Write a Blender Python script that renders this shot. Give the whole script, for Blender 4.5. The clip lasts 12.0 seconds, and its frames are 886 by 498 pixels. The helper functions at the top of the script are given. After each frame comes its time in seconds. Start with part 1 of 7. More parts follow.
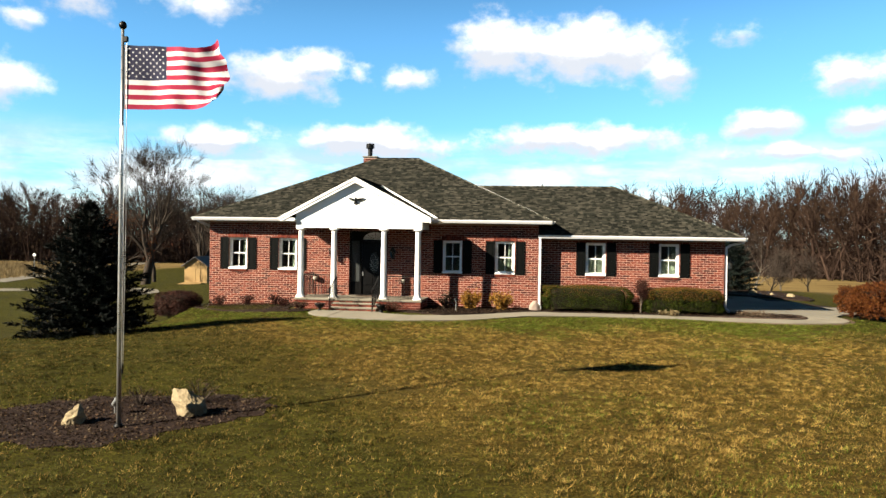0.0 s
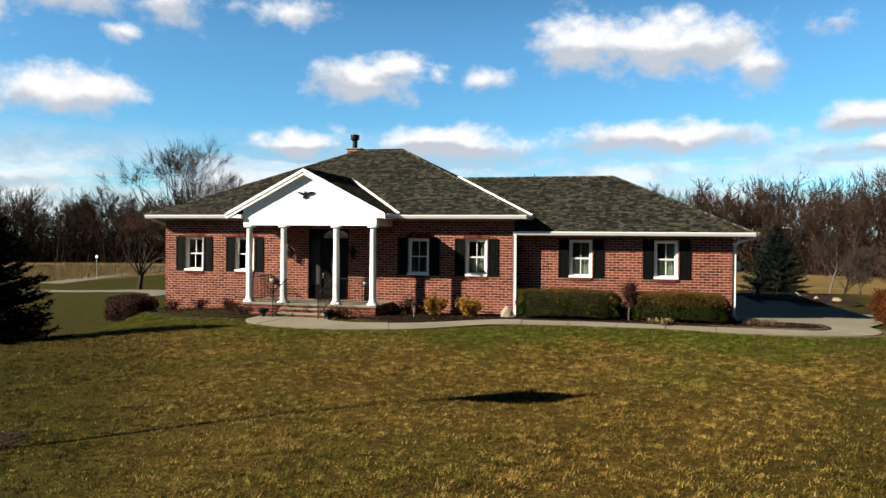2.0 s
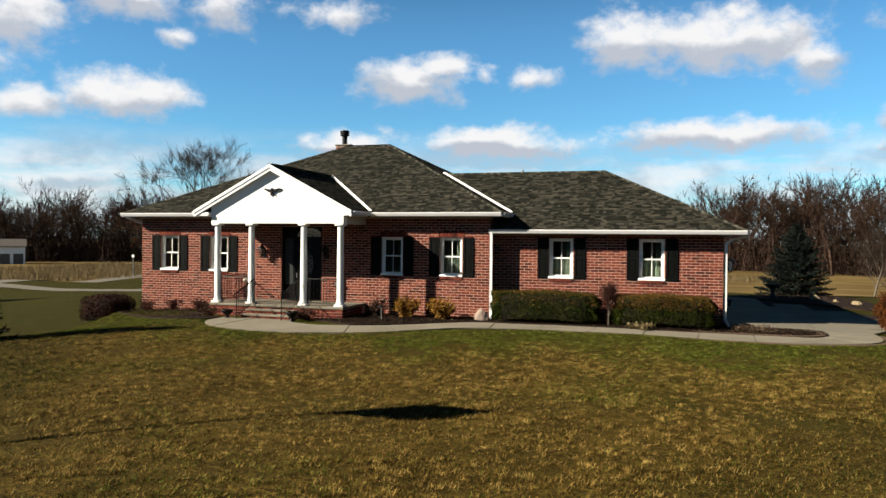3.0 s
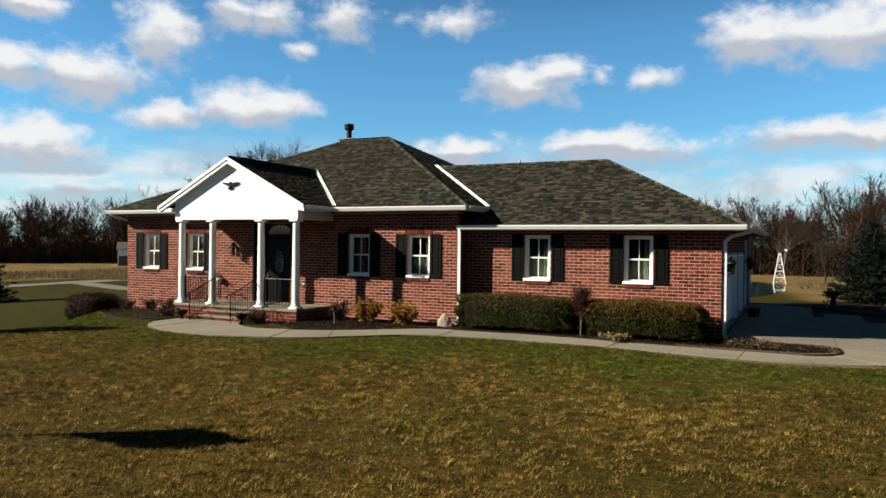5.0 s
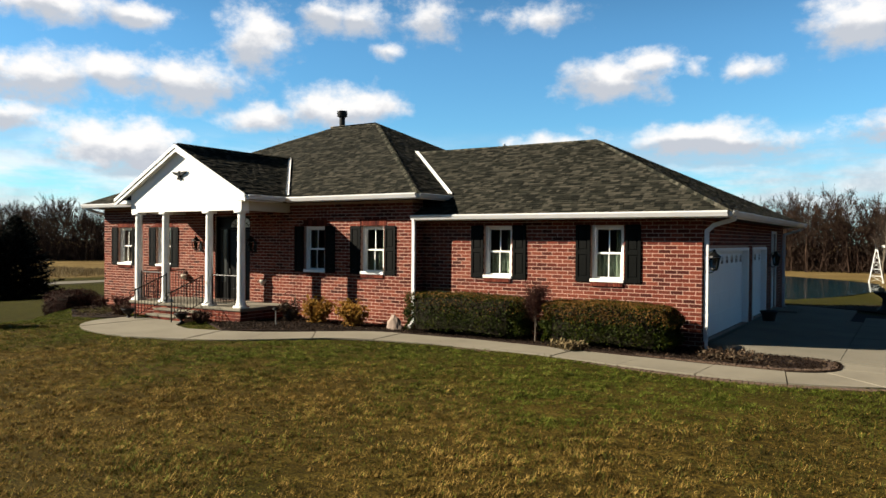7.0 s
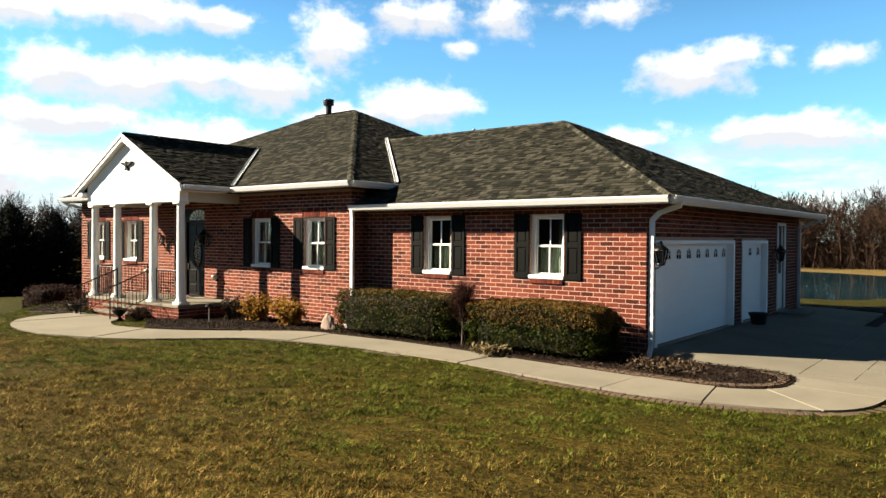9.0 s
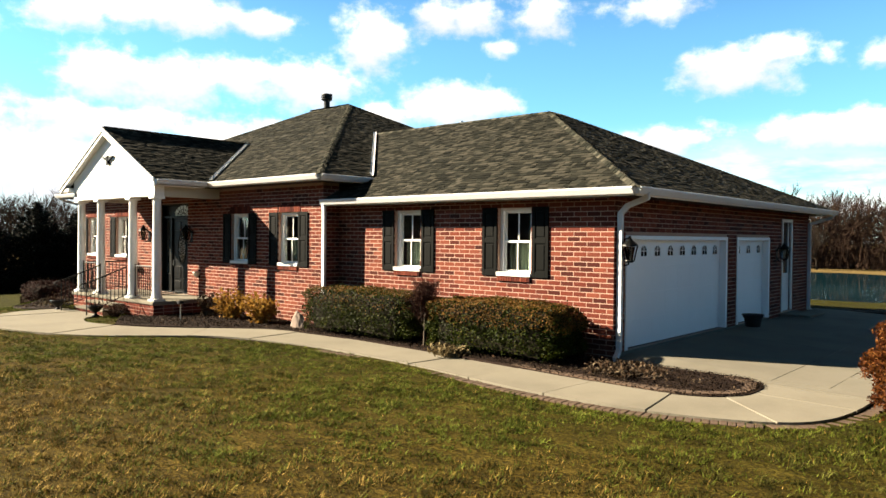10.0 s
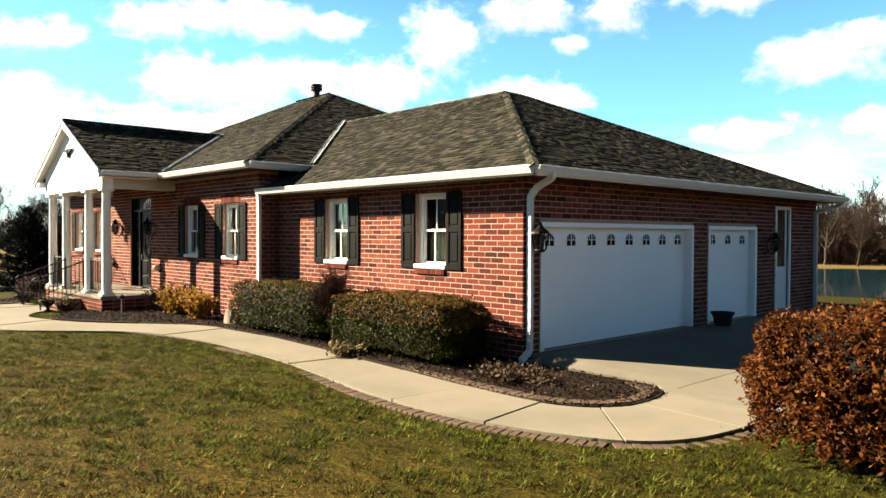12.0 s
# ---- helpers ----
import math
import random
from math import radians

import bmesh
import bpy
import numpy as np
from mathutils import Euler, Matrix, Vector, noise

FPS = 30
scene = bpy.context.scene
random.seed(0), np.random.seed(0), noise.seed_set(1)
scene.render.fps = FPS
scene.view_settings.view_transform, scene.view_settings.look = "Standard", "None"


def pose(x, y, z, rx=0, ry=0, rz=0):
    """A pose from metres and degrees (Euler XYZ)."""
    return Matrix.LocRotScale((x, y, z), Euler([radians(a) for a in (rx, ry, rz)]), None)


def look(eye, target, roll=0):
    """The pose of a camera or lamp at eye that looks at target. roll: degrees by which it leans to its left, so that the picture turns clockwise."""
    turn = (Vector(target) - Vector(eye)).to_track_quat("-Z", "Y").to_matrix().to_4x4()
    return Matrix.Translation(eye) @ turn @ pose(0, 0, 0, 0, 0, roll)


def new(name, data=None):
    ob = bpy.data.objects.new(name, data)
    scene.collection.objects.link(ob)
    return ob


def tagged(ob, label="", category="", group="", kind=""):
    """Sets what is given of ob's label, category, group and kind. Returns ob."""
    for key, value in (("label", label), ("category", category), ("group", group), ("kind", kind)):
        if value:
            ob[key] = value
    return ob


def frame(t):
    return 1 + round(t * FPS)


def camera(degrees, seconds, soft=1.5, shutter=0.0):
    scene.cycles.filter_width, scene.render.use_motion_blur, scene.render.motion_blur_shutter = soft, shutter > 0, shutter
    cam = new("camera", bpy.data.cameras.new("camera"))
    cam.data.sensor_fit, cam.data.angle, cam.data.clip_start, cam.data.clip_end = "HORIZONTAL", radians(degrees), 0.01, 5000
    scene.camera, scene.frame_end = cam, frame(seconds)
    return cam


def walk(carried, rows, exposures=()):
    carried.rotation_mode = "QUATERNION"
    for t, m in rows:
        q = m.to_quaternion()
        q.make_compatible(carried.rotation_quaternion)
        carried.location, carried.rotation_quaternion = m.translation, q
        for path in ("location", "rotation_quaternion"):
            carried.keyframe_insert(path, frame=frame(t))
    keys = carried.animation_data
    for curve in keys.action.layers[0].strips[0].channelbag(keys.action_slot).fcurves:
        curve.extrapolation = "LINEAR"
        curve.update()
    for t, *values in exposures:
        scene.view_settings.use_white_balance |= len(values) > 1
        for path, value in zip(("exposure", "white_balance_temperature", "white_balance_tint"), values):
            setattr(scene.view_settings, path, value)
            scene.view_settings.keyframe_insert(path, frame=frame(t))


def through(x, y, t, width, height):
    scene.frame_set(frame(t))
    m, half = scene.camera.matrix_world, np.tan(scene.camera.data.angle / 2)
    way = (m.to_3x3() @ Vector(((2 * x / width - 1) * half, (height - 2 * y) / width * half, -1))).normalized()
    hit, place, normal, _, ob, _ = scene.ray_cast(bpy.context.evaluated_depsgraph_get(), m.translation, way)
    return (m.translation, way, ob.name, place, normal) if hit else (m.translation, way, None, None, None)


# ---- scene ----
cam = camera(62.7, 12.0)
PATH = [
    (0, (1.135, -0.809, 2.691), (0.892, 1.176, 2.669), 0.9),
    (0.5, (2.1, 0.286, 2.663), (1.79, 2.262, 2.642), 1.0),
    (1, (3.096, 1.393, 2.643), (2.727, 3.359, 2.622), 0.8),
    (1.5, (4.153, 2.503, 2.638), (3.736, 4.459, 2.617), 0.7),
    (2, (5.297, 3.603, 2.649), (4.838, 5.549, 2.625), 0.5),
    (2.5, (6.513, 4.652, 2.643), (5.997, 6.584, 2.618), 0.4),
    (3, (7.66, 5.714, 2.618), (7.077, 7.628, 2.593), 0.5),
    (5, (11.563, 10.135, 2.408), (10.69, 11.934, 2.393), 0.6),
    (5.5, (12.27, 11.278, 2.392), (11.344, 13.05, 2.374), 0.5),
    (6, (12.835, 12.364, 2.36), (11.857, 14.108, 2.341), 0.5),
    (6.5, (13.363, 13.425, 2.317), (12.333, 15.139, 2.295), 0.5),
    (7, (13.866, 14.488, 2.279), (12.785, 16.171, 2.256), 0.4),
    (7.5, (14.387, 15.464, 2.262), (13.266, 17.12, 2.237), 0.4),
    (9.5, (16.15, 19.041, 2.11), (14.865, 20.573, 2.078), 0.4),
    (10, (16.525, 19.89, 2.058), (15.2, 21.388, 2.026), 0.5),
    (10.5, (16.854, 20.707, 2.007), (15.493, 22.173, 1.974), 0.5),
    (11, (17.193, 21.505, 1.967), (15.8, 22.94, 1.933), 0.5),
    (11.5, (17.557, 22.307, 1.918), (16.13, 23.708, 1.883), 0.4),
    (12, (17.891, 23.117, 1.885), (16.429, 24.482, 1.847), 0.2),
]
EXPOSURES = [(0, 2.14, 6500, 10), (1, 1.94, 6450, 10), (2.5, 1.57, 6350, 10), (5.5, 1.46, 6300, 10), (6.5, 1.53, 6350, 10), (7.5, 1.80, 6600, 10), (9.5, 2.32, 6900, 10), (12, 2.6, 7200, 10)]
walk(cam, [(t, look(eye, target, roll)) for t, eye, target, roll in PATH], EXPOSURES)

# ---- world and sun ----
SUN_WAY = Vector((0.832, 0.56, -0.555)).normalized()


class Nodes:
    """A short way to write node trees."""

    def __init__(self, tree):
        self.tree = tree
        tree.nodes.clear()

    def add(self, kind, **settings):
        node = self.tree.nodes.new(kind)
        for key, value in settings.items():
            self.put(node.inputs[key.replace("_", " ")], value)
        return node

    def put(self, socket, value):
        if isinstance(value, bpy.types.NodeSocket):
            self.tree.links.new(value, socket)
        elif isinstance(value, bpy.types.Node):
            self.tree.links.new(value.outputs[0], socket)
        else:
            socket.default_value = value

    def math(self, op, a, b=0.0, c=None, clamp=False):
        node = self.tree.nodes.new("ShaderNodeMath")
        node.operation, node.use_clamp = op, clamp
        self.put(node.inputs[0], a)
        self.put(node.inputs[1], b)
        if c is not None:
            self.put(node.inputs[2], c)
        return node.outputs[0]

    def mix(self, fac, a, b, blend="MIX"):
        node = self.tree.nodes.new("ShaderNodeMix")
        node.data_type, node.blend_type = "RGBA", blend
        self.put(node.inputs[0], fac)
        self.put(node.inputs[6], a)
        self.put(node.inputs[7], b)
        return node.outputs[2]

    def noise(self, scale, detail=3.0, rough=0.55, vector=None, distortion=0.0):
        node = self.tree.nodes.new("ShaderNodeTexNoise")
        node.inputs["Scale"].default_value, node.inputs["Detail"].default_value = scale, detail
        node.inputs["Roughness"].default_value, node.inputs["Distortion"].default_value = rough, distortion
        if vector is not None:
            self.put(node.inputs["Vector"], vector)
        return node.outputs[0]

    def ramp(self, fac, stops):
        node = self.tree.nodes.new("ShaderNodeValToRGB")
        self.put(node.inputs[0], fac)
        while len(node.color_ramp.elements) < len(stops):
            node.color_ramp.elements.new(0.5)
        for element, (at, colour) in zip(node.color_ramp.elements, stops):
            element.position, element.color = at, (*colour, 1)
        return node.outputs[0]

    def span(self, value, a, b, c=0.0, d=1.0, smooth=True):
        node = self.tree.nodes.new("ShaderNodeMapRange")
        node.interpolation_type = "SMOOTHSTEP" if smooth else "LINEAR"
        for k, v in enumerate((value, a, b, c, d)):
            self.put(node.inputs[k], v)
        return node.outputs[0]

    def vec(self, op, a, b=None):
        node = self.tree.nodes.new("ShaderNodeVectorMath")
        node.operation = op
        self.put(node.inputs[0], a)
        if b is not None:
            self.put(node.inputs[1], b)
        return node.outputs["Value" if op in ("LENGTH", "DOT_PRODUCT", "DISTANCE") else "Vector"]

    def xyz(self, x, y, z=0.0):
        node = self.tree.nodes.new("ShaderNodeCombineXYZ")
        for k, v in enumerate((x, y, z)):
            self.put(node.inputs[k], v)
        return node.outputs[0]


# Clouds: azimuth to the left of north, elevation, half width, half height (degrees), thickness.
CLOUDS_EAST = [
    (3.0, 14.9, 3.3, 2.2, 1), (-2.3, 14.4, 4.3, 2.1, 1), (-6.5, 14.5, 3.9, 1.8, 1), (-4.8, 16.4, 1.7, 1.0, 0.8), (-10.3, 12.4, 2.1, 1.4, 0.8),
    (-15.3, 14.9, 1.6, 0.7, 0.55), (-22.2, 11.8, 2.6, 1.4, 0.9), (-3.7, 7.8, 8.1, 1.3, 0.95), (-16.6, 8.6, 2.5, 1.0, 0.9), (-23.3, 8.6, 2.4, 1.0, 0.9),
    (-18.5, 6.6, 6.2, 0.7, 0.7), (19.6, 12.1, 3.9, 1.6, 1), (17.0, 13.4, 2.1, 1.1, 1), (9.9, 12.7, 1.6, 0.9, 0.65), (13.6, 12.8, 1.1, 0.7, 0.5),
    (14.4, 7.5, 5.1, 1.2, 0.85), (24.5, 7.4, 3.9, 1.1, 0.85),
]
CLOUDS_MID = [
    (57.3, 11.9, 3.1, 1.5, 1), (52.4, 11.5, 4.0, 1.9, 1), (56.0, 6.6, 5.4, 1.9, 1), (46.7, 9.1, 2.8, 1.3, 0.9), (41.0, 10.1, 4.3, 1.5, 1),
    (47.1, 15.1, 2.7, 2.2, 1), (39.3, 16.8, 2.6, 1.3, 0.85), (42.0, 16.8, 2.2, 1.4, 0.85), (34.1, 17.0, 2.6, 1.7, 0.75), (37.1, 14.5, 1.3, 0.8, 0.8),
    (55.5, 15.7, 2.8, 0.9, 0.9), (25.3, 17.0, 3.5, 1.1, 0.5), (25.2, 7.2, 3.5, 1.0, 0.85), (12.2, 7.3, 6.0, 1.4, 0.9), (52.0, 3.6, 6.6, 0.9, 0.7),
    (44.2, 4.1, 3.7, 0.6, 0.5),
]
CLOUDS_WEST = [
    (66.2, 11.2, 4.1, 1.8, 1), (61.5, 11.0, 3.5, 1.9, 1), (66.2, 8.0, 5.2, 1.2, 0.9), (69.0, 15.1, 3.1, 1.1, 0.95), (62.2, 15.9, 5.1, 1.3, 1),
    (70.7, 4.0, 4.5, 2.8, 1), (75.9, 13.2, 2.7, 1.3, 0.8), (76.8, 7.9, 4.5, 2.4, 1), (73.2, 4.2, 3.9, 2.2, 0.9), (81.0, 5.0, 6.0, 3.5, 1),
]
SKY_STRENGTH = 0.056
world = bpy.data.worlds.new("sky")
scene.world = world
world.use_nodes = True
w = Nodes(world.node_tree)
sky = w.add("ShaderNodeTexSky")
sky.sky_type, sky.sun_disc, sky.altitude = "NISHITA", False, 200.0
sky.sun_elevation, sky.sun_rotation = math.asin(-SUN_WAY.z), math.atan2(-SUN_WAY.x, -SUN_WAY.y)
sky.air_density, sky.dust_density, sky.ozone_density = 1.0, 0.1, 2.5
way = w.add("ShaderNodeTexCoord").outputs["Generated"]
split = w.add("ShaderNodeSeparateXYZ", Vector=way)
azimuth = w.math("MULTIPLY", w.math("ARCTAN2", w.math("MULTIPLY", split.outputs[0], -1.0), split.outputs[1]), 57.2958)
elevation = w.math("MULTIPLY", w.math("ARCSINE", split.outputs[2]), 57.2958)
stretched = w.xyz(w.math("MULTIPLY", azimuth, 0.75), elevation)
bend = w.add("ShaderNodeTexNoise", Vector=stretched)
bend.inputs["Scale"].default_value, bend.inputs["Detail"].default_value = 0.3, 4.0
place = w.vec("ADD", w.xyz(azimuth, elevation), w.vec("MULTIPLY", w.vec("SUBTRACT", bend.outputs["Color"], (0.5, 0.5, 0.5)), (3.2, 1.7, 0.0)))
fluff = w.noise(0.62, 7.0, 0.6, stretched)
billow = w.noise(0.2, 3.0, 0.5, stretched)
warp = w.math("ADD", w.math("MULTIPLY", w.math("SUBTRACT", fluff, 0.5), 1.5), w.math("MULTIPLY", w.math("SUBTRACT", billow, 0.5), 0.6))
body = None
rise = 0.0
for a, e, wide, high, thick in CLOUDS_EAST + CLOUDS_MID + CLOUDS_WEST:
    offset = w.vec("MULTIPLY", w.vec("SUBTRACT", place, (a, e, 0.0)), (0.85 / wide, 0.82 / high, 0.0))
    inside = w.math("MULTIPLY", w.math("SUBTRACT", 1.15, w.vec("LENGTH", offset)), thick)
    upper = w.add("ShaderNodeSeparateXYZ", Vector=offset).outputs[1]
    rise = w.math("ADD", rise, w.math("MULTIPLY", w.math("MAXIMUM", inside, 0.0), upper))
    body = inside if body is None else w.math("SMOOTH_MAX", body, inside, 0.25)
haze_streaks = w.noise(0.22, 5.0, 0.6, w.xyz(w.math("MULTIPLY", azimuth, 0.35), w.math("MULTIPLY", elevation, 1.6)))
low_band = w.math("MULTIPLY", w.span(elevation, 9.0, 4.5), w.span(haze_streaks, 0.3, 0.6))
elsewhere = w.math("MULTIPLY", w.span(w.noise(2.6, 6.0, 0.6, way), 0.7, 1.0), w.span(elevation, 19.0, 26.0))
cover = w.span(w.math("ADD", body, warp), 0.02, 0.78)
cover = w.math("MAXIMUM", w.math("MAXIMUM", cover, w.math("MULTIPLY", low_band, 0.85)), elsewhere, clamp=True)
grey = w.noise(0.3, 5.0, 0.6, w.vec("ADD", stretched, (3.0, -0.9, 5.0)))
lit = w.span(w.math("ADD", rise, w.math("MULTIPLY", w.math("SUBTRACT", grey, 0.5), 1.1)), -0.2, 0.16)
cloud_colour = w.mix(lit, (3.3, 3.5, 3.85, 1), (5.85, 5.75, 5.65, 1))
blue = w.mix(1.0, sky.outputs[0], (0.45, 0.8, 0.92, 1), "MULTIPLY")
# Sky darkened from 14 to 32 degrees up, to cut the fill light.
fill_cut = w.span(elevation, 14.0, 32.0, 1.0, 0.06)
blue = w.mix(1.0, blue, w.xyz(fill_cut, fill_cut, fill_cut), "MULTIPLY")
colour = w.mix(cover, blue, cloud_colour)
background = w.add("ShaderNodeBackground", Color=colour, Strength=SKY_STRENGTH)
w.tree.links.new(background.outputs[0], w.add("ShaderNodeOutputWorld").inputs[0])

sun = new("sun", bpy.data.lights.new("sun", "SUN"))
sun.data.energy, sun.data.angle, sun.data.color = 5.0, radians(0.53), (1.0, 0.89, 0.7)
sun.rotation_mode = "QUATERNION"
sun.rotation_quaternion = SUN_WAY.to_track_quat("-Z", "Y")
sun.location = (-20, -10, 30)

# ---- materials ----
def material(name, build):
    m = bpy.data.materials.new(name)
    m.use_nodes = True
    n = Nodes(m.node_tree)
    shader = n.add("ShaderNodeBsdfPrincipled")
    n.tree.links.new(shader.outputs[0], n.add("ShaderNodeOutputMaterial").inputs[0])
    build(n, shader.inputs)
    return m


def coords(n):
    return n.add("ShaderNodeTexCoord").outputs["Object"]


def bumped(n, inputs, height, strength=0.3, distance=0.01):
    node = n.tree.nodes.new("ShaderNodeBump")
    node.inputs["Strength"].default_value, node.inputs["Distance"].default_value = strength, distance
    n.put(node.inputs["Height"], height)
    n.tree.links.new(node.outputs[0], inputs["Normal"])


def chance(n, islands):
    if islands:
        return n.add("ShaderNodeNewGeometry").outputs["Random Per Island"]
    return n.add("ShaderNodeObjectInfo").outputs["Random"]


def plain(name, colour, rough=0.5, metal=0.0, vary=0.12, scale=6.0, bump=0.12, fine=60.0, spec=0.2):
    """A surface with stains at one scale and grain at another."""
    def build(n, i):
        c = coords(n)
        k = n.math("ADD", n.math("MULTIPLY", n.noise(scale, 4.0, 0.6, c), 0.65), n.math("MULTIPLY", n.noise(fine, 2.0, 0.5, c), 0.35))
        dark, light = [tuple(v * s for v in colour) for s in (1 - vary, 1 + vary)]
        n.put(i["Base Color"], n.ramp(k, [(0.3, dark), (0.7, light)]))
        n.put(i["Roughness"], n.span(k, 0.3, 0.7, max(0.0, rough - 0.08), min(1.0, rough + 0.08)))
        i["Metallic"].default_value, i["Specular IOR Level"].default_value = metal, spec
        if bump:
            bumped(n, i, n.noise(fine, 3.0, 0.6, c), bump, 0.004)
    return material(name, build)


def brick_look(name, islands):
    def build(n, i):
        r = chance(n, islands)
        c = coords(n)
        base = n.ramp(r, [(0.0, (0.034, 0.009, 0.0075)), (0.16, (0.062, 0.0145, 0.0105)), (0.4, (0.098, 0.022, 0.0145)), (0.65, (0.125, 0.03, 0.0185)), (0.85, (0.155, 0.043, 0.026)), (1.0, (0.075, 0.019, 0.014))])
        spots = n.noise(28.0, 5.0, 0.7, c)
        base = n.mix(n.span(spots, 0.5, 0.7, 0.0, 0.6), base, (0.03, 0.009, 0.007, 1))
        base = n.mix(n.span(n.noise(1.1, 4.0, 0.6, c), 0.52, 0.8, 0.0, 0.3), base, (0.2, 0.08, 0.054, 1))
        n.put(i["Base Color"], base)
        i["Roughness"].default_value, i["Specular IOR Level"].default_value = 0.9, 0.08
        bumped(n, i, n.noise(60.0, 4.0, 0.7, c), 0.7, 0.006)
    return material(name, build)


def shingle_look(name, islands, lift=1.0):
    def build(n, i):
        r = chance(n, islands)
        c = coords(n)
        stops = [(0.0, (0.00357, 0.003995, 0.00306)), (0.28, (0.00935, 0.009775, 0.007225)), (0.45, (0.01785, 0.01742, 0.01317)), (0.62, (0.0306, 0.02848, 0.02167)), (0.8, (0.0476, 0.04335, 0.03358)), (0.9, (0.017, 0.01742, 0.01317)), (1.0, (0.006375, 0.007225, 0.005525))]
        base = n.ramp(r, [(at, tuple(v * lift for v in colour)) for at, colour in stops])
        base = n.mix(n.span(n.noise(260.0, 2.0, 0.6, c), 0.45, 0.75, 0.0, 0.4), base, (0.045, 0.042, 0.034, 1))
        base = n.mix(n.span(n.noise(9.0, 3.0, 0.6, c), 0.5, 0.75, 0.0, 0.6), base, (0.008, 0.0095, 0.0075, 1))
        n.put(i["Base Color"], base)
        i["Roughness"].default_value, i["Specular IOR Level"].default_value = 0.95, 0.06
        bumped(n, i, n.noise(300.0, 2.0, 0.6, c), 0.6, 0.003)
    return material(name, build)


def leaf_look(name, stops, rough=0.6, through=0.25, patch=1.7, own=0.7, wide=0.0):
    """Leaves: each its own shade, part of the light passing through."""
    def build(n, i):
        r = chance(n, True)
        tint = n.noise(patch, 4.0, 0.65, coords(n))
        k = n.math("ADD", n.math("MULTIPLY", r, own), n.math("MULTIPLY", n.span(tint, 0.32, 0.68), 1.0 - own))
        if wide:
            k = n.math("ADD", k, n.math("MULTIPLY", n.math("SUBTRACT", n.noise(0.55, 5.0, 0.7, coords(n)), 0.5), wide))
        n.put(i["Base Color"], n.ramp(k, stops))
        i["Roughness"].default_value, i["Specular IOR Level"].default_value = rough, 0.06
        i["Subsurface Weight"].default_value = 0.0
        if through:
            shine = n.add("ShaderNodeBsdfTranslucent", Color=n.ramp(k, [(a, tuple(min(1.0, v * 1.3) for v in s)) for a, s in stops]))
            both = n.tree.nodes.new("ShaderNodeMixShader")
            both.inputs[0].default_value = through
            out = next(o for o in n.tree.nodes if o.type == "OUTPUT_MATERIAL")
            principled = next(o for o in n.tree.nodes if o.type == "BSDF_PRINCIPLED")
            n.tree.links.new(principled.outputs[0], both.inputs[1])
            n.tree.links.new(shine.outputs[0], both.inputs[2])
            n.tree.links.new(both.outputs[0], out.inputs[0])
    return material(name, build)


def bark_look(name, dark, light, scale=3.0):
    def build(n, i):
        c = coords(n)
        grain = n.noise(scale, 5.0, 0.65, n.vec("MULTIPLY", c, (4.0, 4.0, 0.8)))
        n.put(i["Base Color"], n.ramp(grain, [(0.3, dark), (0.7, light)]))
        i["Roughness"].default_value, i["Specular IOR Level"].default_value = 0.9, 0.06
        bumped(n, i, n.noise(scale * 6, 4.0, 0.6, n.vec("MULTIPLY", c, (4.0, 4.0, 0.8))), 0.6, 0.02)
    return material(name, build)


def concrete_look(name, colour):
    def build(n, i):
        c = coords(n)
        stain = n.noise(0.7, 5.0, 0.62, c)
        grain = n.noise(45.0, 4.0, 0.6, c)
        base = n.ramp(stain, [(0.3, tuple(v * 0.78 for v in colour)), (0.55, colour), (0.75, tuple(v * 1.1 for v in colour))])
        base = n.mix(n.span(grain, 0.35, 0.7, 0.0, 0.28), base, tuple(v * 0.62 for v in colour) + (1,))
        base = n.mix(n.math("MULTIPLY", chance(n, False), 0.18), base, tuple(v * 0.7 for v in colour) + (1,))
        n.put(i["Base Color"], base)
        i["Roughness"].default_value, i["Specular IOR Level"].default_value = 0.88, 0.1
        bumped(n, i, grain, 0.25, 0.004)
    return material(name, build)


def glass_look(name, tint=(0.9, 0.95, 0.95)):
    def build(n, i):
        i["Base Color"].default_value = (*tint, 1)
        i["Roughness"].default_value, i["IOR"].default_value, i["Transmission Weight"].default_value = 0.02, 1.5, 1.0
    return material(name, build)


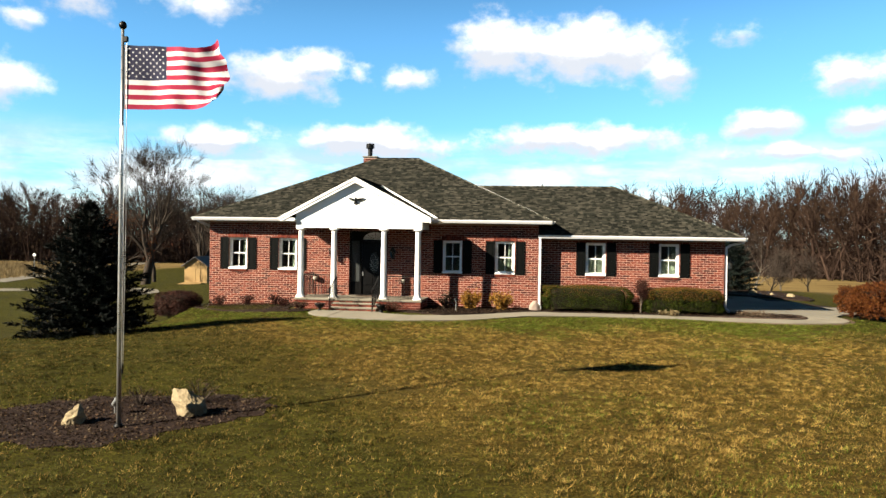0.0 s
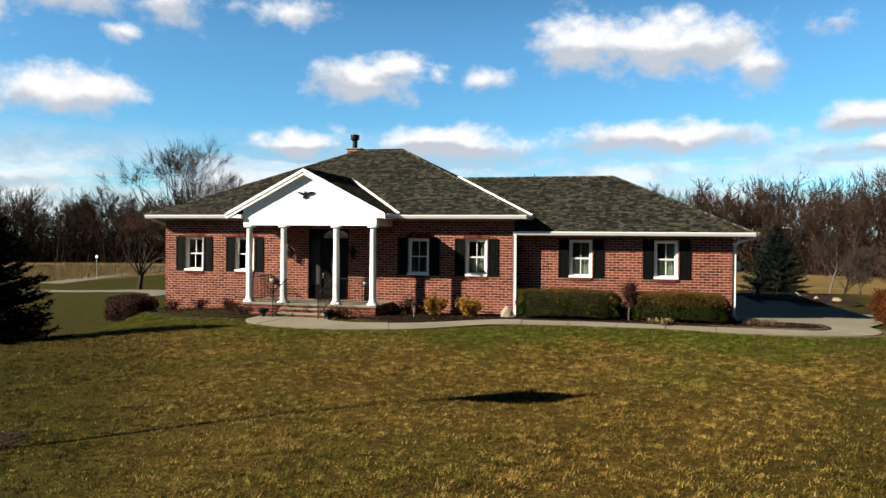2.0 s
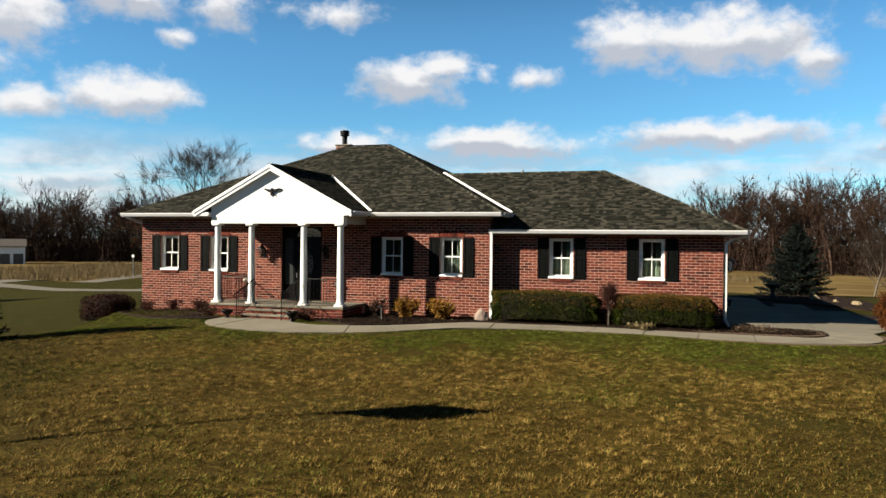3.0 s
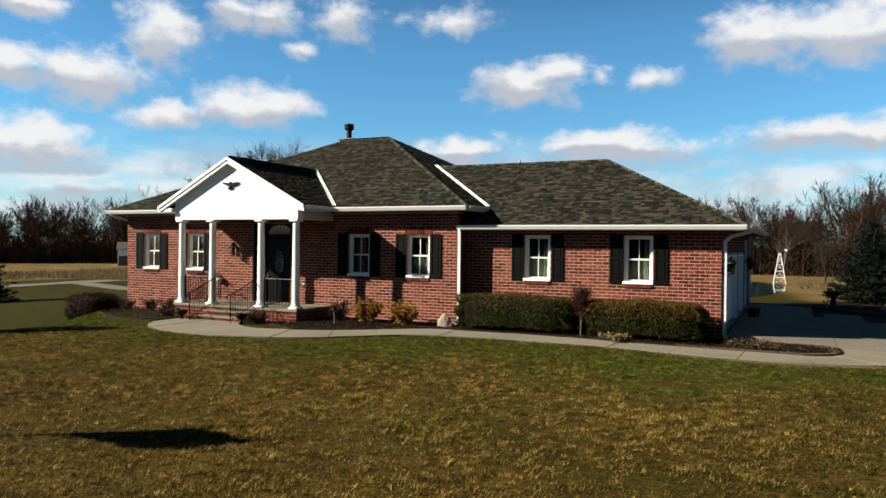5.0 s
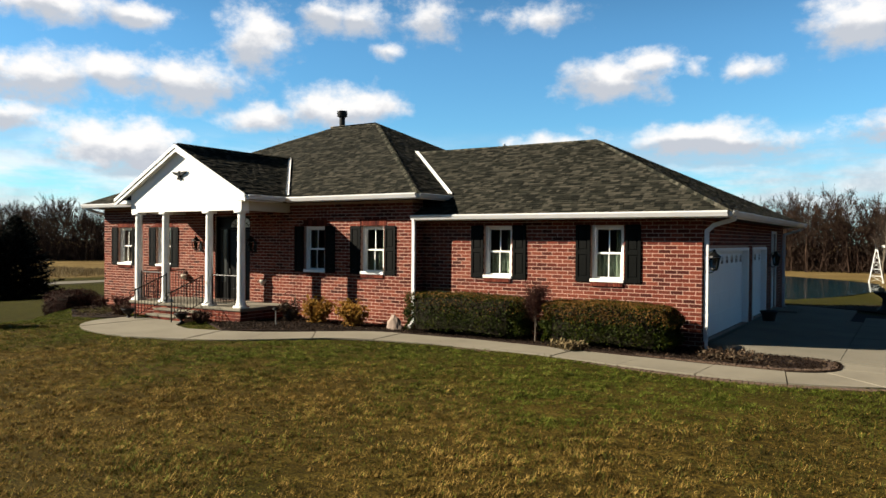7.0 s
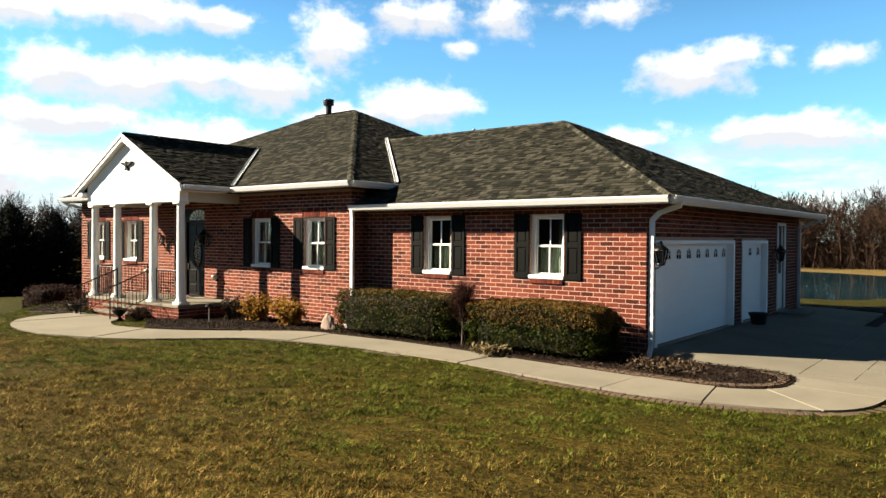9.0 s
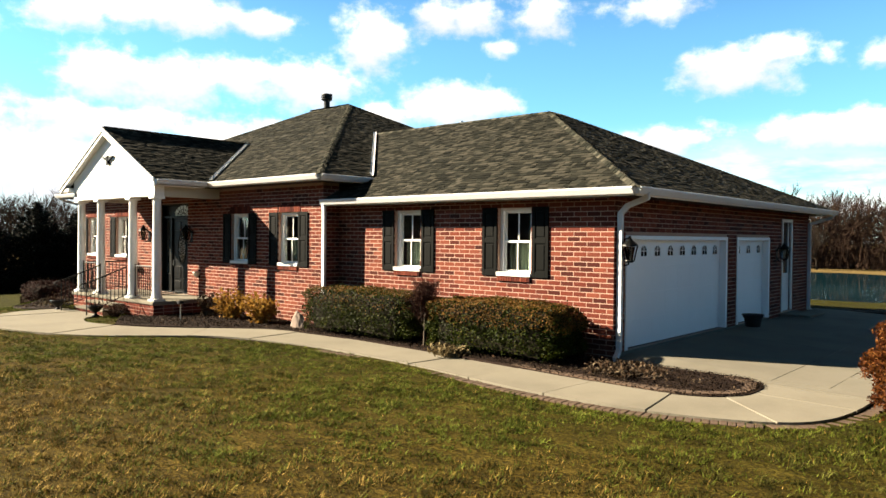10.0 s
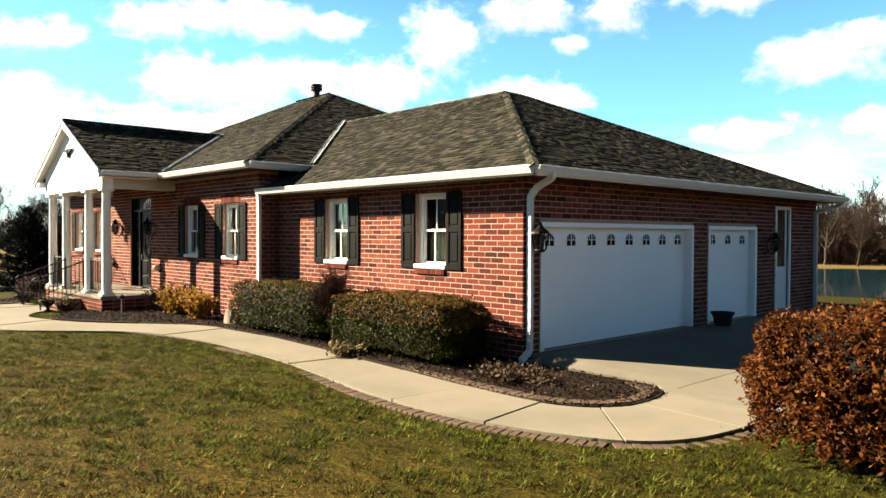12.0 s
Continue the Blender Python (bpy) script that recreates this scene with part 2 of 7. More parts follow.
def ground_look(n, i):
    c = coords(n)
    split = n.add("ShaderNodeSeparateXYZ", Vector=c)
    x, y = split.outputs[0], split.outputs[1]
    wide, mid, fine = n.noise(0.16, 4.0, 0.6, c), n.noise(1.3, 5.0, 0.65, c), n.noise(22.0, 4.0, 0.7, c)
    streak = n.noise(7.0, 4.0, 0.7, n.vec("MULTIPLY", c, (0.68, 1.496, 0.68)))
    k = n.math("ADD", n.math("MULTIPLY", mid, 0.45), n.math("MULTIPLY", streak, 0.55))
    straw = n.ramp(k, [(0.3, (0.01589, 0.01083, 0.001989)), (0.5, (0.06141, 0.04107, 0.007558)), (0.68, (0.1373, 0.09486, 0.02068))])
    green = n.ramp(k, [(0.3, (0.007752, 0.01065, 0.001122)), (0.52, (0.02455, 0.03084, 0.002992)), (0.7, (0.05168, 0.05435, 0.007106))])
    near_house = n.span(n.math("ADD", y, n.math("MULTIPLY", wide, 8.0)), 28.0, 36.0, 0.0, 0.8)
    east = n.span(n.math("ADD", x, n.math("MULTIPLY", wide, 6.0)), 14.0, 22.0, 0.0, 0.3)
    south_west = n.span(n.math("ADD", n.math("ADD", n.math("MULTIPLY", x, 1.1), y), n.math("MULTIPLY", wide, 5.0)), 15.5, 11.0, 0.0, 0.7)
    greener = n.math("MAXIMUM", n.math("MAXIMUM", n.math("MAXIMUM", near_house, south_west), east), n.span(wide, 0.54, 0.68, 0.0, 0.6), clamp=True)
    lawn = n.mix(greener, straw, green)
    lawn = n.mix(n.span(n.noise(0.45, 3.0, 0.6, n.vec("MULTIPLY", c, (0.408, 1.02, 0.68))), 0.5, 0.7, 0.0, 0.45), lawn, (0.035, 0.03, 0.009, 1))
    lawn = n.mix(n.span(fine, 0.4, 0.6, 0.0, 0.9), lawn, (0.016, 0.012, 0.004, 1))
    away = n.math("MAXIMUM", n.span(n.math("ADD", x, n.math("MULTIPLY", wide, 6.0)), -76.0, -82.0), n.span(n.math("ADD", x, n.math("MULTIPLY", y, 0.12)), 24.0, 30.0))
    away = n.math("MAXIMUM", away, n.span(y, 170.0, 190.0))
    crop = n.ramp(n.noise(0.35, 5.0, 0.7, n.vec("MULTIPLY", c, (0.1904, 0.7616, 0.476))), [(0.3, (0.0612, 0.03944, 0.01564)), (0.5, (0.1122, 0.0782, 0.03128)), (0.7, (0.1632, 0.119, 0.051))])
    base = n.mix(away, lawn, crop)
    n.put(i["Base Color"], base)
    i["Roughness"].default_value, i["Specular IOR Level"].default_value = 0.97, 0.03
    bumped(n, i, n.math("ADD", n.math("MULTIPLY", fine, 0.6), streak), 0.9, 0.04)


def water_look(n, i):
    c = coords(n)
    n.put(i["Base Color"], n.ramp(n.noise(0.05, 3.0, 0.5, c), [(0.3, (0.003, 0.018, 0.027)), (0.7, (0.005, 0.03, 0.042))]))
    i["Roughness"].default_value, i["IOR"].default_value = 0.05, 1.33
    bumped(n, i, n.noise(1.4, 3.0, 0.6, n.vec("MULTIPLY", c, (1.0, 2.5, 1.0))), 0.04, 0.03)


BRICK, BRICK_MASS = brick_look("brick_single", False), brick_look("brick_mass", True)
MORTAR = plain("mortar", (0.33, 0.22, 0.175), 0.95, vary=0.2, scale=3.0, bump=0.4, fine=120.0, spec=0.2)
SHINGLE, SHINGLE_MASS = shingle_look("shingle_single", False), shingle_look("shingle_mass", True)
CAP = shingle_look("ridge_shingle", True, 2.3)
ROOF_FELT = plain("roof_felt", (0.02207, 0.02207, 0.0206), 0.95, vary=0.2)
WHITE = plain("white_paint", (0.7, 0.7, 0.68), 0.45, vary=0.04, scale=2.0, bump=0.05)
SIDING = plain("white_siding", (0.72, 0.72, 0.7), 0.5, vary=0.04, scale=1.2, bump=0.08)
GUTTER = plain("white_aluminium", (0.55, 0.55, 0.56), 0.38, vary=0.07, scale=1.5, bump=0.05)
CREAM = plain("cream_paint", (0.42, 0.385, 0.31), 0.55, vary=0.06, scale=1.5)
SOFFIT = plain("brown_soffit", (0.03208, 0.01698, 0.01321), 0.7, vary=0.12)
SHUTTER = plain("black_green_paint", (0.00187, 0.00221, 0.001955), 0.6, vary=0.2, scale=5.0, spec=0.06)
IRON = plain("black_iron", (0.0034, 0.0034, 0.0034), 0.45, metal=0.3, vary=0.3, scale=12.0)
DOOR_DARK = plain("dark_door_paint", (0.002125, 0.00204, 0.00204), 0.4, vary=0.2, spec=0.12)
GARAGE_WHITE = plain("garage_door_paint", (0.82, 0.83, 0.84), 0.42, vary=0.03, scale=1.0, bump=0.06, fine=35.0)
CONCRETE = concrete_look("concrete", (0.172, 0.155, 0.122))
DRIVE = concrete_look("drive_concrete", (0.15, 0.136, 0.108))
GRAVEL = concrete_look("pale_gravel", (0.1339, 0.1212, 0.09885))
PAVER = plain("weathered_paver", (0.07, 0.046, 0.032), 0.9, vary=0.35, scale=4.0, bump=0.5, fine=50.0)
GLASS = glass_look("window_glass")
CURTAIN = plain("curtain_cloth", (0.0952, 0.1187, 0.08475), 0.9, vary=0.12, scale=9.0)
INSIDE = plain("inside_plaster", (0.1132, 0.1019, 0.08679), 0.9, vary=0.1)
MULCH = plain("mulch", (0.01638, 0.009512, 0.006868), 0.97, vary=0.5, scale=9.0, bump=0.9, fine=70.0, spec=0.1)
CHIPS = leaf_look("mulch_chips", [(0.0, (0.002434, 0.001461, 0.001096)), (0.4, (0.007915, 0.004382, 0.003043)), (0.75, (0.01461, 0.009128, 0.006086)), (1.0, (0.03407, 0.02434, 0.01582))], 0.9, 0.0)
LITTER = leaf_look("leaf_litter", [(0.0, (0.01545, 0.007725, 0.004121)), (0.5, (0.05152, 0.03091, 0.01803)), (1.0, (0.1081, 0.08497, 0.05665))], 0.8, 0.1)
STONE = plain("pale_limestone", (0.1887, 0.1478, 0.08806), 0.9, vary=0.45, scale=7.0, bump=1.0, fine=26.0, spec=0.15)
PINK_STONE = plain("pink_stone", (0.206, 0.158, 0.1305), 0.85, vary=0.15, scale=6.0, bump=0.5)
BLADES = leaf_look("grass_blades", [(0.0, (0.01672, 0.01189, 0.002376)), (0.3, (0.07, 0.0435, 0.0089)), (0.6, (0.162, 0.103, 0.025)), (1.0, (0.35, 0.238, 0.073))], 0.8, 0.1, 5.0, 0.3, 0.45)
BLADES_GREEN = leaf_look("green_grass_blades", [(0.0, (0.008968, 0.01253, 0.001529)), (0.35, (0.03585, 0.04652, 0.004915)), (0.7, (0.07748, 0.09697, 0.01146)), (1.0, (0.165, 0.1762, 0.03821))], 0.8, 0.1, 5.0, 0.3, 0.4)
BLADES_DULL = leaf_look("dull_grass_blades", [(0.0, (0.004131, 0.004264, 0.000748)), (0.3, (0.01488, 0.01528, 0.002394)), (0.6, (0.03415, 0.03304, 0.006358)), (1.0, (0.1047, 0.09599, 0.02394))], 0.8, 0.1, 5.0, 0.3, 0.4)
HEDGE_LEAF = leaf_look("hedge_leaves", [(0.0, (0.002553, 0.003475, 0.0004752)), (0.45, (0.0105, 0.0165, 0.0013)), (0.8, (0.027, 0.038, 0.003)), (1.0, (0.07, 0.056, 0.0055))], 0.55, 0.1)
HEDGE_TIP = leaf_look("bronzed_hedge_tips", [(0.0, (0.0261, 0.01741, 0.005222)), (0.5, (0.08703, 0.04351, 0.01088)), (1.0, (0.1479, 0.07397, 0.01741))], 0.55, 0.2)
RUST_LEAF = leaf_look("rust_leaves", [(0.0, (0.014, 0.0036, 0.0016)), (0.4, (0.052, 0.0145, 0.004)), (0.75, (0.1, 0.034, 0.0078)), (1.0, (0.17, 0.078, 0.024))], 0.55, 0.25)
GOLD_LEAF = leaf_look("golden_leaves", [(0.0, (0.089, 0.03957, 0.007419)), (0.5, (0.1978, 0.09885, 0.01731)), (1.0, (0.2968, 0.183, 0.03957))], 0.6, 0.3)
DULL_TWIG = leaf_look("dull_red_twigs", [(0.0, (0.01001, 0.004579, 0.004007)), (0.5, (0.02576, 0.0103, 0.008011)), (1.0, (0.04865, 0.02146, 0.01431))], 0.8, 0.0)
GREY_TWIG = leaf_look("grey_twigs", [(0.0, (0.01231, 0.008755, 0.00711)), (0.5, (0.03008, 0.02242, 0.0175)), (1.0, (0.0547, 0.04237, 0.03282))], 0.9, 0.0)
NEEDLE = leaf_look("spruce_needles", [(0.0, (0.0007111, 0.001422, 0.001067)), (0.5, (0.001896, 0.003318, 0.002489)), (0.85, (0.004029, 0.005928, 0.004503)), (1.0, (0.008299, 0.01067, 0.008299))], 0.6, 0.1)
BLUE_NEEDLE = leaf_look("blue_spruce_needles", [(0.0, (0.002591, 0.004749, 0.003885)), (0.5, (0.007555, 0.01187, 0.009715)), (0.85, (0.01619, 0.02159, 0.01835)), (1.0, (0.03022, 0.0367, 0.03022))], 0.6, 0.1)
BARK = bark_look("grey_bark", (0.01368, 0.0104, 0.008205), (0.04649, 0.03694, 0.02872))
PALE_BARK = bark_look("pale_bark", (0.05887, 0.0471, 0.03533), (0.1237, 0.106, 0.08534))
WOODS = leaf_look("woods_bark", [(0.0, (0.009, 0.0055, 0.0042)), (0.5, (0.024, 0.0138, 0.0098)), (0.85, (0.041, 0.0255, 0.018)), (1.0, (0.068, 0.048, 0.036))], 0.9, 0.0)
REED = leaf_look("dry_reeds", [(0.0, (0.04808, 0.03262, 0.01545)), (0.5, (0.103, 0.07554, 0.03777)), (1.0, (0.158, 0.1271, 0.06869))], 0.8, 0.2)
# Near-black shell colour that stands in for the shade inside a shrub.
INNER_SHADE = plain("shrub_inner_shade", (0.009809, 0.007359, 0.004906), 0.95, vary=0.4, scale=8.0, bump=0.5, fine=30.0, spec=0.1)
STEEL = plain("pole_aluminium", (0.4032, 0.4032, 0.3901), 0.32, metal=0.85, vary=0.08, scale=3.0, bump=0.03)
FLAG_RED = plain("flag_red", (0.204, 0.0034, 0.0272), 0.75, vary=0.12, scale=5.0, fine=300.0)
FLAG_WHITE = plain("flag_white", (0.44, 0.424, 0.432), 0.75, vary=0.06, scale=5.0, fine=300.0)
FLAG_BLUE = plain("flag_blue", (0.007548, 0.008177, 0.02831), 0.75, vary=0.15, scale=5.0, fine=300.0)
LAMP_GLASS = glass_look("lantern_glass", (0.08, 0.08, 0.075))
DARK_GLASS = plain("dark_door_glass", (0.007548, 0.008177, 0.008806), 0.08, vary=0.2, bump=0.0)
FROSTED = plain("leaded_glass", (0.03145, 0.0346, 0.0346), 0.12, vary=0.6, scale=26.0)
# The pale base puts the bright reflected sky into the glass colour.
FAN_SKY_GLASS = plain("fan_glass_sky_reflection", (0.62, 0.64, 0.64), 0.1, vary=0.15, scale=20.0, spec=1.0)
SHED_YELLOW = plain("shed_siding", (0.2281, 0.1472, 0.05887), 0.7, vary=0.1, scale=2.0)
BARN_RED = plain("far_red_wall", (0.1442, 0.04465, 0.02404), 0.8, vary=0.15, scale=1.0)
TIN = plain("grey_roof_sheet", (0.0785, 0.06869, 0.06378), 0.6, vary=0.2)
METAL_CAP = plain("flue_metal", (0.01472, 0.01472, 0.01472), 0.5, metal=0.6, vary=0.3)
RUBBER = plain("dark_pot", (0.01963, 0.01963, 0.0206), 0.6, vary=0.2)
WATER = material("pond_water", water_look)
GROUND = material("lawn_and_fields", ground_look)

def ss(a, b, v):
    """Smooth step of v from a to b, on numbers or arrays."""
    k = np.clip((np.asarray(v, float) - a) / (b - a), 0, 1)
    return k * k * (3 - 2 * k)


def land(x, y):
    """The height of the ground."""
    x, y = np.asarray(x, float), np.asarray(y, float)
    z = -0.36 - 0.2 * ss(21, 9, y) - 0.34 * ss(3, -7, x) * ss(20, 10, y)
    mound = ss(28.0, 31.0, y) * ss(-15.6, -14.0, x)
    left = 1.0 * ss(-8.5, -17.5, x) * ss(14, 30, y) * (1 - 0.75 * mound) + 1.8 * ss(-17, -60, x)
    back = 4.3 * ss(47, 104, y)
    right = 1.6 * ss(20, 60, x)
    z = z - np.maximum(np.maximum(left, back), right)
    far = ss(60, 160, np.hypot(x + 2, y - 35))
    z = z + far * (0.35 * np.sin(x * 0.021 + 1.3) * np.cos(y * 0.017)) + 0.02 * np.sin(x * 0.7) * np.sin(y * 0.55 + 1)
    basin = ss(1.12, 0.9, np.hypot((x + 22.5) / 30.0, (y - 146) / 42.5))
    return np.where(basin > 0, np.minimum(z, z * (1 - basin) - 6.2 * basin), z)


def land_at(x, y):
    return float(land(x, y))

# ---- mesh tools ----
class Shape:
    """Vertices and faces gathered for one mesh."""

    def __init__(self):
        self.v, self.f = [], []

    def poly(self, pts):
        k = len(self.v)
        self.v.extend([tuple(p) for p in pts])
        self.f.append(tuple(range(k, k + len(pts))))
        return self

    def box(self, x0, y0, z0, x1, y1, z1):
        k = len(self.v)
        self.v.extend([(x0, y0, z0), (x1, y0, z0), (x1, y1, z0), (x0, y1, z0), (x0, y0, z1), (x1, y0, z1), (x1, y1, z1), (x0, y1, z1)])
        self.f.extend([tuple(k + i for i in q) for q in ((0, 3, 2, 1), (4, 5, 6, 7), (0, 1, 5, 4), (1, 2, 6, 5), (2, 3, 7, 6), (3, 0, 4, 7))])
        return self

    def soft_box(self, x0, y0, z0, x1, y1, z1, c=0.006):
        """A box with its edges cut at the size c."""
        bm = bmesh.new()
        bmesh.ops.create_cube(bm, size=1.0)
        for v in bm.verts:
            v.co = Vector(((x0 + x1) / 2 + v.co.x * (x1 - x0), (y0 + y1) / 2 + v.co.y * (y1 - y0), (z0 + z1) / 2 + v.co.z * (z1 - z0)))
        bmesh.ops.bevel(bm, geom=list(bm.edges), offset=c, segments=1, affect="EDGES", profile=0.5)
        k = len(self.v)
        bm.verts.index_update()
        self.v.extend([tuple(v.co) for v in bm.verts])
        self.f.extend([tuple(k + v.index for v in f.verts) for f in bm.faces])
        bm.free()
        return self

    def tube(self, a, b, ra, rb=None, sides=8, caps=True):
        a, b = Vector(a), Vector(b)
        rb = ra if rb is None else rb
        u = (b - a).normalized()
        s = u.orthogonal().normalized()
        t = u.cross(s)
        k = len(self.v)
        for p, r in ((a, ra), (b, rb)):
            for i in range(sides):
                w_ = 2 * math.pi * i / sides
                self.v.append(tuple(p + s * (r * math.cos(w_)) + t * (r * math.sin(w_))))
        for i in range(sides):
            j = (i + 1) % sides
            self.f.append((k + i, k + j, k + sides + j, k + sides + i))
        if caps:
            self.f.append(tuple(k + i for i in reversed(range(sides))))
            self.f.append(tuple(k + sides + i for i in range(sides)))
        return self

    def pipe(self, pts, r, sides=8):
        for a, b in zip(pts, pts[1:]):
            self.tube(a, b, r, r, sides)
        return self

    def lathe(self, profile, x=0.0, y=0.0, sides=20):
        """Turns (radius, height) pairs about the upright line at x, y."""
        k = len(self.v)
        for r, z in profile:
            for i in range(sides):
                w_ = 2 * math.pi * i / sides
                self.v.append((x + r * math.cos(w_), y + r * math.sin(w_), z))
        for p in range(len(profile) - 1):
            for i in range(sides):
                j = (i + 1) % sides
                self.f.append((k + p * sides + i, k + p * sides + j, k + (p + 1) * sides + j, k + (p + 1) * sides + i))
        self.f.append(tuple(k + i for i in reversed(range(sides))))
        self.f.append(tuple(k + (len(profile) - 1) * sides + i for i in range(sides)))
        return self

    def slab(self, outline, z0, z1):
        """An upright prism over an outline in the plan (counter-clockwise)."""
        n = len(outline)
        k = len(self.v)
        self.v.extend([(x, y, z0) for x, y in outline] + [(x, y, z1) for x, y in outline])
        self.f.append(tuple(k + i for i in reversed(range(n))))
        self.f.append(tuple(k + n + i for i in range(n)))
        for i in range(n):
            j = (i + 1) % n
            self.f.append((k + i, k + j, k + n + j, k + n + i))
        return self

    def extrude(self, section, a, b, turn=None):
        """Sweeps a closed section of (side, up) pairs straight from a to b; side is to the right of the way."""
        a, b = Vector(a), Vector(b)
        u = (b - a).normalized()
        side = u.cross(Vector((0, 0, 1))).normalized()
        up = side.cross(u)
        n, k = len(section), len(self.v)
        for p in (a, b):
            self.v.extend([tuple(p + side * s + up * h) for s, h in section])
        for i in range(n):
            j = (i + 1) % n
            self.f.append((k + i, k + j, k + n + j, k + n + i))
        self.f.append(tuple(k + i for i in reversed(range(n))))
        self.f.append(tuple(k + n + i for i in range(n)))
        return self

    def mesh(self, name, smooth=False):
        me = bpy.data.meshes.new(name)
        me.from_pydata(self.v, [], self.f)
        if smooth:
            me.shade_smooth()
        me.update()
        return me


STANDS = {}


def thing(name, x, y, z, label, category, group="", kind=""):
    """An Empty at the base of a thing, under which its parts go."""
    ob = new(name)
    ob.empty_display_size = 0.2
    ob.location = (x, y, z)
    STANDS[ob.name] = Matrix.Translation((x, y, z))
    return tagged(ob, label, category, group, kind)


def part(name, shape, mat, parent=None, label="", at=None, smooth=False, kind=""):
    """One mesh object, in world places, or at the pose `at`, under its parent."""
    me = shape if isinstance(shape, bpy.types.Mesh) else shape.mesh(name, smooth)
    if not me.materials:
        me.materials.append(mat)
    ob = new(name, me)
    m = at if at is not None else Matrix.Identity(4)
    ob.matrix_basis = m
    if parent is not None:
        ob.parent = parent
        ob.matrix_parent_inverse = STANDS[parent.name].inverted()
    STANDS[ob.name] = m
    if label or kind:
        tagged(ob, label, kind=kind)
    return ob


def array_mesh(name, verts, faces, mat):
    """A mesh from arrays: verts (n, 3); faces (m, 3) or (m, 4)."""
    me = bpy.data.meshes.new(name)
    verts, faces = np.asarray(verts, np.float32), np.asarray(faces, np.int32)
    sides = faces.shape[1]
    me.vertices.add(len(verts))
    me.vertices.foreach_set("co", verts.ravel())
    me.loops.add(faces.size)
    me.loops.foreach_set("vertex_index", faces.ravel())
    me.polygons.add(len(faces))
    me.polygons.foreach_set("loop_start", np.arange(0, faces.size, sides, dtype=np.int32))
    me.update(calc_edges=True)
    me.materials.append(mat)
    return me


def in_outline(x, y, outline):
    """Which of the points lie inside an outline of the plan."""
    inside = np.zeros(len(x), bool)
    n = len(outline)
    for i in range(n):
        (xa, ya), (xb, yb) = outline[i], outline[(i + 1) % n]
        cross = (ya > y) != (yb > y)
        at = (xb - xa) * (y - ya) / ((yb - ya) if yb != ya else 1e-9) + xa
        inside ^= cross & (x < at)
    return inside


def spline(points, step=0.25, closed=False):
    """A smooth line through points of the plan (Catmull-Rom)."""
    pts = [Vector(p) for p in points]
    n = len(pts)
    out = []
    for i in range(n if closed else n - 1):
        p1, p2 = pts[i], pts[(i + 1) % n]
        p0 = pts[i - 1] if closed or i > 0 else p1 + (p1 - p2)
        p3 = pts[(i + 2) % n] if closed or i + 2 < n else p2 + (p2 - p1)
        count = max(2, int((p2 - p1).length / step))
        for k in range(count):
            t = k / count
            out.append(0.5 * ((2 * p1) + (p2 - p0) * t + (2 * p0 - 5 * p1 + 4 * p2 - p3) * t * t + (3 * p1 - p0 - 3 * p2 + p3) * t ** 3))
    if not closed:
        out.append(pts[-1])
    return [tuple(p) for p in out]


def leaves(centres, normals, size, rng, long=1.6, spread=0.7):
    """Small pointed leaves (four corners each) at centres, about facing along normals."""
    n = len(centres)
    d = normals + rng.normal(0, spread, (n, 3))
    d /= np.linalg.norm(d, axis=1, keepdims=True) + 1e-9
    s = np.cross(d, rng.normal(0, 1, (n, 3)))
    s /= np.linalg.norm(s, axis=1, keepdims=True) + 1e-9
    t = np.cross(d, s)
    k = (size * rng.uniform(0.6, 1.4, n))[:, None]
    v = np.stack([centres - t * k * long * 0.5, centres + s * k * 0.5, centres + t * k * long * 0.5 + d * k * 0.25, centres - s * k * 0.5], 1).reshape(-1, 3)
    f = np.arange(4 * n).reshape(n, 4)
    return v, f


def ribbons(a, b, wa, wb, rng):
    """Thin flat strips from a to b, each turned by chance."""
    n = len(a)
    u = b - a
    s = np.cross(u, rng.normal(0, 1, (n, 3)))
    s /= np.linalg.norm(s, axis=1, keepdims=True) + 1e-9
    wa, wb = np.broadcast_to(wa, n)[:, None], np.broadcast_to(wb, n)[:, None]
    v = np.stack([a - s * wa / 2, a + s * wa / 2, b + s * wb / 2, b - s * wb / 2], 1).reshape(-1, 3)
    return v, np.arange(4 * n).reshape(n, 4)


def joined(pieces):
    vs, fs, k = [], [], 0
    for v, f in pieces:
        vs.append(v)
        fs.append(f + k)
        k += len(v)
    return np.concatenate(vs), np.concatenate(fs)


def patchy(x, y, size, seed):
    """Smooth chance values from 0 to 1 over the plan, in patches of about the given size."""
    rng = np.random.default_rng(seed)
    table = rng.random((256, 256))
    u, v = x / size + 997.0, y / size + 991.0
    i, j = np.floor(u).astype(int), np.floor(v).astype(int)
    f, g = u - i, v - j
    f, g = f * f * (3 - 2 * f), g * g * (3 - 2 * g)
    a, b, c, d = table[i % 256, j % 256], table[(i + 1) % 256, j % 256], table[i % 256, (j + 1) % 256], table[(i + 1) % 256, (j + 1) % 256]
    return (a * (1 - f) + b * f) * (1 - g) + (c * (1 - f) + d * f) * g


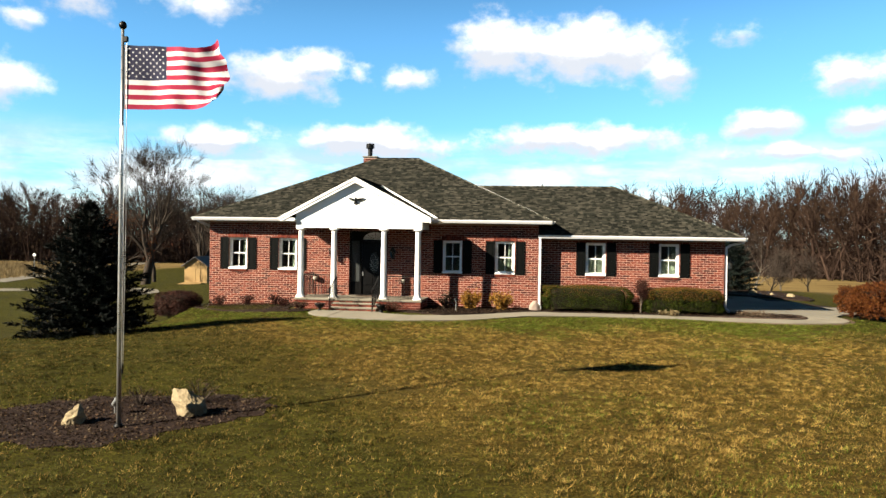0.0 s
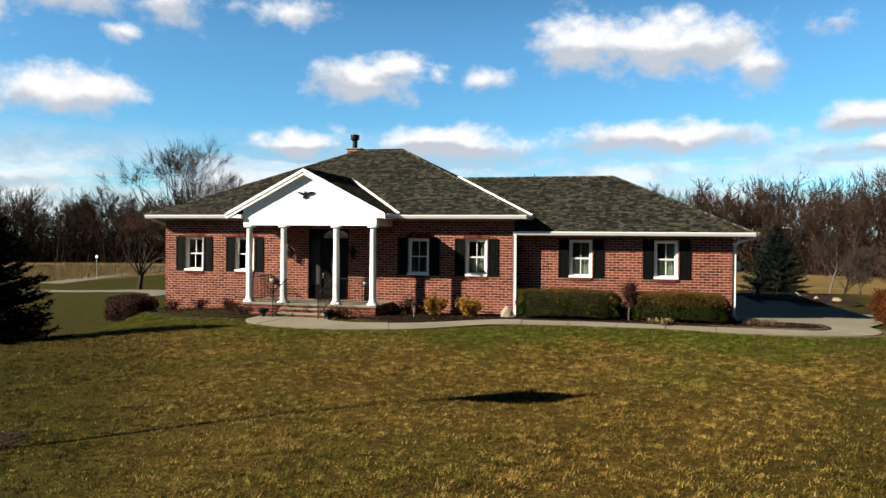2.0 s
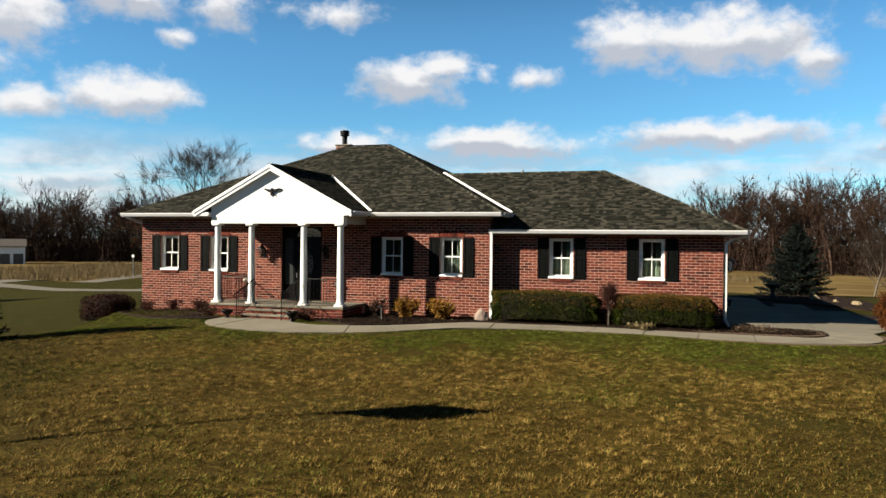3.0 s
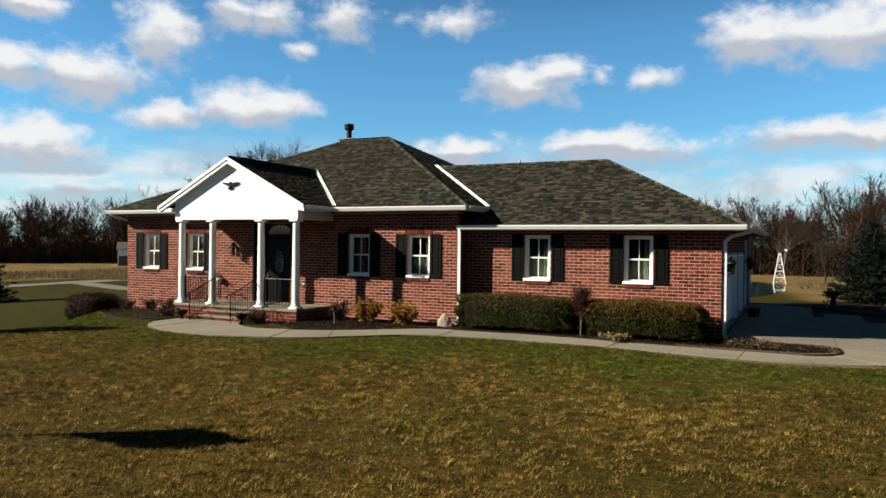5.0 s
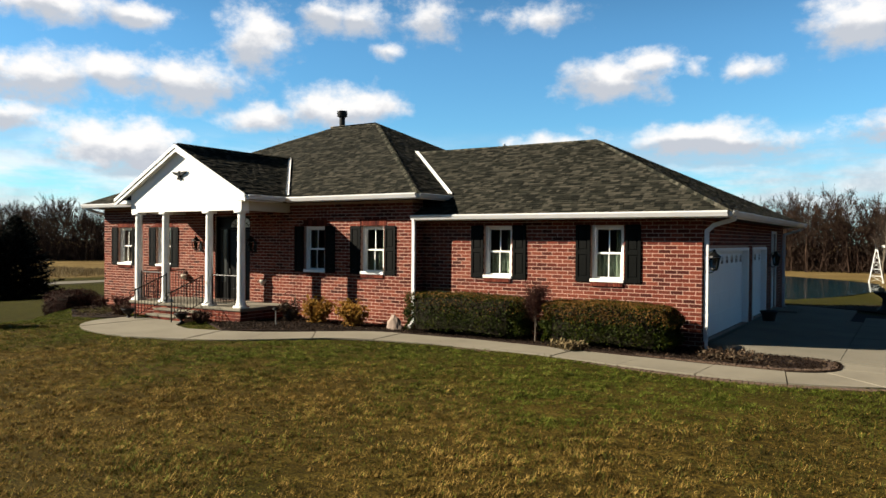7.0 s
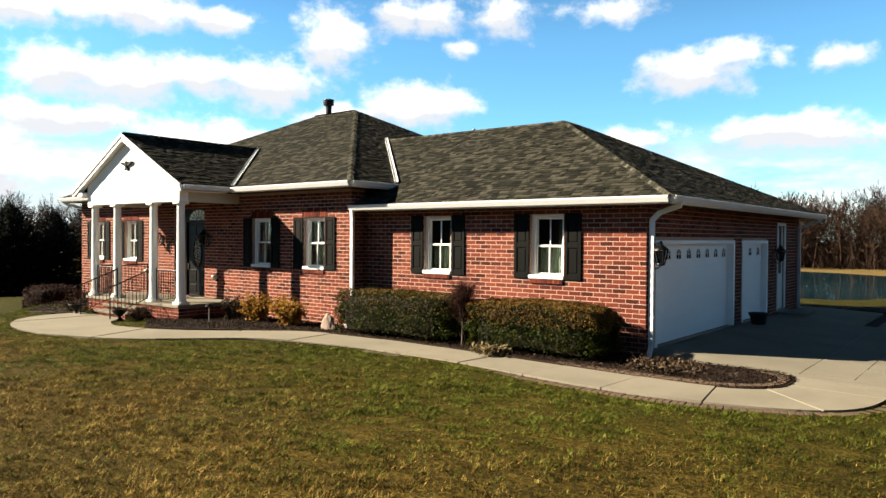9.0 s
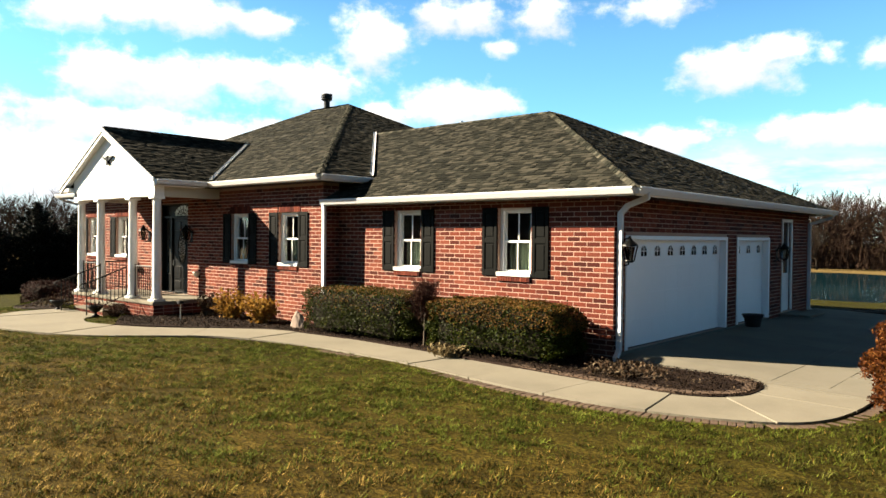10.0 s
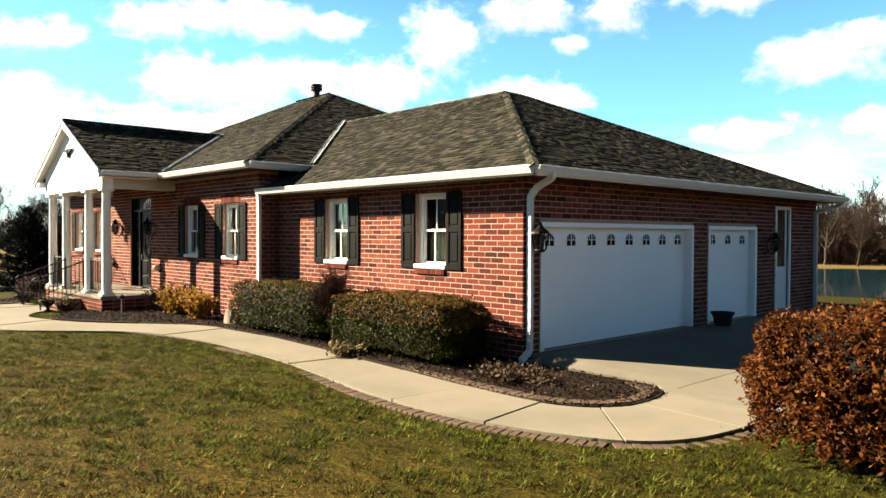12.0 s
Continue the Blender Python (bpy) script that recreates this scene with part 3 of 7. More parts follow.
def prisms(a, b, ra, rb, sides=4):
    """Open tapered tubes from a to b, as arrays."""
    n = len(a)
    u = b - a
    u = u / (np.linalg.norm(u, axis=1, keepdims=True) + 1e-9)
    ref = np.where(np.abs(u[:, 2:3]) < 0.9, np.array([[0.0, 0.0, 1.0]]), np.array([[1.0, 0.0, 0.0]]))
    s = np.cross(u, ref)
    s /= np.linalg.norm(s, axis=1, keepdims=True)
    t = np.cross(u, s)
    rows = []
    for p, r in ((a, ra), (b, rb)):
        for i in range(sides):
            w_ = 2 * math.pi * i / sides
            rows.append(p + (s * math.cos(w_) + t * math.sin(w_)) * r[:, None])
    v = np.stack(rows, 1).reshape(-1, 3)
    base = (np.arange(n) * 2 * sides)[:, None]
    f = np.concatenate([base + np.array([[i, (i + 1) % sides, sides + (i + 1) % sides, sides + i]]) for i in range(sides)], 1).reshape(-1, 4)
    return v, f

# ---- ground, paths, pond ----
def steps_out(inner, outer, fine, grow):
    """Grid lines: even between the inner bounds, then ever wider to the outer ones."""
    a, b = inner
    lines = list(np.arange(a, b + fine / 2, fine))
    d, p = fine, b
    while p < outer[1]:
        d *= grow
        p += d
        lines.append(min(p, outer[1]))
    d, p = fine, a
    while p > outer[0]:
        d *= grow
        p -= d
        lines.insert(0, max(p, outer[0]))
    return np.array(sorted(set(lines)))


xs, ys = steps_out((-24.0, 24.0), (-2600.0, 2600.0), 0.6, 1.09), steps_out((-4.0, 56.0), (-2600.0, 2600.0), 0.6, 1.07)
gx, gy = np.meshgrid(xs, ys)
verts = np.stack([gx.ravel(), gy.ravel(), land(gx, gy).ravel()], 1)
wide = len(xs)
corner = (np.arange(len(ys) - 1)[:, None] * wide + np.arange(wide - 1)[None, :]).ravel()
ground_mesh = array_mesh("ground", verts, np.stack([corner, corner + 1, corner + wide + 1, corner + wide], 1), GROUND)
ground_mesh.shade_smooth()
tagged(new("ground", ground_mesh), "half dormant lawn of straw and green grass with tan fields beyond", "lawn", kind="structure")

# pond
rim = [(-22.5 + 33.0 * math.cos(a) + 1.5 * math.sin(3 * a), 146 + 46 * math.sin(a) + 2 * math.cos(4 * a)) for a in [2 * math.pi * k / 72 for k in range(72)]]
tagged(part("water", Shape().poly([(x, y, -4.9) for x, y in rim]), WATER), "still blue-green pond water behind the house", "pond", kind="structure")

WALK_NEAR = spline([(-8.0, 29.2), (-7.9, 28.0), (-7.0, 26.9), (-5.4, 26.3), (-3.2, 26.32), (-1.0, 27.25), (1.1, 29.1), (3.4, 29.76), (5.8, 29.76), (7.6, 29.6), (10.1, 29.27), (12.0, 29.33), (13.4, 29.8), (13.95, 30.4), (14.15, 31.3), (14.2, 32.2)], 0.12)
WALK_FAR = spline([(-7.75, 29.3), (-6.4, 29.3), (-5.2, 29.2), (-4.9, 28.7), (-3.5, 28.25), (-1.5, 28.95), (0.0, 30.05), (1.2, 30.85), (3.3, 31.05), (4.7, 31.05), (8.0, 30.8), (10.45, 30.6), (11.9, 30.62), (12.6, 31.1), (12.72, 31.8), (12.6, 32.3)], 0.12)


def along(line, share):
    """The place at a share of the line's length."""
    lengths = [0.0]
    for a, b in zip(line, line[1:]):
        lengths.append(lengths[-1] + math.dist(a, b))
    want = share * lengths[-1]
    for k in range(1, len(line)):
        if lengths[k] >= want:
            f = (want - lengths[k - 1]) / max(1e-9, lengths[k] - lengths[k - 1])
            return tuple(p + (q - p) * f for p, q in zip(line[k - 1], line[k]))
    return line[-1]


walkway = part("pavement", Shape().slab([along(WALK_NEAR, k / 60) for k in range(61)] + [along(WALK_FAR, k / 60) for k in range(60, -1, -1)], -0.6, -0.352), MULCH)
tagged(walkway, "pale concrete garden walk in curved slabs with dark joints", "path", kind="structure")
def share_near(line, p):
    """The share of the line's length at its place nearest to p."""
    best = min(range(401), key=lambda k: math.dist(along(line, k / 400), p))
    return best / 400


walk_length = sum(math.dist(a, b) for a, b in zip(WALK_NEAR, WALK_NEAR[1:]))
first = share_near(WALK_NEAR, (8.71, 29.5)) % (1.66 / walk_length)
cuts = [0.0] + [first + k * 1.66 / walk_length for k in range(40) if 0.01 < first + k * 1.66 / walk_length < 0.985] + [1.0]
SLABS = len(cuts) - 1
far_cuts = [0.0] + [share_near(WALK_FAR, along(WALK_NEAR, c)) for c in cuts[1:-1]] + [1.0]
far_cuts = [max(far_cuts[:k + 1]) for k in range(len(far_cuts))]
for s in range(SLABS):
    if far_cuts[s + 1] - far_cuts[s] < 0.004:
        far_cuts[s + 1] = far_cuts[s] + 0.004
    gap = 0.0005
    near = [along(WALK_NEAR, cuts[s] + gap + (cuts[s + 1] - cuts[s] - 2 * gap) * k / 10) for k in range(11)]
    far = [along(WALK_FAR, min(1.0, far_cuts[s] + gap + (far_cuts[s + 1] - far_cuts[s] - 2 * gap) * k / 10)) for k in range(11)]
    part("slab", Shape().slab(near + far[::-1], -0.45, -0.318 + 0.006 * math.sin(s * 2.1)), CONCRETE, walkway)

DRIVEWAY = [(9.78, 32.66), (12.6, 32.34), (14.2, 32.25), (15.0, 33.6), (60.0, 33.9), (60.0, 38.4), (16.6, 37.4), (15.4, 40.4), (14.2, 43.6), (11.8, 46.4), (9.78, 46.4)]


def drive_height(x, y):
    """The drive falls away from the garage."""
    return -0.3 + 0.1 * float(ss(13.2, 9.9, x)) * float(ss(32.4, 33.2, y))


drive = part("driveway", Shape().slab(DRIVEWAY, -0.7, -0.338), MULCH)
tagged(drive, "pale concrete driveway beside the garage, partly in the house's shade", "driveway", kind="structure")


def drive_slab(x0, y0, x1, y1):
    nx, ny = max(1, int((x1 - x0) / 0.4)), max(1, int((y1 - y0) / 0.4))
    s = Shape()
    for j in range(ny + 1):
        for i in range(nx + 1):
            x, y = x0 + (x1 - x0) * i / nx, y0 + (y1 - y0) * j / ny
            s.v.append((x, y, drive_height(x, y)))
    for j in range(ny):
        for i in range(nx):
            k = j * (nx + 1) + i
            s.f.append((k, k + 1, k + nx + 2, k + nx + 1))
    for xa, ya, xb, yb in ((x0, y0, x1, y0), (x1, y0, x1, y1), (x1, y1, x0, y1), (x0, y1, x0, y0)):
        s.poly([(xa, ya, -0.5), (xb, yb, -0.5), (xb, yb, drive_height(xb, yb)), (xa, ya, drive_height(xa, ya))])
    part("slab", s, DRIVE, drive)


for x0, y0, x1, y1 in ((9.76, 32.68, 12.6, 37.2), (9.76, 37.215, 12.6, 41.8), (9.76, 41.815, 12.2, 46.3), (12.615, 32.68, 13.5, 37.2), (13.515, 34.0, 16.3, 37.2), (12.615, 37.215, 15.2, 40.6), (12.615, 40.615, 13.9, 43.6)):
    drive_slab(x0, y0, x1, y1)
part("slab", Shape().slab([(12.6, 32.36), (14.18, 32.27), (14.9, 33.4), (13.5, 33.98), (13.51, 32.665), (12.3, 32.665)], -0.5, -0.302), DRIVE, drive)
part("slab", Shape().slab([(16.32, 34.0), (59.0, 34.2), (59.0, 38.2), (16.6, 37.1)], -2.5, -0.31), DRIVE, drive)

# far lane beside the fields
lane = [(-71, 30), (-71.5, 55), (-73, 80), (-82, 106), (-88, 128), (-97, 165), (-112, 240)]
lane_line = spline(lane, 2.0)
strip = Shape()
for (xa, ya), (xb, yb) in zip(lane_line, lane_line[1:]):
    strip.poly([(xa - 2.2, ya, land_at(xa - 2.2, ya) + 0.07), (xa + 2.2, ya, land_at(xa + 2.2, ya) + 0.07), (xb + 2.2, yb, land_at(xb + 2.2, yb) + 0.07), (xb - 2.2, yb, land_at(xb - 2.2, yb) + 0.07)])
tagged(part("road", strip, GRAVEL), "pale gravel lane along a tan field", "road", kind="structure")
yard = Shape()
yard_line = spline([(-27, 50), (-31, 56), (-40, 62), (-52, 67), (-72, 74)], 1.5)
for (xa, ya), (xb, yb) in zip(yard_line, yard_line[1:]):
    yard.poly([(xa, ya - 1.6, land_at(xa, ya - 1.6) + 0.05), (xa, ya + 1.6, land_at(xa, ya + 1.6) + 0.05), (xb, yb + 1.6, land_at(xb, yb + 1.6) + 0.05), (xb, yb - 1.6, land_at(xb, yb - 1.6) + 0.05)])
tagged(part("yard_path", yard, GRAVEL), "pale gravel path behind the house", "path", kind="structure")

# planting beds
BED_EAST = [along(WALK_FAR, 0.245 + 0.755 * k / 50) for k in range(51)] + [(12.2, 32.62), (9.85, 32.64), (1.4, 32.6), (1.4, 32.2), (-3.6, 32.2), (-3.6, 30.0), (-4.6, 29.6)]
BED_WEST = spline([(-9.2, 32.1), (-9.3, 29.4), (-8.2, 29.3), (-8.3, 28.6), (-9.8, 28.4), (-12.0, 29.6), (-14.6, 31.2), (-14.6, 32.4)], 0.3)
BED_FLAG = [(x + 0.16 * math.sin(3.1 * k), y + 0.14 * math.sin(2.3 * k + 1)) for k, (x, y) in enumerate(spline([(-9.4, 12.3), (-8.8, 11.1), (-7.4, 10.5), (-6.1, 10.65), (-5.3, 11.5), (-4.3, 12.5), (-4.0, 13.4), (-5.2, 14.0), (-7.9, 13.5)], 0.3, True))]
BED_BACK = spline([(10.2, 47.2), (12.0, 46.9), (14.6, 44.4), (16.2, 41.6), (17.2, 43.5), (17.2, 49.5), (14.5, 52.0), (11.0, 48.6)], 0.4, True)


def planting_bed(name, outline, label, seed, chips, litter, mound=0.05, stray=0.0):
    rng = np.random.default_rng(seed)
    cx, cy = np.mean([p[0] for p in outline]), np.mean([p[1] for p in outline])
    s = Shape()
    ring = [(x, y, land_at(x, y) + 0.012) for x, y in outline]
    n = len(ring)
    low = [(x, y, z - 0.2) for x, y, z in ring]
    top = [(x, y, z + mound) for x, y, z in ring]
    s.v = low + top
    s.f = [tuple(range(n, 2 * n))] + [(i, (i + 1) % n, n + (i + 1) % n, n + i) for i in range(n)]
    bed = part(name, s, MULCH)
    tagged(bed, label, "flower bed", kind="structure")
    box = np.array(outline)
    lo, hi = box.min(0), box.max(0)
    for kind, count, mat, size in (("mulch_chips", chips, CHIPS, 0.022), ("leaf_litter", litter, LITTER, 0.036)):
        if not count:
            continue
        x, y = rng.uniform(lo[0], hi[0], count * 3), rng.uniform(lo[1], hi[1], count * 3)
        keep = np.nonzero(in_outline(x, y, outline))[0][:count]
        x, y = x[keep] + rng.normal(0, 1, len(keep)) * stray, y[keep] + rng.normal(0, 1, len(keep)) * stray
        c = np.stack([x, y, land(x, y) + mound + 0.02 + rng.uniform(0, 0.025, len(x))], 1)
        v, f = leaves(c, np.tile([0.0, 0.0, 1.0], (len(x), 1)), size, rng, 1.8, 0.45)
        part(kind, array_mesh(kind, v, f, mat), mat, bed, kind="stuff")
    return bed


planting_bed("bed_east", BED_EAST, "dark mulched bed along the front wall", 3, 26000, 1300)
planting_bed("bed_west", BED_WEST, "dark mulched bed below the west windows", 4, 5000, 900)
planting_bed("bed_flagpole", BED_FLAG, "patchy mulched island bed round the flagpole", 5, 6500, 1500, 0.0, 0.16)
planting_bed("bed_back", BED_BACK, "mulched bed with rocks past the driveway", 6, 4000, 600)

# flush paver edging: round the tip of the bed, at the walk's end, and between walk and lawn
def paver_row(points, count, z, label, seed):
    line = spline(points, 0.05)
    cx, cy = line[len(line) // 2]
    edging = thing("paver_edging", cx, cy, -0.36, label, "edging", "paver edgings")
    mesh = Shape().soft_box(-0.05, -0.1, -0.06, 0.05, 0.1, 0.0, 0.008).mesh("paver")
    mesh.materials.append(PAVER)
    for k in range(count):
        (xa, ya), (xb, yb) = along(line, k / count), along(line, (k + 0.95) / count)
        m = Matrix.Translation(((xa + xb) / 2, (ya + yb) / 2, z + 0.003 * math.sin(k * 2.7 + seed))) @ Matrix.Rotation(math.atan2(yb - ya, xb - xa), 4, "Z")
        part("paver", mesh, PAVER, edging, at=m)


paver_row([(8.6, 30.87), (10.4, 30.72), (11.8, 30.74), (12.44, 31.17), (12.55, 31.75), (12.4, 32.2), (11.9, 32.52)], 56, -0.283, "worn brown paver edging round the tip of the bed", 1)
END_ROW = [(13.5, 29.72), (14.05, 30.32), (14.28, 31.3), (14.32, 32.1)]
EDGE_ROW = [(4.4, 29.65), (5.8, 29.64), (7.6, 29.48), (10.1, 29.15), (12.0, 29.21), (13.45, 29.66)]
paver_row(END_ROW, 26, -0.352, "flush brown paver edging beside the concrete walk", 2)
paver_row(EDGE_ROW, 84, -0.347, "flush weathered paver edging between walk and lawn", 3)

# ---- the house ----
X0, X1, X2 = -14.08, 1.42, 9.63        # west wall, step between the blocks, garage wall
YM, YW, YB = 32.17, 32.73, 46.0       # front of the main block, front of the wing, back
BASE, TOP_M, TOP_W = -0.75, 3.5, 2.92
COURSE, LENGTH, JOINT = 0.1016, 0.3048, 0.017
house = thing("house", -2.2, 39.0, -0.36, "single-storey red brick ranch house with grey-green shingle roof and white porch", "house")
rng_py = random.Random(5)


def brick_wall(x0, y0, x1, y1, z0, z1, openings, singles=None, name="wall"):
    """A wall whose outer face runs from (x0, y0) to (x1, y1), the outside to the right of the way. openings: (s0, z0, s1, z1) along the way.
    singles: a stretch (s0, s1, z0, z1) in which every brick is an object of its own."""
    a = Vector((x0, y0, 0))
    u = (Vector((x1, y1, 0)) - a)
    run = u.length
    u.normalize()
    out = Vector((u.y, -u.x, 0))
    thick = 0.26

    def at(s, d, z):
        p = a + u * s + out * d
        return (p.x, p.y, z)

    def block(shape, s0, s1, za, zb, da, db):
        k = len(shape.v)
        shape.v.extend([at(s0, da, za), at(s1, da, za), at(s1, db, za), at(s0, db, za), at(s0, da, zb), at(s1, da, zb), at(s1, db, zb), at(s0, db, zb)])
        shape.f.extend([tuple(k + i for i in q) for q in ((0, 3, 2, 1), (4, 5, 6, 7), (0, 1, 5, 4), (1, 2, 6, 5), (2, 3, 7, 6), (3, 0, 4, 7))])

    shell = Shape()
    cuts = sorted({0.004, run - 0.004, *[o[0] for o in openings], *[o[2] for o in openings]})
    for s0, s1 in zip(cuts, cuts[1:]):
        mid = (s0 + s1) / 2
        here = sorted([(o[1], o[3]) for o in openings if o[0] < mid < o[2]])
        z = z0
        for lo, hi in here:
            if lo > z:
                block(shell, s0, s1, z, lo, -thick, 0.0)
            z = hi
        if z1 > z:
            block(shell, s0, s1, z, z1, -thick, 0.0)
    wall = part(name, shell, MORTAR, house, "red brick wall with pale mortar joints")
    mass = Shape()
    piece = Shape()
    length = 2 * run / max(1, round(2 * run / LENGTH))
    block_len, h = length - JOINT, COURSE - JOINT
    piece.soft_box(0, -0.005, 0, block_len, 0.03, h, 0.003)
    whole = piece.mesh("brick")
    whole.materials.append(BRICK)
    # the frame of the wall: along, out of the wall inwards, up
    turn = Matrix(((u.x, -out.x, 0, 0), (u.y, -out.y, 0, 0), (0, 0, 1, 0), (0, 0, 0, 1)))
    row = 0
    z = z0 + JOINT / 2
    while z + h < z1:
        s = (-length / 2 if row % 2 else 0.0) + JOINT / 2
        while s < run - 0.02:
            lo, hi = max(s, 0.0), min(s + block_len, run)
            spans = [(lo, hi)]
            for o in openings:
                if z + h > o[1] + 0.01 and z < o[3] - 0.01:
                    spans = [q for p in spans for q in ((p[0], min(p[1], o[0])), (max(p[0], o[2]), p[1])) if q[1] - q[0] > 0.03]
            for lo, hi in spans:
                if hi - lo < 0.03:
                    continue
                if singles and hi - lo > block_len - 0.001 and singles[0] <= lo and hi <= singles[1] and singles[2] <= z <= singles[3]:
                    p = at(lo, 0.0, z)
                    part("brick", whole, BRICK, wall, at=Matrix.Translation(p) @ turn)
                else:
                    d = 0.003 + 0.003 * rng_py.random()
                    k = len(mass.v)
                    e = 0.003
                    mass.v.extend([at(lo, 0, z), at(hi, 0, z), at(hi, 0, z + h), at(lo, 0, z + h), at(lo + e, d, z + e), at(hi - e, d, z + e), at(hi - e, d, z + h - e), at(lo + e, d, z + h - e)])
                    mass.f.extend([tuple(k + i for i in q) for q in ((4, 5, 6, 7), (0, 1, 5, 4), (1, 2, 6, 5), (2, 3, 7, 6), (3, 0, 4, 7))])
            s += length
        z += COURSE
        row += 1
    part("brickwork", mass, BRICK_MASS, wall, kind="stuff")
    return wall, at


WIN_W, WIN_LO, WIN_HI = 0.88, 1.22, 2.72
MAIN_WINDOWS, WING_WINDOWS = (-12.67, -10.24, -2.47, -0.08), (4.0, 7.23)
DOOR_LO, DOOR_HI, DOOR_L, DOOR_R = 0.12, 3.1, -7.28, -5.48
main_openings = [(c - WIN_W / 2 - X0, WIN_LO, c + WIN_W / 2 - X0, WIN_HI) for c in MAIN_WINDOWS] + [(DOOR_L - X0, DOOR_LO, DOOR_R - X0, DOOR_HI)]
wing_openings = [(c - WIN_W / 2 - X1, WIN_LO, c + WIN_W / 2 - X1, WIN_HI) for c in WING_WINDOWS]
GARAGE_DOORS = ((33.18, 38.65), (39.35, 41.96))
garage_openings = [(a - YW, -0.19, b - YW, 2.13) for a, b in GARAGE_DOORS] + [(43.12 - YW, -0.1, 44.12 - YW, 2.7)]
brick_wall(X0, YM, X1, YM, BASE, TOP_M, main_openings, name="wall")
brick_wall(X1, YM, X1, YW, BASE, TOP_M, [])
brick_wall(X1, YW, X2, YW, BASE, TOP_W, wing_openings, singles=(5.3, 8.31, -0.2, 2.9))
brick_wall(X2, YW, X2, YB, BASE, TOP_W, garage_openings)
brick_wall(X2, YB, X0, YB, -1.0, TOP_W, [])
brick_wall(X0, YB, X0, YM, -1.6, TOP_M, [])
part("inner_floor", Shape().box(X0 + 0.3, YM + 0.8, -0.2, X2 - 0.3, YB - 0.3, 0.1), INSIDE, house)
part("inner_ceiling", Shape().box(X0 + 0.1, YM + 0.3, 2.86, X2 - 0.1, YB - 0.1, 2.9), INSIDE, house)
part("partition", Shape().box(X0 + 0.3, YM + 3.2, 0.1, X2 - 0.3, YM + 3.3, 2.86), INSIDE, house)

# soldier courses over the windows and rowlock sills, each brick apart
for c, y in [(c, YM) for c in MAIN_WINDOWS] + [(c, YW) for c in WING_WINDOWS]:
    for k in range(13):
        x = c - WIN_W / 2 - 0.0 + k * (WIN_W / 13)
        part("sill_brick", Shape().soft_box(x + 0.004, y - 0.045, WIN_LO - 0.105, x + WIN_W / 13 - 0.006, y + 0.05, WIN_LO - 0.008, 0.004), BRICK, house)
    if y == YM:
        for k in range(14):
            x = c - WIN_W / 2 - 0.06 + k * 0.0757
            part("header_brick", Shape().soft_box(x + 0.005, y - 0.016, WIN_HI + 0.006, x + 0.07, y + 0.03, WIN_HI + 0.2, 0.004), BRICK, house)


def window(c, y, curtain):
    """A white double-hung window, each sash with one upright bar."""
    x0, x1, z0, z1, f = c - WIN_W / 2, c + WIN_W / 2, WIN_LO, WIN_HI, 0.075
    yo = y + 0.085
    frame_ = Shape()
    frame_.soft_box(x0, yo, z0 + 0.09, x0 + f, yo + 0.16, z1, 0.006).soft_box(x1 - f, yo, z0 + 0.09, x1, yo + 0.16, z1, 0.006)
    frame_.soft_box(x0 + f, yo + 0.002, z1 - f, x1 - f, yo + 0.16, z1 - 0.001, 0.006)
    win = part("window", frame_, WHITE, house, "white double-hung window with a rowlock brick sill")
    part("window_sill", Shape().soft_box(x0 - 0.02, y - 0.05, z0, x1 + 0.02, yo + 0.16, z0 + 0.09, 0.01), WHITE, win)
    mid = (z0 + z1) / 2 + 0.01
    for lo, hi, back in ((z0 + 0.09, mid + 0.02, 0.035), (mid - 0.02, z1 - f, 0.075)):
        ya, s = yo + back, 0.045
        sash = Shape()
        sash.soft_box(x0 + f, ya, lo, x0 + f + s, ya + 0.035, hi, 0.004).soft_box(x1 - f - s, ya, lo, x1 - f, ya + 0.035, hi, 0.004)
        sash.soft_box(x0 + f + s, ya + 0.001, lo, x1 - f - s, ya + 0.034, lo + s, 0.004).soft_box(x0 + f + s, ya + 0.001, hi - s, x1 - f - s, ya + 0.034, hi - 0.001, 0.004)
        sash.box(c - 0.011, ya + 0.004, lo + s, c + 0.011, ya + 0.03, hi - s)
        part("sash", sash, WHITE, win)
        pane = part("pane", Shape().box(x0 + f + s - 0.005, ya + 0.015, lo + s - 0.005, x1 - f - s + 0.005, ya + 0.02, hi - s + 0.005), GLASS, win)
        pane.visible_shadow = False
    for side in curtain:
        folds = Shape()
        n = 14
        xa, xb = (x0 + f, x0 + f + 0.2) if side < 0 else (x1 - f - 0.24, x1 - f)
        if side == 0:
            xa, xb = x0 + f, x1 - f
        row = [(xa + (xb - xa) * k / n, y + 0.36 + 0.02 * math.sin(k * 1.7)) for k in range(n + 1)]
        lo_, hi_ = (z0 + 0.05, mid - 0.05) if side == 0 else (z0, z1)
        for (pa, qa), (pb, qb) in zip(row, row[1:]):
            folds.poly([(pa, qa, lo_), (pb, qb, lo_), (pb, qb, hi_), (pa, qa, hi_)])
        part("curtain", folds, CURTAIN, win, "pale hanging curtain")


for c, cur in zip(MAIN_WINDOWS, ((1,), (1,), (-1, 1), (1, 0))):
    window(c, YM, cur)
for c, cur in zip(WING_WINDOWS, ((0, 1), (1, 0))):
    window(c, YW, cur)


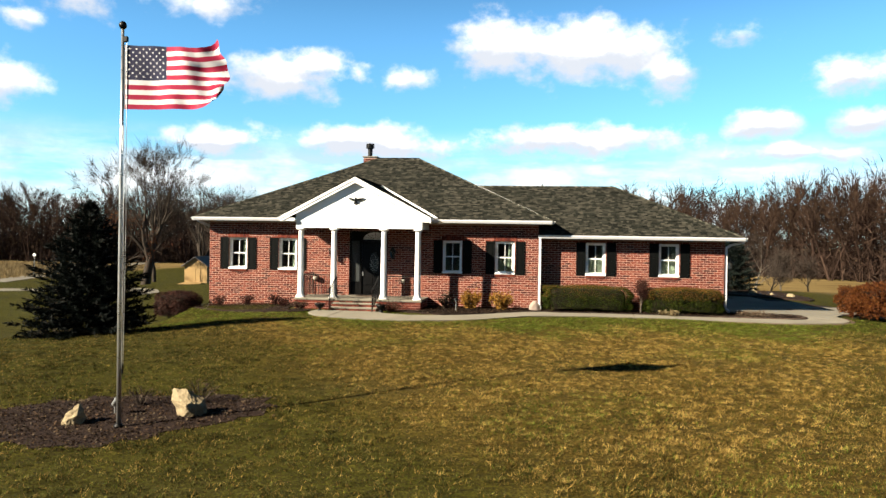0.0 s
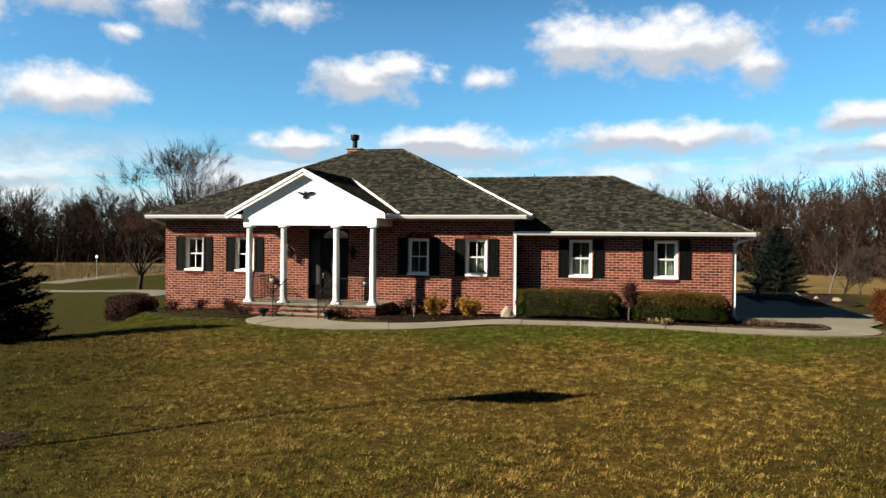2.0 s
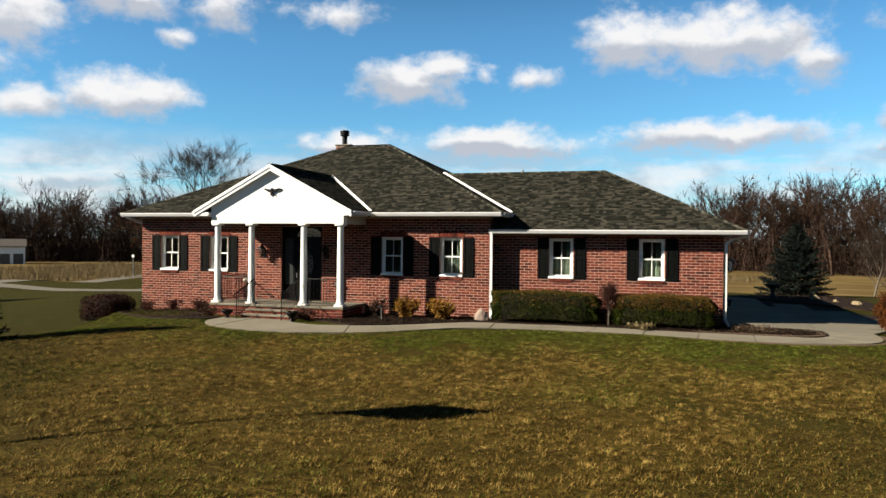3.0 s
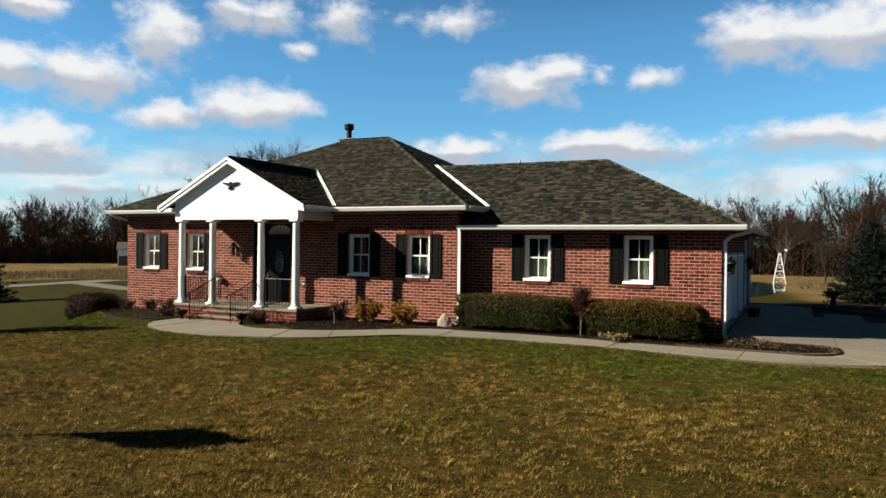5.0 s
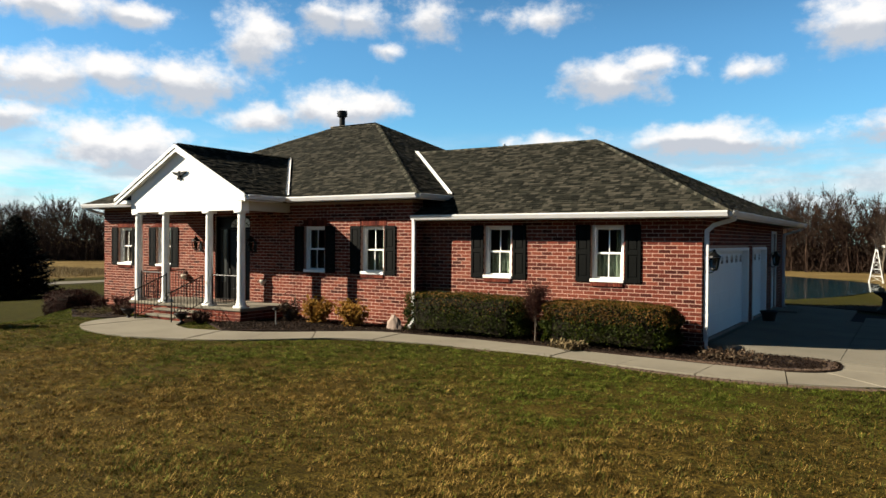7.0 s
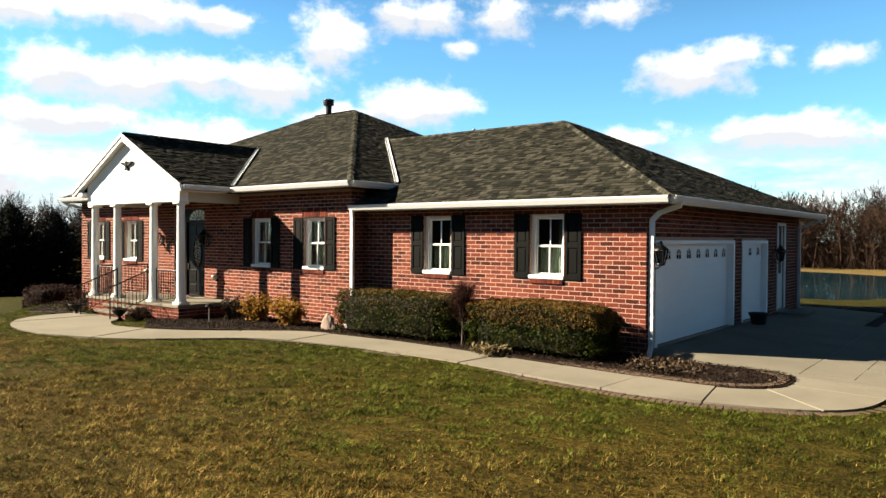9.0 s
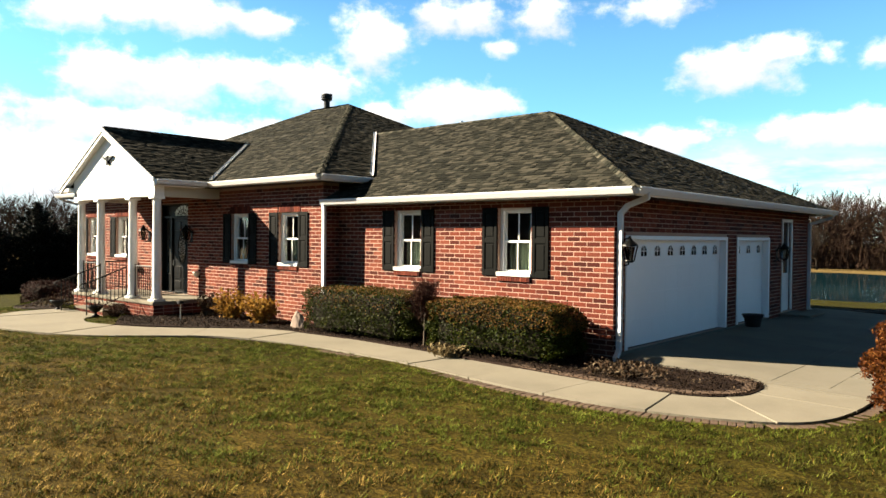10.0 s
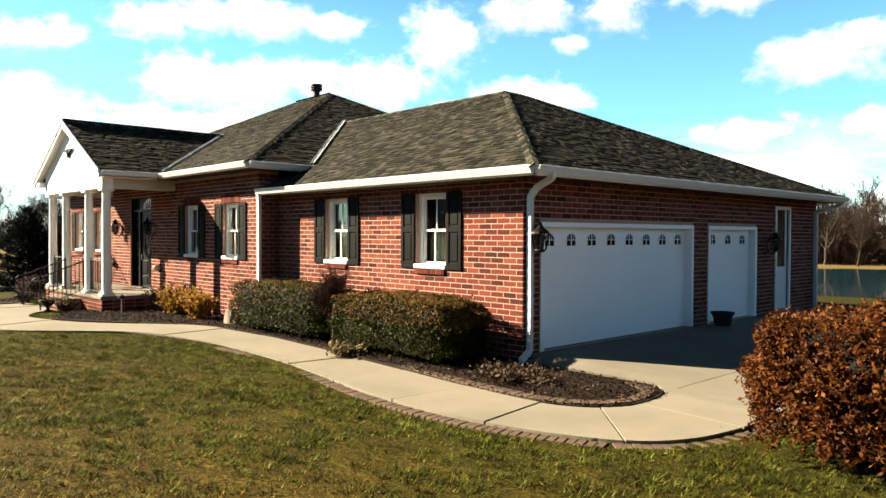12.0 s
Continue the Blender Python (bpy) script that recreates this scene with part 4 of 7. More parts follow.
def shutter(c, y):
    """A dark two-panel shutter, its panels sunk in the frame."""
    w2, z0, z1, yo = 0.205, WIN_LO + 0.0, WIN_HI, y - 0.04
    s = Shape()
    mid = z0 + (z1 - z0) * 0.52
    s.soft_box(c - w2, yo, z0, c - w2 + 0.075, y - 0.012, z1, 0.004).soft_box(c + w2 - 0.075, yo, z0, c + w2, y - 0.012, z1, 0.004)
    for lo, hi in ((z0, z0 + 0.13), (mid - 0.055, mid + 0.055), (z1 - 0.1, z1)):
        s.soft_box(c - w2 + 0.075, yo + 0.001, lo, c + w2 - 0.075, y - 0.013, hi, 0.004)
    ob = part("shutter", s, SHUTTER, house, "black-green panelled wooden shutter")
    for lo, hi in ((z0 + 0.13, mid - 0.055), (mid + 0.055, z1 - 0.1)):
        p = Shape()
        xa, xb = c - w2 + 0.075, c + w2 - 0.075
        p.box(xa, yo + 0.02, lo, xb, y - 0.014, hi)
        p.soft_box(xa + 0.03, yo + 0.008, lo + 0.035, xb - 0.03, yo + 0.024, hi - 0.035, 0.007)
        part("panel", p, SHUTTER, ob)


for c, y in [(c, YM) for c in MAIN_WINDOWS] + [(c, YW) for c in WING_WINDOWS]:
    shutter(c - WIN_W / 2 - 0.22, y)
    shutter(c + WIN_W / 2 + 0.25, y)

# ---- roofs ----
EM, EW = 3.64, 3.02                     # eave heights
MX0, MX1, MY0, MY1 = -14.62, 2.0, 31.58, 46.3
WX1, WY0, WY1 = 10.33, 32.18, 46.3
RIDGE_Y, RIDGE_Z, RX0, RX1 = 38.8, 7.18, -7.5, -5.1
WP = (5.22, 37.12, 5.58)
GX0, GX1, GY, GAX, GAZ = -9.79, -3.16, 29.84, -6.475, 5.36
roof = part("roof", Shape().poly([(MX0, MY0, EM), (MX1, MY0, EM), (RX1, RIDGE_Y, RIDGE_Z), (RX0, RIDGE_Y, RIDGE_Z)])
            .poly([(MX1, MY0, EM), (MX1, MY1, EM), (RX1, RIDGE_Y, RIDGE_Z)]).poly([(MX1, MY1, EM), (MX0, MY1, EM), (RX0, RIDGE_Y, RIDGE_Z), (RX1, RIDGE_Y, RIDGE_Z)])
            .poly([(MX0, MY1, EM), (MX0, MY0, EM), (RX0, RIDGE_Y, RIDGE_Z)]), ROOF_FELT, house, "grey-green asphalt shingle hip roof")
wing_roof = part("roof", Shape().poly([(-2.2, WY0, EW), (WX1, WY0, EW), WP, (-2.2, WP[1], WP[2])]).poly([(WX1, WY0, EW), (WX1, WY1, EW), (WP[0], 37.75, WP[2]), WP])
                 .poly([(WX1, WY1, EW), (-3.0, WY1, EW), (-3.0, 37.75, WP[2]), (WP[0], 37.75, WP[2])]).poly([(-2.2, WP[1], WP[2]), WP, (WP[0], 37.75, WP[2]), (-2.2, 37.75, WP[2])]), ROOF_FELT, house, "grey-brown asphalt shingle hip roof over the garage wing")
porch_roof = part("roof", Shape().poly([(GX1, GY, EM), (GX1, 32.2, EM), (GAX, 35.1, GAZ), (GAX, GY, GAZ)]).poly([(GX0, 32.2, EM), (GX0, GY, EM), (GAX, GY, GAZ), (GAX, 35.1, GAZ)]), ROOF_FELT, house, "grey-green shingle gable roof over the porch")


def shingles(owner, corners, singles=None, seed=0):
    """Courses of shingle tabs over a plane slope. corners: the slope's outline, the first two along the eave."""
    rng = random.Random(seed)
    a, b = Vector(corners[0]), Vector(corners[1])
    u = (b - a).normalized()
    up = None
    for p in corners[2:]:
        d = Vector(p) - a
        d -= u * d.dot(u)
        if up is None or d.length > up.length:
            up = d
    rise = up.length
    up = up.normalized()
    nrm = u.cross(up)
    flat = [((Vector(p) - a).dot(u), (Vector(p) - a).dot(up)) for p in corners]
    mass, expo, v = Shape(), 0.142, 0.0
    made = 0
    cache = {}
    while v < rise - 0.03:
        vm = min(v + expo * 0.4, rise - 0.01)
        hits = []
        for (ua, va), (ub, vb) in zip(flat, flat[1:] + flat[:1]):
            if (va > vm) != (vb > vm):
                hits.append(ua + (ub - ua) * (vm - va) / (vb - va))
        if len(hits) < 2:
            break
        s, end = min(hits), max(hits)
        s0 = s
        s -= rng.random() * 0.3
        while s < end:
            wide = rng.choice((0.1, 0.13, 0.16, 0.2, 0.26))
            lo, hi = max(s, s0), min(s + wide - 0.006, end)
            if hi - lo > 0.02:
                t = rng.choice((0.008, 0.011, 0.018, 0.022))
                drop = rng.choice((0.0, 0.0, 0.012))
                if singles and made < 290 and singles[0] < lo and hi < singles[1] and singles[2] < v < singles[3] and hi - lo > wide - 0.007:
                    key = (wide, t)
                    if key not in cache:
                        sh = Shape()
                        w_ = wide - 0.006
                        sh.v = [(0, 0, 0), (w_, 0, 0), (w_, 0, t), (0, 0, t), (0, expo + 0.03, 0.003), (w_, expo + 0.03, 0.003)]
                        sh.f = [(0, 1, 2, 3), (3, 2, 5, 4), (0, 3, 4), (1, 5, 2), (0, 4, 5, 1)]
                        cache[key] = sh.mesh("shingle")
                        cache[key].materials.append(SHINGLE)
                    p = a + u * lo + up * (v - drop)
                    m = Matrix(((u.x, up.x, nrm.x, p.x), (u.y, up.y, nrm.y, p.y), (u.z, up.z, nrm.z, p.z), (0, 0, 0, 1)))
                    part("shingle", cache[key], SHINGLE, owner, at=m)
                    made += 1
                else:
                    k = len(mass.v)
                    for su, sv, sn in ((lo, v - drop, 0.0), (hi, v - drop, 0.0), (hi, v - drop, t), (lo, v - drop, t), (lo, v + expo + 0.03, 0.003), (hi, v + expo + 0.03, 0.003)):
                        mass.v.append(tuple(a + u * su + up * sv + nrm * sn))
                    mass.f.extend([tuple(k + i for i in q) for q in ((0, 1, 2, 3), (3, 2, 5, 4), (0, 3, 4), (1, 5, 2))])
            s += wide
        v += expo
    part("shingle_rest", mass, SHINGLE_MASS, owner, kind="stuff")


def caps(owner, a, b, na, nb, seed):
    """Bent cap shingles along a hip or ridge between two slopes whose ways down are na and nb."""
    rng = random.Random(seed)
    a, b, na, nb = Vector(a), Vector(b), Vector(na).normalized(), Vector(nb).normalized()
    u = (b - a).normalized()
    mass, step, s = Shape(), 0.15, 0.0
    lift = Vector((0, 0, 1))
    while s < (b - a).length:
        w_ = 0.15 + rng.random() * 0.012
        p, q = a + u * s, a + u * min(s + 0.24, (b - a).length)
        k = len(mass.v)
        hi, lo = lift * 0.04, lift * 0.022
        mass.v.extend([tuple(v) for v in (p + hi, p + na * w_ + hi * 0.75, q + na * w_ + lo * 0.7, q + lo, p + nb * w_ + hi * 0.75, q + nb * w_ + lo * 0.7, p, p + na * w_, p + nb * w_)])
        mass.f.extend([tuple(k + i for i in f) for f in ((0, 1, 2, 3), (0, 3, 5, 4), (6, 7, 1, 0), (6, 0, 4, 8))])
        s += step
    part("ridge_cap_rest", mass, CAP, owner, kind="stuff")


front_m = [(MX0, MY0, EM), (MX1, MY0, EM), (RX1, RIDGE_Y, RIDGE_Z), (RX0, RIDGE_Y, RIDGE_Z)]
shingles(roof, front_m, seed=1)
shingles(roof, [(MX1, MY0, EM), (MX1, MY1, EM), (RX1, RIDGE_Y, RIDGE_Z)], seed=2)
shingles(roof, [(MX0, MY1, EM), (MX0, MY0, EM), (RX0, RIDGE_Y, RIDGE_Z)], seed=3)
shingles(roof, [(MX1, MY1, EM), (MX0, MY1, EM), (RX0, RIDGE_Y, RIDGE_Z), (RX1, RIDGE_Y, RIDGE_Z)], seed=4)
shingles(wing_roof, [(-2.2, WY0, EW), (WX1, WY0, EW), WP, (-2.2, WP[1], WP[2])], singles=(7.6, 12.6, -1.0, 2.2), seed=5)
shingles(wing_roof, [(WX1, WY0, EW), (WX1, WY1, EW), (WP[0], 37.75, WP[2]), WP], seed=6)
shingles(wing_roof, [(WX1, WY1, EW), (-3.0, WY1, EW), (-3.0, 37.75, WP[2]), (WP[0], 37.75, WP[2])], seed=7)
shingles(porch_roof, [(GX1, GY, EM), (GX1, 32.2, EM), (GAX, 35.1, GAZ), (GAX, GY, GAZ)], seed=8)
shingles(porch_roof, [(GX0, 32.2, EM), (GX0, GY, EM), (GAX, GY, GAZ), (GAX, 35.1, GAZ)], seed=9)
SOUTH, NORTH, EAST, WEST = (0, -1, -0.49), (0, 1, -0.49), (1, 0, -0.5), (-1, 0, -0.5)
caps(roof, (MX1, MY0, EM), (RX1, RIDGE_Y, RIDGE_Z), SOUTH, EAST, 1)
caps(roof, (MX0, MY0, EM), (RX0, RIDGE_Y, RIDGE_Z), WEST, SOUTH, 2)
caps(roof, (RX0, RIDGE_Y, RIDGE_Z), (RX1, RIDGE_Y, RIDGE_Z), SOUTH, NORTH, 3)
caps(roof, (MX1, MY1, EM), (RX1, RIDGE_Y, RIDGE_Z), EAST, NORTH, 4)
caps(roof, (MX0, MY1, EM), (RX0, RIDGE_Y, RIDGE_Z), NORTH, WEST, 4)
caps(wing_roof, (WX1, WY0, EW), WP, SOUTH, EAST, 5)
caps(wing_roof, (-2.0, WP[1], WP[2]), WP, SOUTH, NORTH, 6)
caps(wing_roof, WP, (WP[0], 37.75, WP[2]), WEST, EAST, 7)
caps(wing_roof, (WX1, WY1, EW), (WP[0], 37.75, WP[2]), EAST, NORTH, 7)
caps(porch_roof, (GAX, GY + 0.02, GAZ), (GAX, 35.0, GAZ), (1, 0, -0.53), (-1, 0, -0.53), 8)


def strip_between(name, a, b, half, lift, mat, owner, label):
    """A bent strip of sheet metal lying in a valley from a to b."""
    a, b = Vector(a), Vector(b)
    u = (b - a).normalized()
    s = u.cross(Vector((0, 0, 1))).normalized()
    up = Vector((0, 0, lift))
    sh = Shape()
    for k in (-1, 1):
        sh.poly([a + up, a + s * (k * half) + up * 1.7, b + s * (k * half) + up * 1.7, b + up][::k])
        sh.poly([a + s * (k * half) + up * 1.7, a + s * (k * half) + up * 1.7 - Vector((0, 0, 0.05)), b + s * (k * half) + up * 1.7 - Vector((0, 0, 0.05)), b + s * (k * half) + up * 1.7][::k])
    part(name, sh, mat, owner, label)


# valleys: where the wing's front slope meets the main east slope, and the porch gable the main front slope
kw, km = (WP[2] - EW) / (WP[1] - WY0), (RIDGE_Z - EM) / (MX1 - RX1)
vy0 = WY0 + (EM - EW) / kw
strip_between("valley_flashing", (MX1, vy0, EM), (MX1 - (WP[2] - EM) / km, WP[1], WP[2]), 0.05, 0.06, GUTTER, wing_roof, "white metal valley flashing")
kf = (RIDGE_Z - EM) / (RIDGE_Y - MY0)
strip_between("valley_flashing", (GX1 + 0.02, MY0 + 0.02, EM), (GAX, MY0 + (GAZ - EM) / kf, GAZ), 0.05, 0.06, GUTTER, porch_roof, "white metal valley flashing")
strip_between("valley_flashing", (GX0 - 0.02, MY0 + 0.02, EM), (GAX, MY0 + (GAZ - EM) / kf, GAZ), 0.05, 0.06, GUTTER, porch_roof, "white metal valley flashing")

# soffits
part("soffit", Shape().box(MX0 + 0.06, MY0 + 0.06, 3.48, X1 + 0.5, YM - 0.012, 3.5).box(MX0 + 0.06, YM - 0.012, 3.48, X0 - 0.012, MY1 - 0.06, 3.5).box(X1 + 0.012, YM - 0.012, 3.48, MX1 - 0.06, 40.0, 3.5), SOFFIT, house, "dark brown soffit boards")
part("soffit", Shape().box(X1 + 0.02, WY0 + 0.06, 2.88, WX1 - 0.06, YW - 0.012, 2.9).box(X2 + 0.012, YW - 0.012, 2.88, WX1 - 0.06, WY1 - 0.06, 2.9), SOFFIT, house, "dark brown soffit boards")

GUTTER_SECTION = [(0.0, -0.13), (0.075, -0.13), (0.1, -0.08), (0.125, -0.03), (0.125, 0.0), (0.11, 0.005), (0.105, -0.02), (0.012, -0.02), (0.0, 0.0)]


def gutter(a, b, label="white aluminium eaves gutter"):
    part("gutter", Shape().extrude(GUTTER_SECTION, a, b), GUTTER, house, label)


def fascia(a, b):
    part("fascia", Shape().extrude([(-0.03, -0.16), (0.0, -0.16), (0.0, 0.01), (-0.03, 0.01)], a, b), WHITE, house)


for a, b in (((MX0, MY0, EM), (GX0 - 0.02, MY0, EM)), ((GX1 + 0.02, MY0, EM), (MX1, MY0, EM)), ((MX1, MY0, EM), (MX1, vy0 + 0.2, EM)), ((MX0, MY1, EM), (MX0, MY0, EM)),
             ((X1 - 0.02, WY0, EW), (WX1, WY0, EW)), ((WX1, WY0, EW), (WX1, WY1, EW)), ((GX1, GY + 0.05, EM), (GX1, MY0 - 0.14, EM)), ((GX0, MY0 - 0.14, EM), (GX0, GY + 0.05, EM))):
    gutter(a, b)
    fascia(a, b)
for a, b in (((WX1, WY1, EW), (X1, WY1, EW)), ((X1, MY1, EM), (MX0, MY1, EM))):
    gutter(a, b)
    fascia(a, b)


def downspout(pts):
    s = Shape()
    pts = [Vector(p) for p in pts]
    for a, b in zip(pts, pts[1:]):
        u = (b - a).normalized()
        ref = Vector((0, 1, 0)) if abs(u.y) < 0.8 else Vector((1, 0, 0))
        p = u.cross(ref).normalized()
        q = u.cross(p)
        k = len(s.v)
        a2, b2 = a - u * 0.012, b + u * 0.012
        for c in (a2, b2):
            s.v.extend([tuple(c + p * i * 0.048 + q * j * 0.04) for i, j in ((-1, -1), (1, -1), (1, 1), (-1, 1))])
        s.f.extend([tuple(k + i for i in f) for f in ((0, 1, 5, 4), (1, 2, 6, 5), (2, 3, 7, 6), (3, 0, 4, 7), (3, 2, 1, 0), (4, 5, 6, 7))])
    ob = part("downspout", s, GUTTER, house, "white aluminium downspout with bent elbows")
    for z in (1.9, 0.5):
        a, b = pts[-3], pts[-3]
        low = [p for p in pts if p.z < z]
        x, y = (low[0].x, low[0].y) if low else (pts[-2].x, pts[-2].y)
        part("strap", Shape().box(x - 0.06, y - 0.042, z, x + 0.06, y + 0.042, z + 0.03), GUTTER, ob)


downspout([(10.4, 32.55, 2.92), (10.38, 32.57, 2.83), (9.88, 32.78, 2.7), (9.71, 32.82, 2.55), (9.71, 32.82, -0.12), (9.8, 32.5, -0.25)])
downspout([(X1 + 0.07, WY0 - 0.05, 2.9), (X1 + 0.07, WY0 - 0.03, 2.7), (X1 + 0.07, WY0 - 0.03, -0.15), (X1 + 0.12, WY0 - 0.3, -0.25)])
downspout([(MX0 + 0.2, MY0 + 0.02, 3.5), (MX0 + 0.3, MY0 + 0.15, 3.4), (X0 - 0.06, YM + 0.3, 3.2), (X0 - 0.06, YM + 0.3, -0.5), (X0 - 0.2, YM + 0.3, -0.6)])
downspout([(WX1 - 0.05, WY1 - 0.05, 2.88), (WX1 - 0.1, WY1 - 0.15, 2.8), (X2 + 0.05, YB - 0.12, 2.6), (X2 + 0.05, YB - 0.12, -0.2), (X2 + 0.25, YB - 0.12, -0.28)])

# ---- porch ----
PX0, PX1, PY0, PZ = -9.18, -3.53, 30.0, 0.12
COLS = (-8.96, -7.47, -5.25, -3.75)
COL_Y = 30.23
porch_base = part("porch_floor", Shape().soft_box(PX0, PY0, PZ - 0.09, PX1, YM - 0.012, PZ, 0.012), CONCRETE, house, "pale concrete porch floor on a low brick base")
base_wall = Shape().box(PX0 + 0.05, PY0 + 0.05, -0.7, PX1 - 0.05, YM - 0.02, PZ - 0.092)
part("porch_base", base_wall, MORTAR, house)
mass = Shape()
z, row = -0.38, 0
while z + 0.09 < PZ - 0.09:
    s = PX0 + 0.05 - (LENGTH / 2 if row % 2 else 0)
    while s < PX1 - 0.05:
        lo, hi = max(s, PX0 + 0.05), min(s + LENGTH - JOINT, PX1 - 0.05)
        if hi - lo > 0.03:
            mass.box(lo, PY0 + 0.04, z, hi, PY0 + 0.06, z + COURSE - JOINT)
        s += LENGTH
    s = PY0 + 0.05
    while s < YM - 0.4:
        mass.box(PX1 - 0.06, s, z, PX1 - 0.041, s + LENGTH - JOINT, z + COURSE - JOINT)
        mass.box(PX0 + 0.041, s, z, PX0 + 0.06, s + LENGTH - JOINT, z + COURSE - JOINT)
        s += LENGTH
    z += COURSE
    row += 1
part("brickwork", mass, BRICK_MASS, house, kind="stuff")
for k, (z, y) in enumerate(((-0.04, PY0 - 0.32), (-0.2, PY0 - 0.64))):
    step = part("step", Shape().soft_box(-7.4, y, z - 0.06, -5.36, PY0 + 0.04 - 0.3 * k, z, 0.01), CONCRETE, house, "concrete step with a brick riser")
    riser = Shape()
    riser.box(-7.36, y + 0.03, -0.6, -5.4, PY0 + 0.03 - 0.3 * k, z - 0.062)
    part("riser", riser, MORTAR, step)
    bricks = Shape()
    for i in range(26):
        bricks.box(-7.36 + i * 0.0754, y + 0.02, z - 0.145, -7.36 + i * 0.0754 + 0.066, y + 0.04, z - 0.066)
    part("riser_brickwork", bricks, BRICK_MASS, step, kind="stuff")

column_mesh = Shape().soft_box(-0.18, -0.18, 0.0, 0.18, 0.18, 0.07, 0.008).lathe([(0.168, 0.07), (0.172, 0.1), (0.15, 0.14), (0.138, 0.17), (0.13, 0.3), (0.127, 1.2), (0.112, 2.84), (0.12, 2.87), (0.112, 2.89), (0.114, 2.95), (0.15, 3.0)], sides=28)
column_mesh.soft_box(-0.17, -0.17, 2.985, 0.17, 0.17, 3.06, 0.008)
column_mesh = column_mesh.mesh("column")
column_mesh.polygons.foreach_set("use_smooth", [len(p.vertices) == 4 and abs(p.normal.z) < 0.9 for p in column_mesh.polygons])
column_mesh.materials.append(WHITE)
for x in COLS:
    part("column", column_mesh, WHITE, house, "round white tapered porch column on a square base", at=Matrix.Translation((x, COL_Y, PZ)))

# entablature and pediment
PED_Y = 30.06
part("porch_beam", Shape().soft_box(PX0 + 0.03, PED_Y, 3.18, PX1 - 0.03, PED_Y + 0.3, 3.56, 0.006), WHITE, house)
for x in (PX0 + 0.03, PX1 - 0.28):
    part("porch_beam", Shape().soft_box(x, PED_Y + 0.3, 3.18, x + 0.25, YM - 0.014, 3.58, 0.006), CREAM, house, "cream painted porch side beam")
part("porch_ceiling", Shape().box(PX0 + 0.28, PED_Y + 0.3, 3.4, PX1 - 0.28, YM - 0.014, 3.44), SOFFIT, house)
gable_k = (GAZ - EM) / (GX1 - GAX)
pediment = part("pediment", Shape().poly([(PX0 + 0.03, PED_Y + 0.06, 3.5), (PX1 - 0.03, PED_Y + 0.06, 3.5), (GAX, PED_Y + 0.06, GAZ - 0.05)]), SIDING, house, "white lapped siding in the porch gable")
z = 3.56
gx0, gx1 = PX0 + 0.03, PX1 - 0.03
lap = 0.115
while True:
    half_lo = min((GAZ - 0.06 - z) / gable_k, (gx1 - gx0) / 2)
    half_hi = min((GAZ - 0.06 - z - lap) / gable_k, (gx1 - gx0) / 2)
    if half_hi <= 0.02:
        break
    m = (gx0 + gx1) / 2
    yl, yh = PED_Y - 0.009, PED_Y - 0.003
    board = Shape().poly([(m - half_lo, yl, z), (m + half_lo, yl, z), (m + half_hi, yh, z + lap), (m - half_hi, yh, z + lap)])
    board.poly([(m - half_lo, PED_Y, z), (m + half_lo, PED_Y, z), (m + half_lo, yl, z), (m - half_lo, yl, z)])
    part("siding_board", board, SIDING, pediment)
    z += lap
for sgn, ex in ((-1, GX0), (1, GX1)):
    a, b = Vector((ex, GY, EM - 0.02)), Vector((GAX, GY, GAZ - 0.02))
    sh = Shape()
    for y0_, y1_, dz0, dz1 in ((GY - 0.0, GY + 0.035, -0.19, 0.035), (GY - 0.03, GY + 0.0, -0.06, 0.05)):
        q = [(a.x, y0_, a.z + dz0), (b.x, y0_, b.z + dz0), (b.x, y0_, b.z + dz1), (a.x, y0_, a.z + dz1)]
        r = [(p[0], y1_, p[2]) for p in q]
        if sgn < 0:
            sh.poly(q).poly(r[::-1])
        else:
            sh.poly(q[::-1]).poly(r)
        for i in range(4):
            j = (i + 1) % 4
            sh.poly([q[i], q[j], r[j], r[i]])
    part("rake_board", sh, WHITE, house, "white sloping rake board")
    sh = Shape()
    sh.poly([(a.x, GY + 0.03, a.z - 0.14), (b.x, GY + 0.03, b.z - 0.14), (b.x, PED_Y, b.z - 0.14), (a.x, PED_Y, a.z - 0.14)])
    part("rake_soffit", sh, WHITE, house)
    xa, xb = (GX0, PX0 + 0.028) if sgn < 0 else (PX1 - 0.028, GX1)
    part("cornice_return", Shape().soft_box(xa, GY + 0.036, 3.47, xb, MY0 - 0.16, 3.6, 0.006), WHITE, house, "boxed white cornice return")

# dark spread-winged ornament on the gable
orn = Shape()
oy, oz, ox = PED_Y - 0.05, 4.42, GAX
def plate(pts, d=0.03):
    k = len(orn.v)
    n = len(pts)
    orn.v.extend([(ox + x, oy - d, oz + z) for x, z in pts] + [(ox + x, oy + 0.035, oz + z) for x, z in pts])
    orn.f.append(tuple(range(k, k + n)))
    for i in range(n):
        j = (i + 1) % n
        orn.f.append((k + j, k + i, k + n + i, k + n + j))


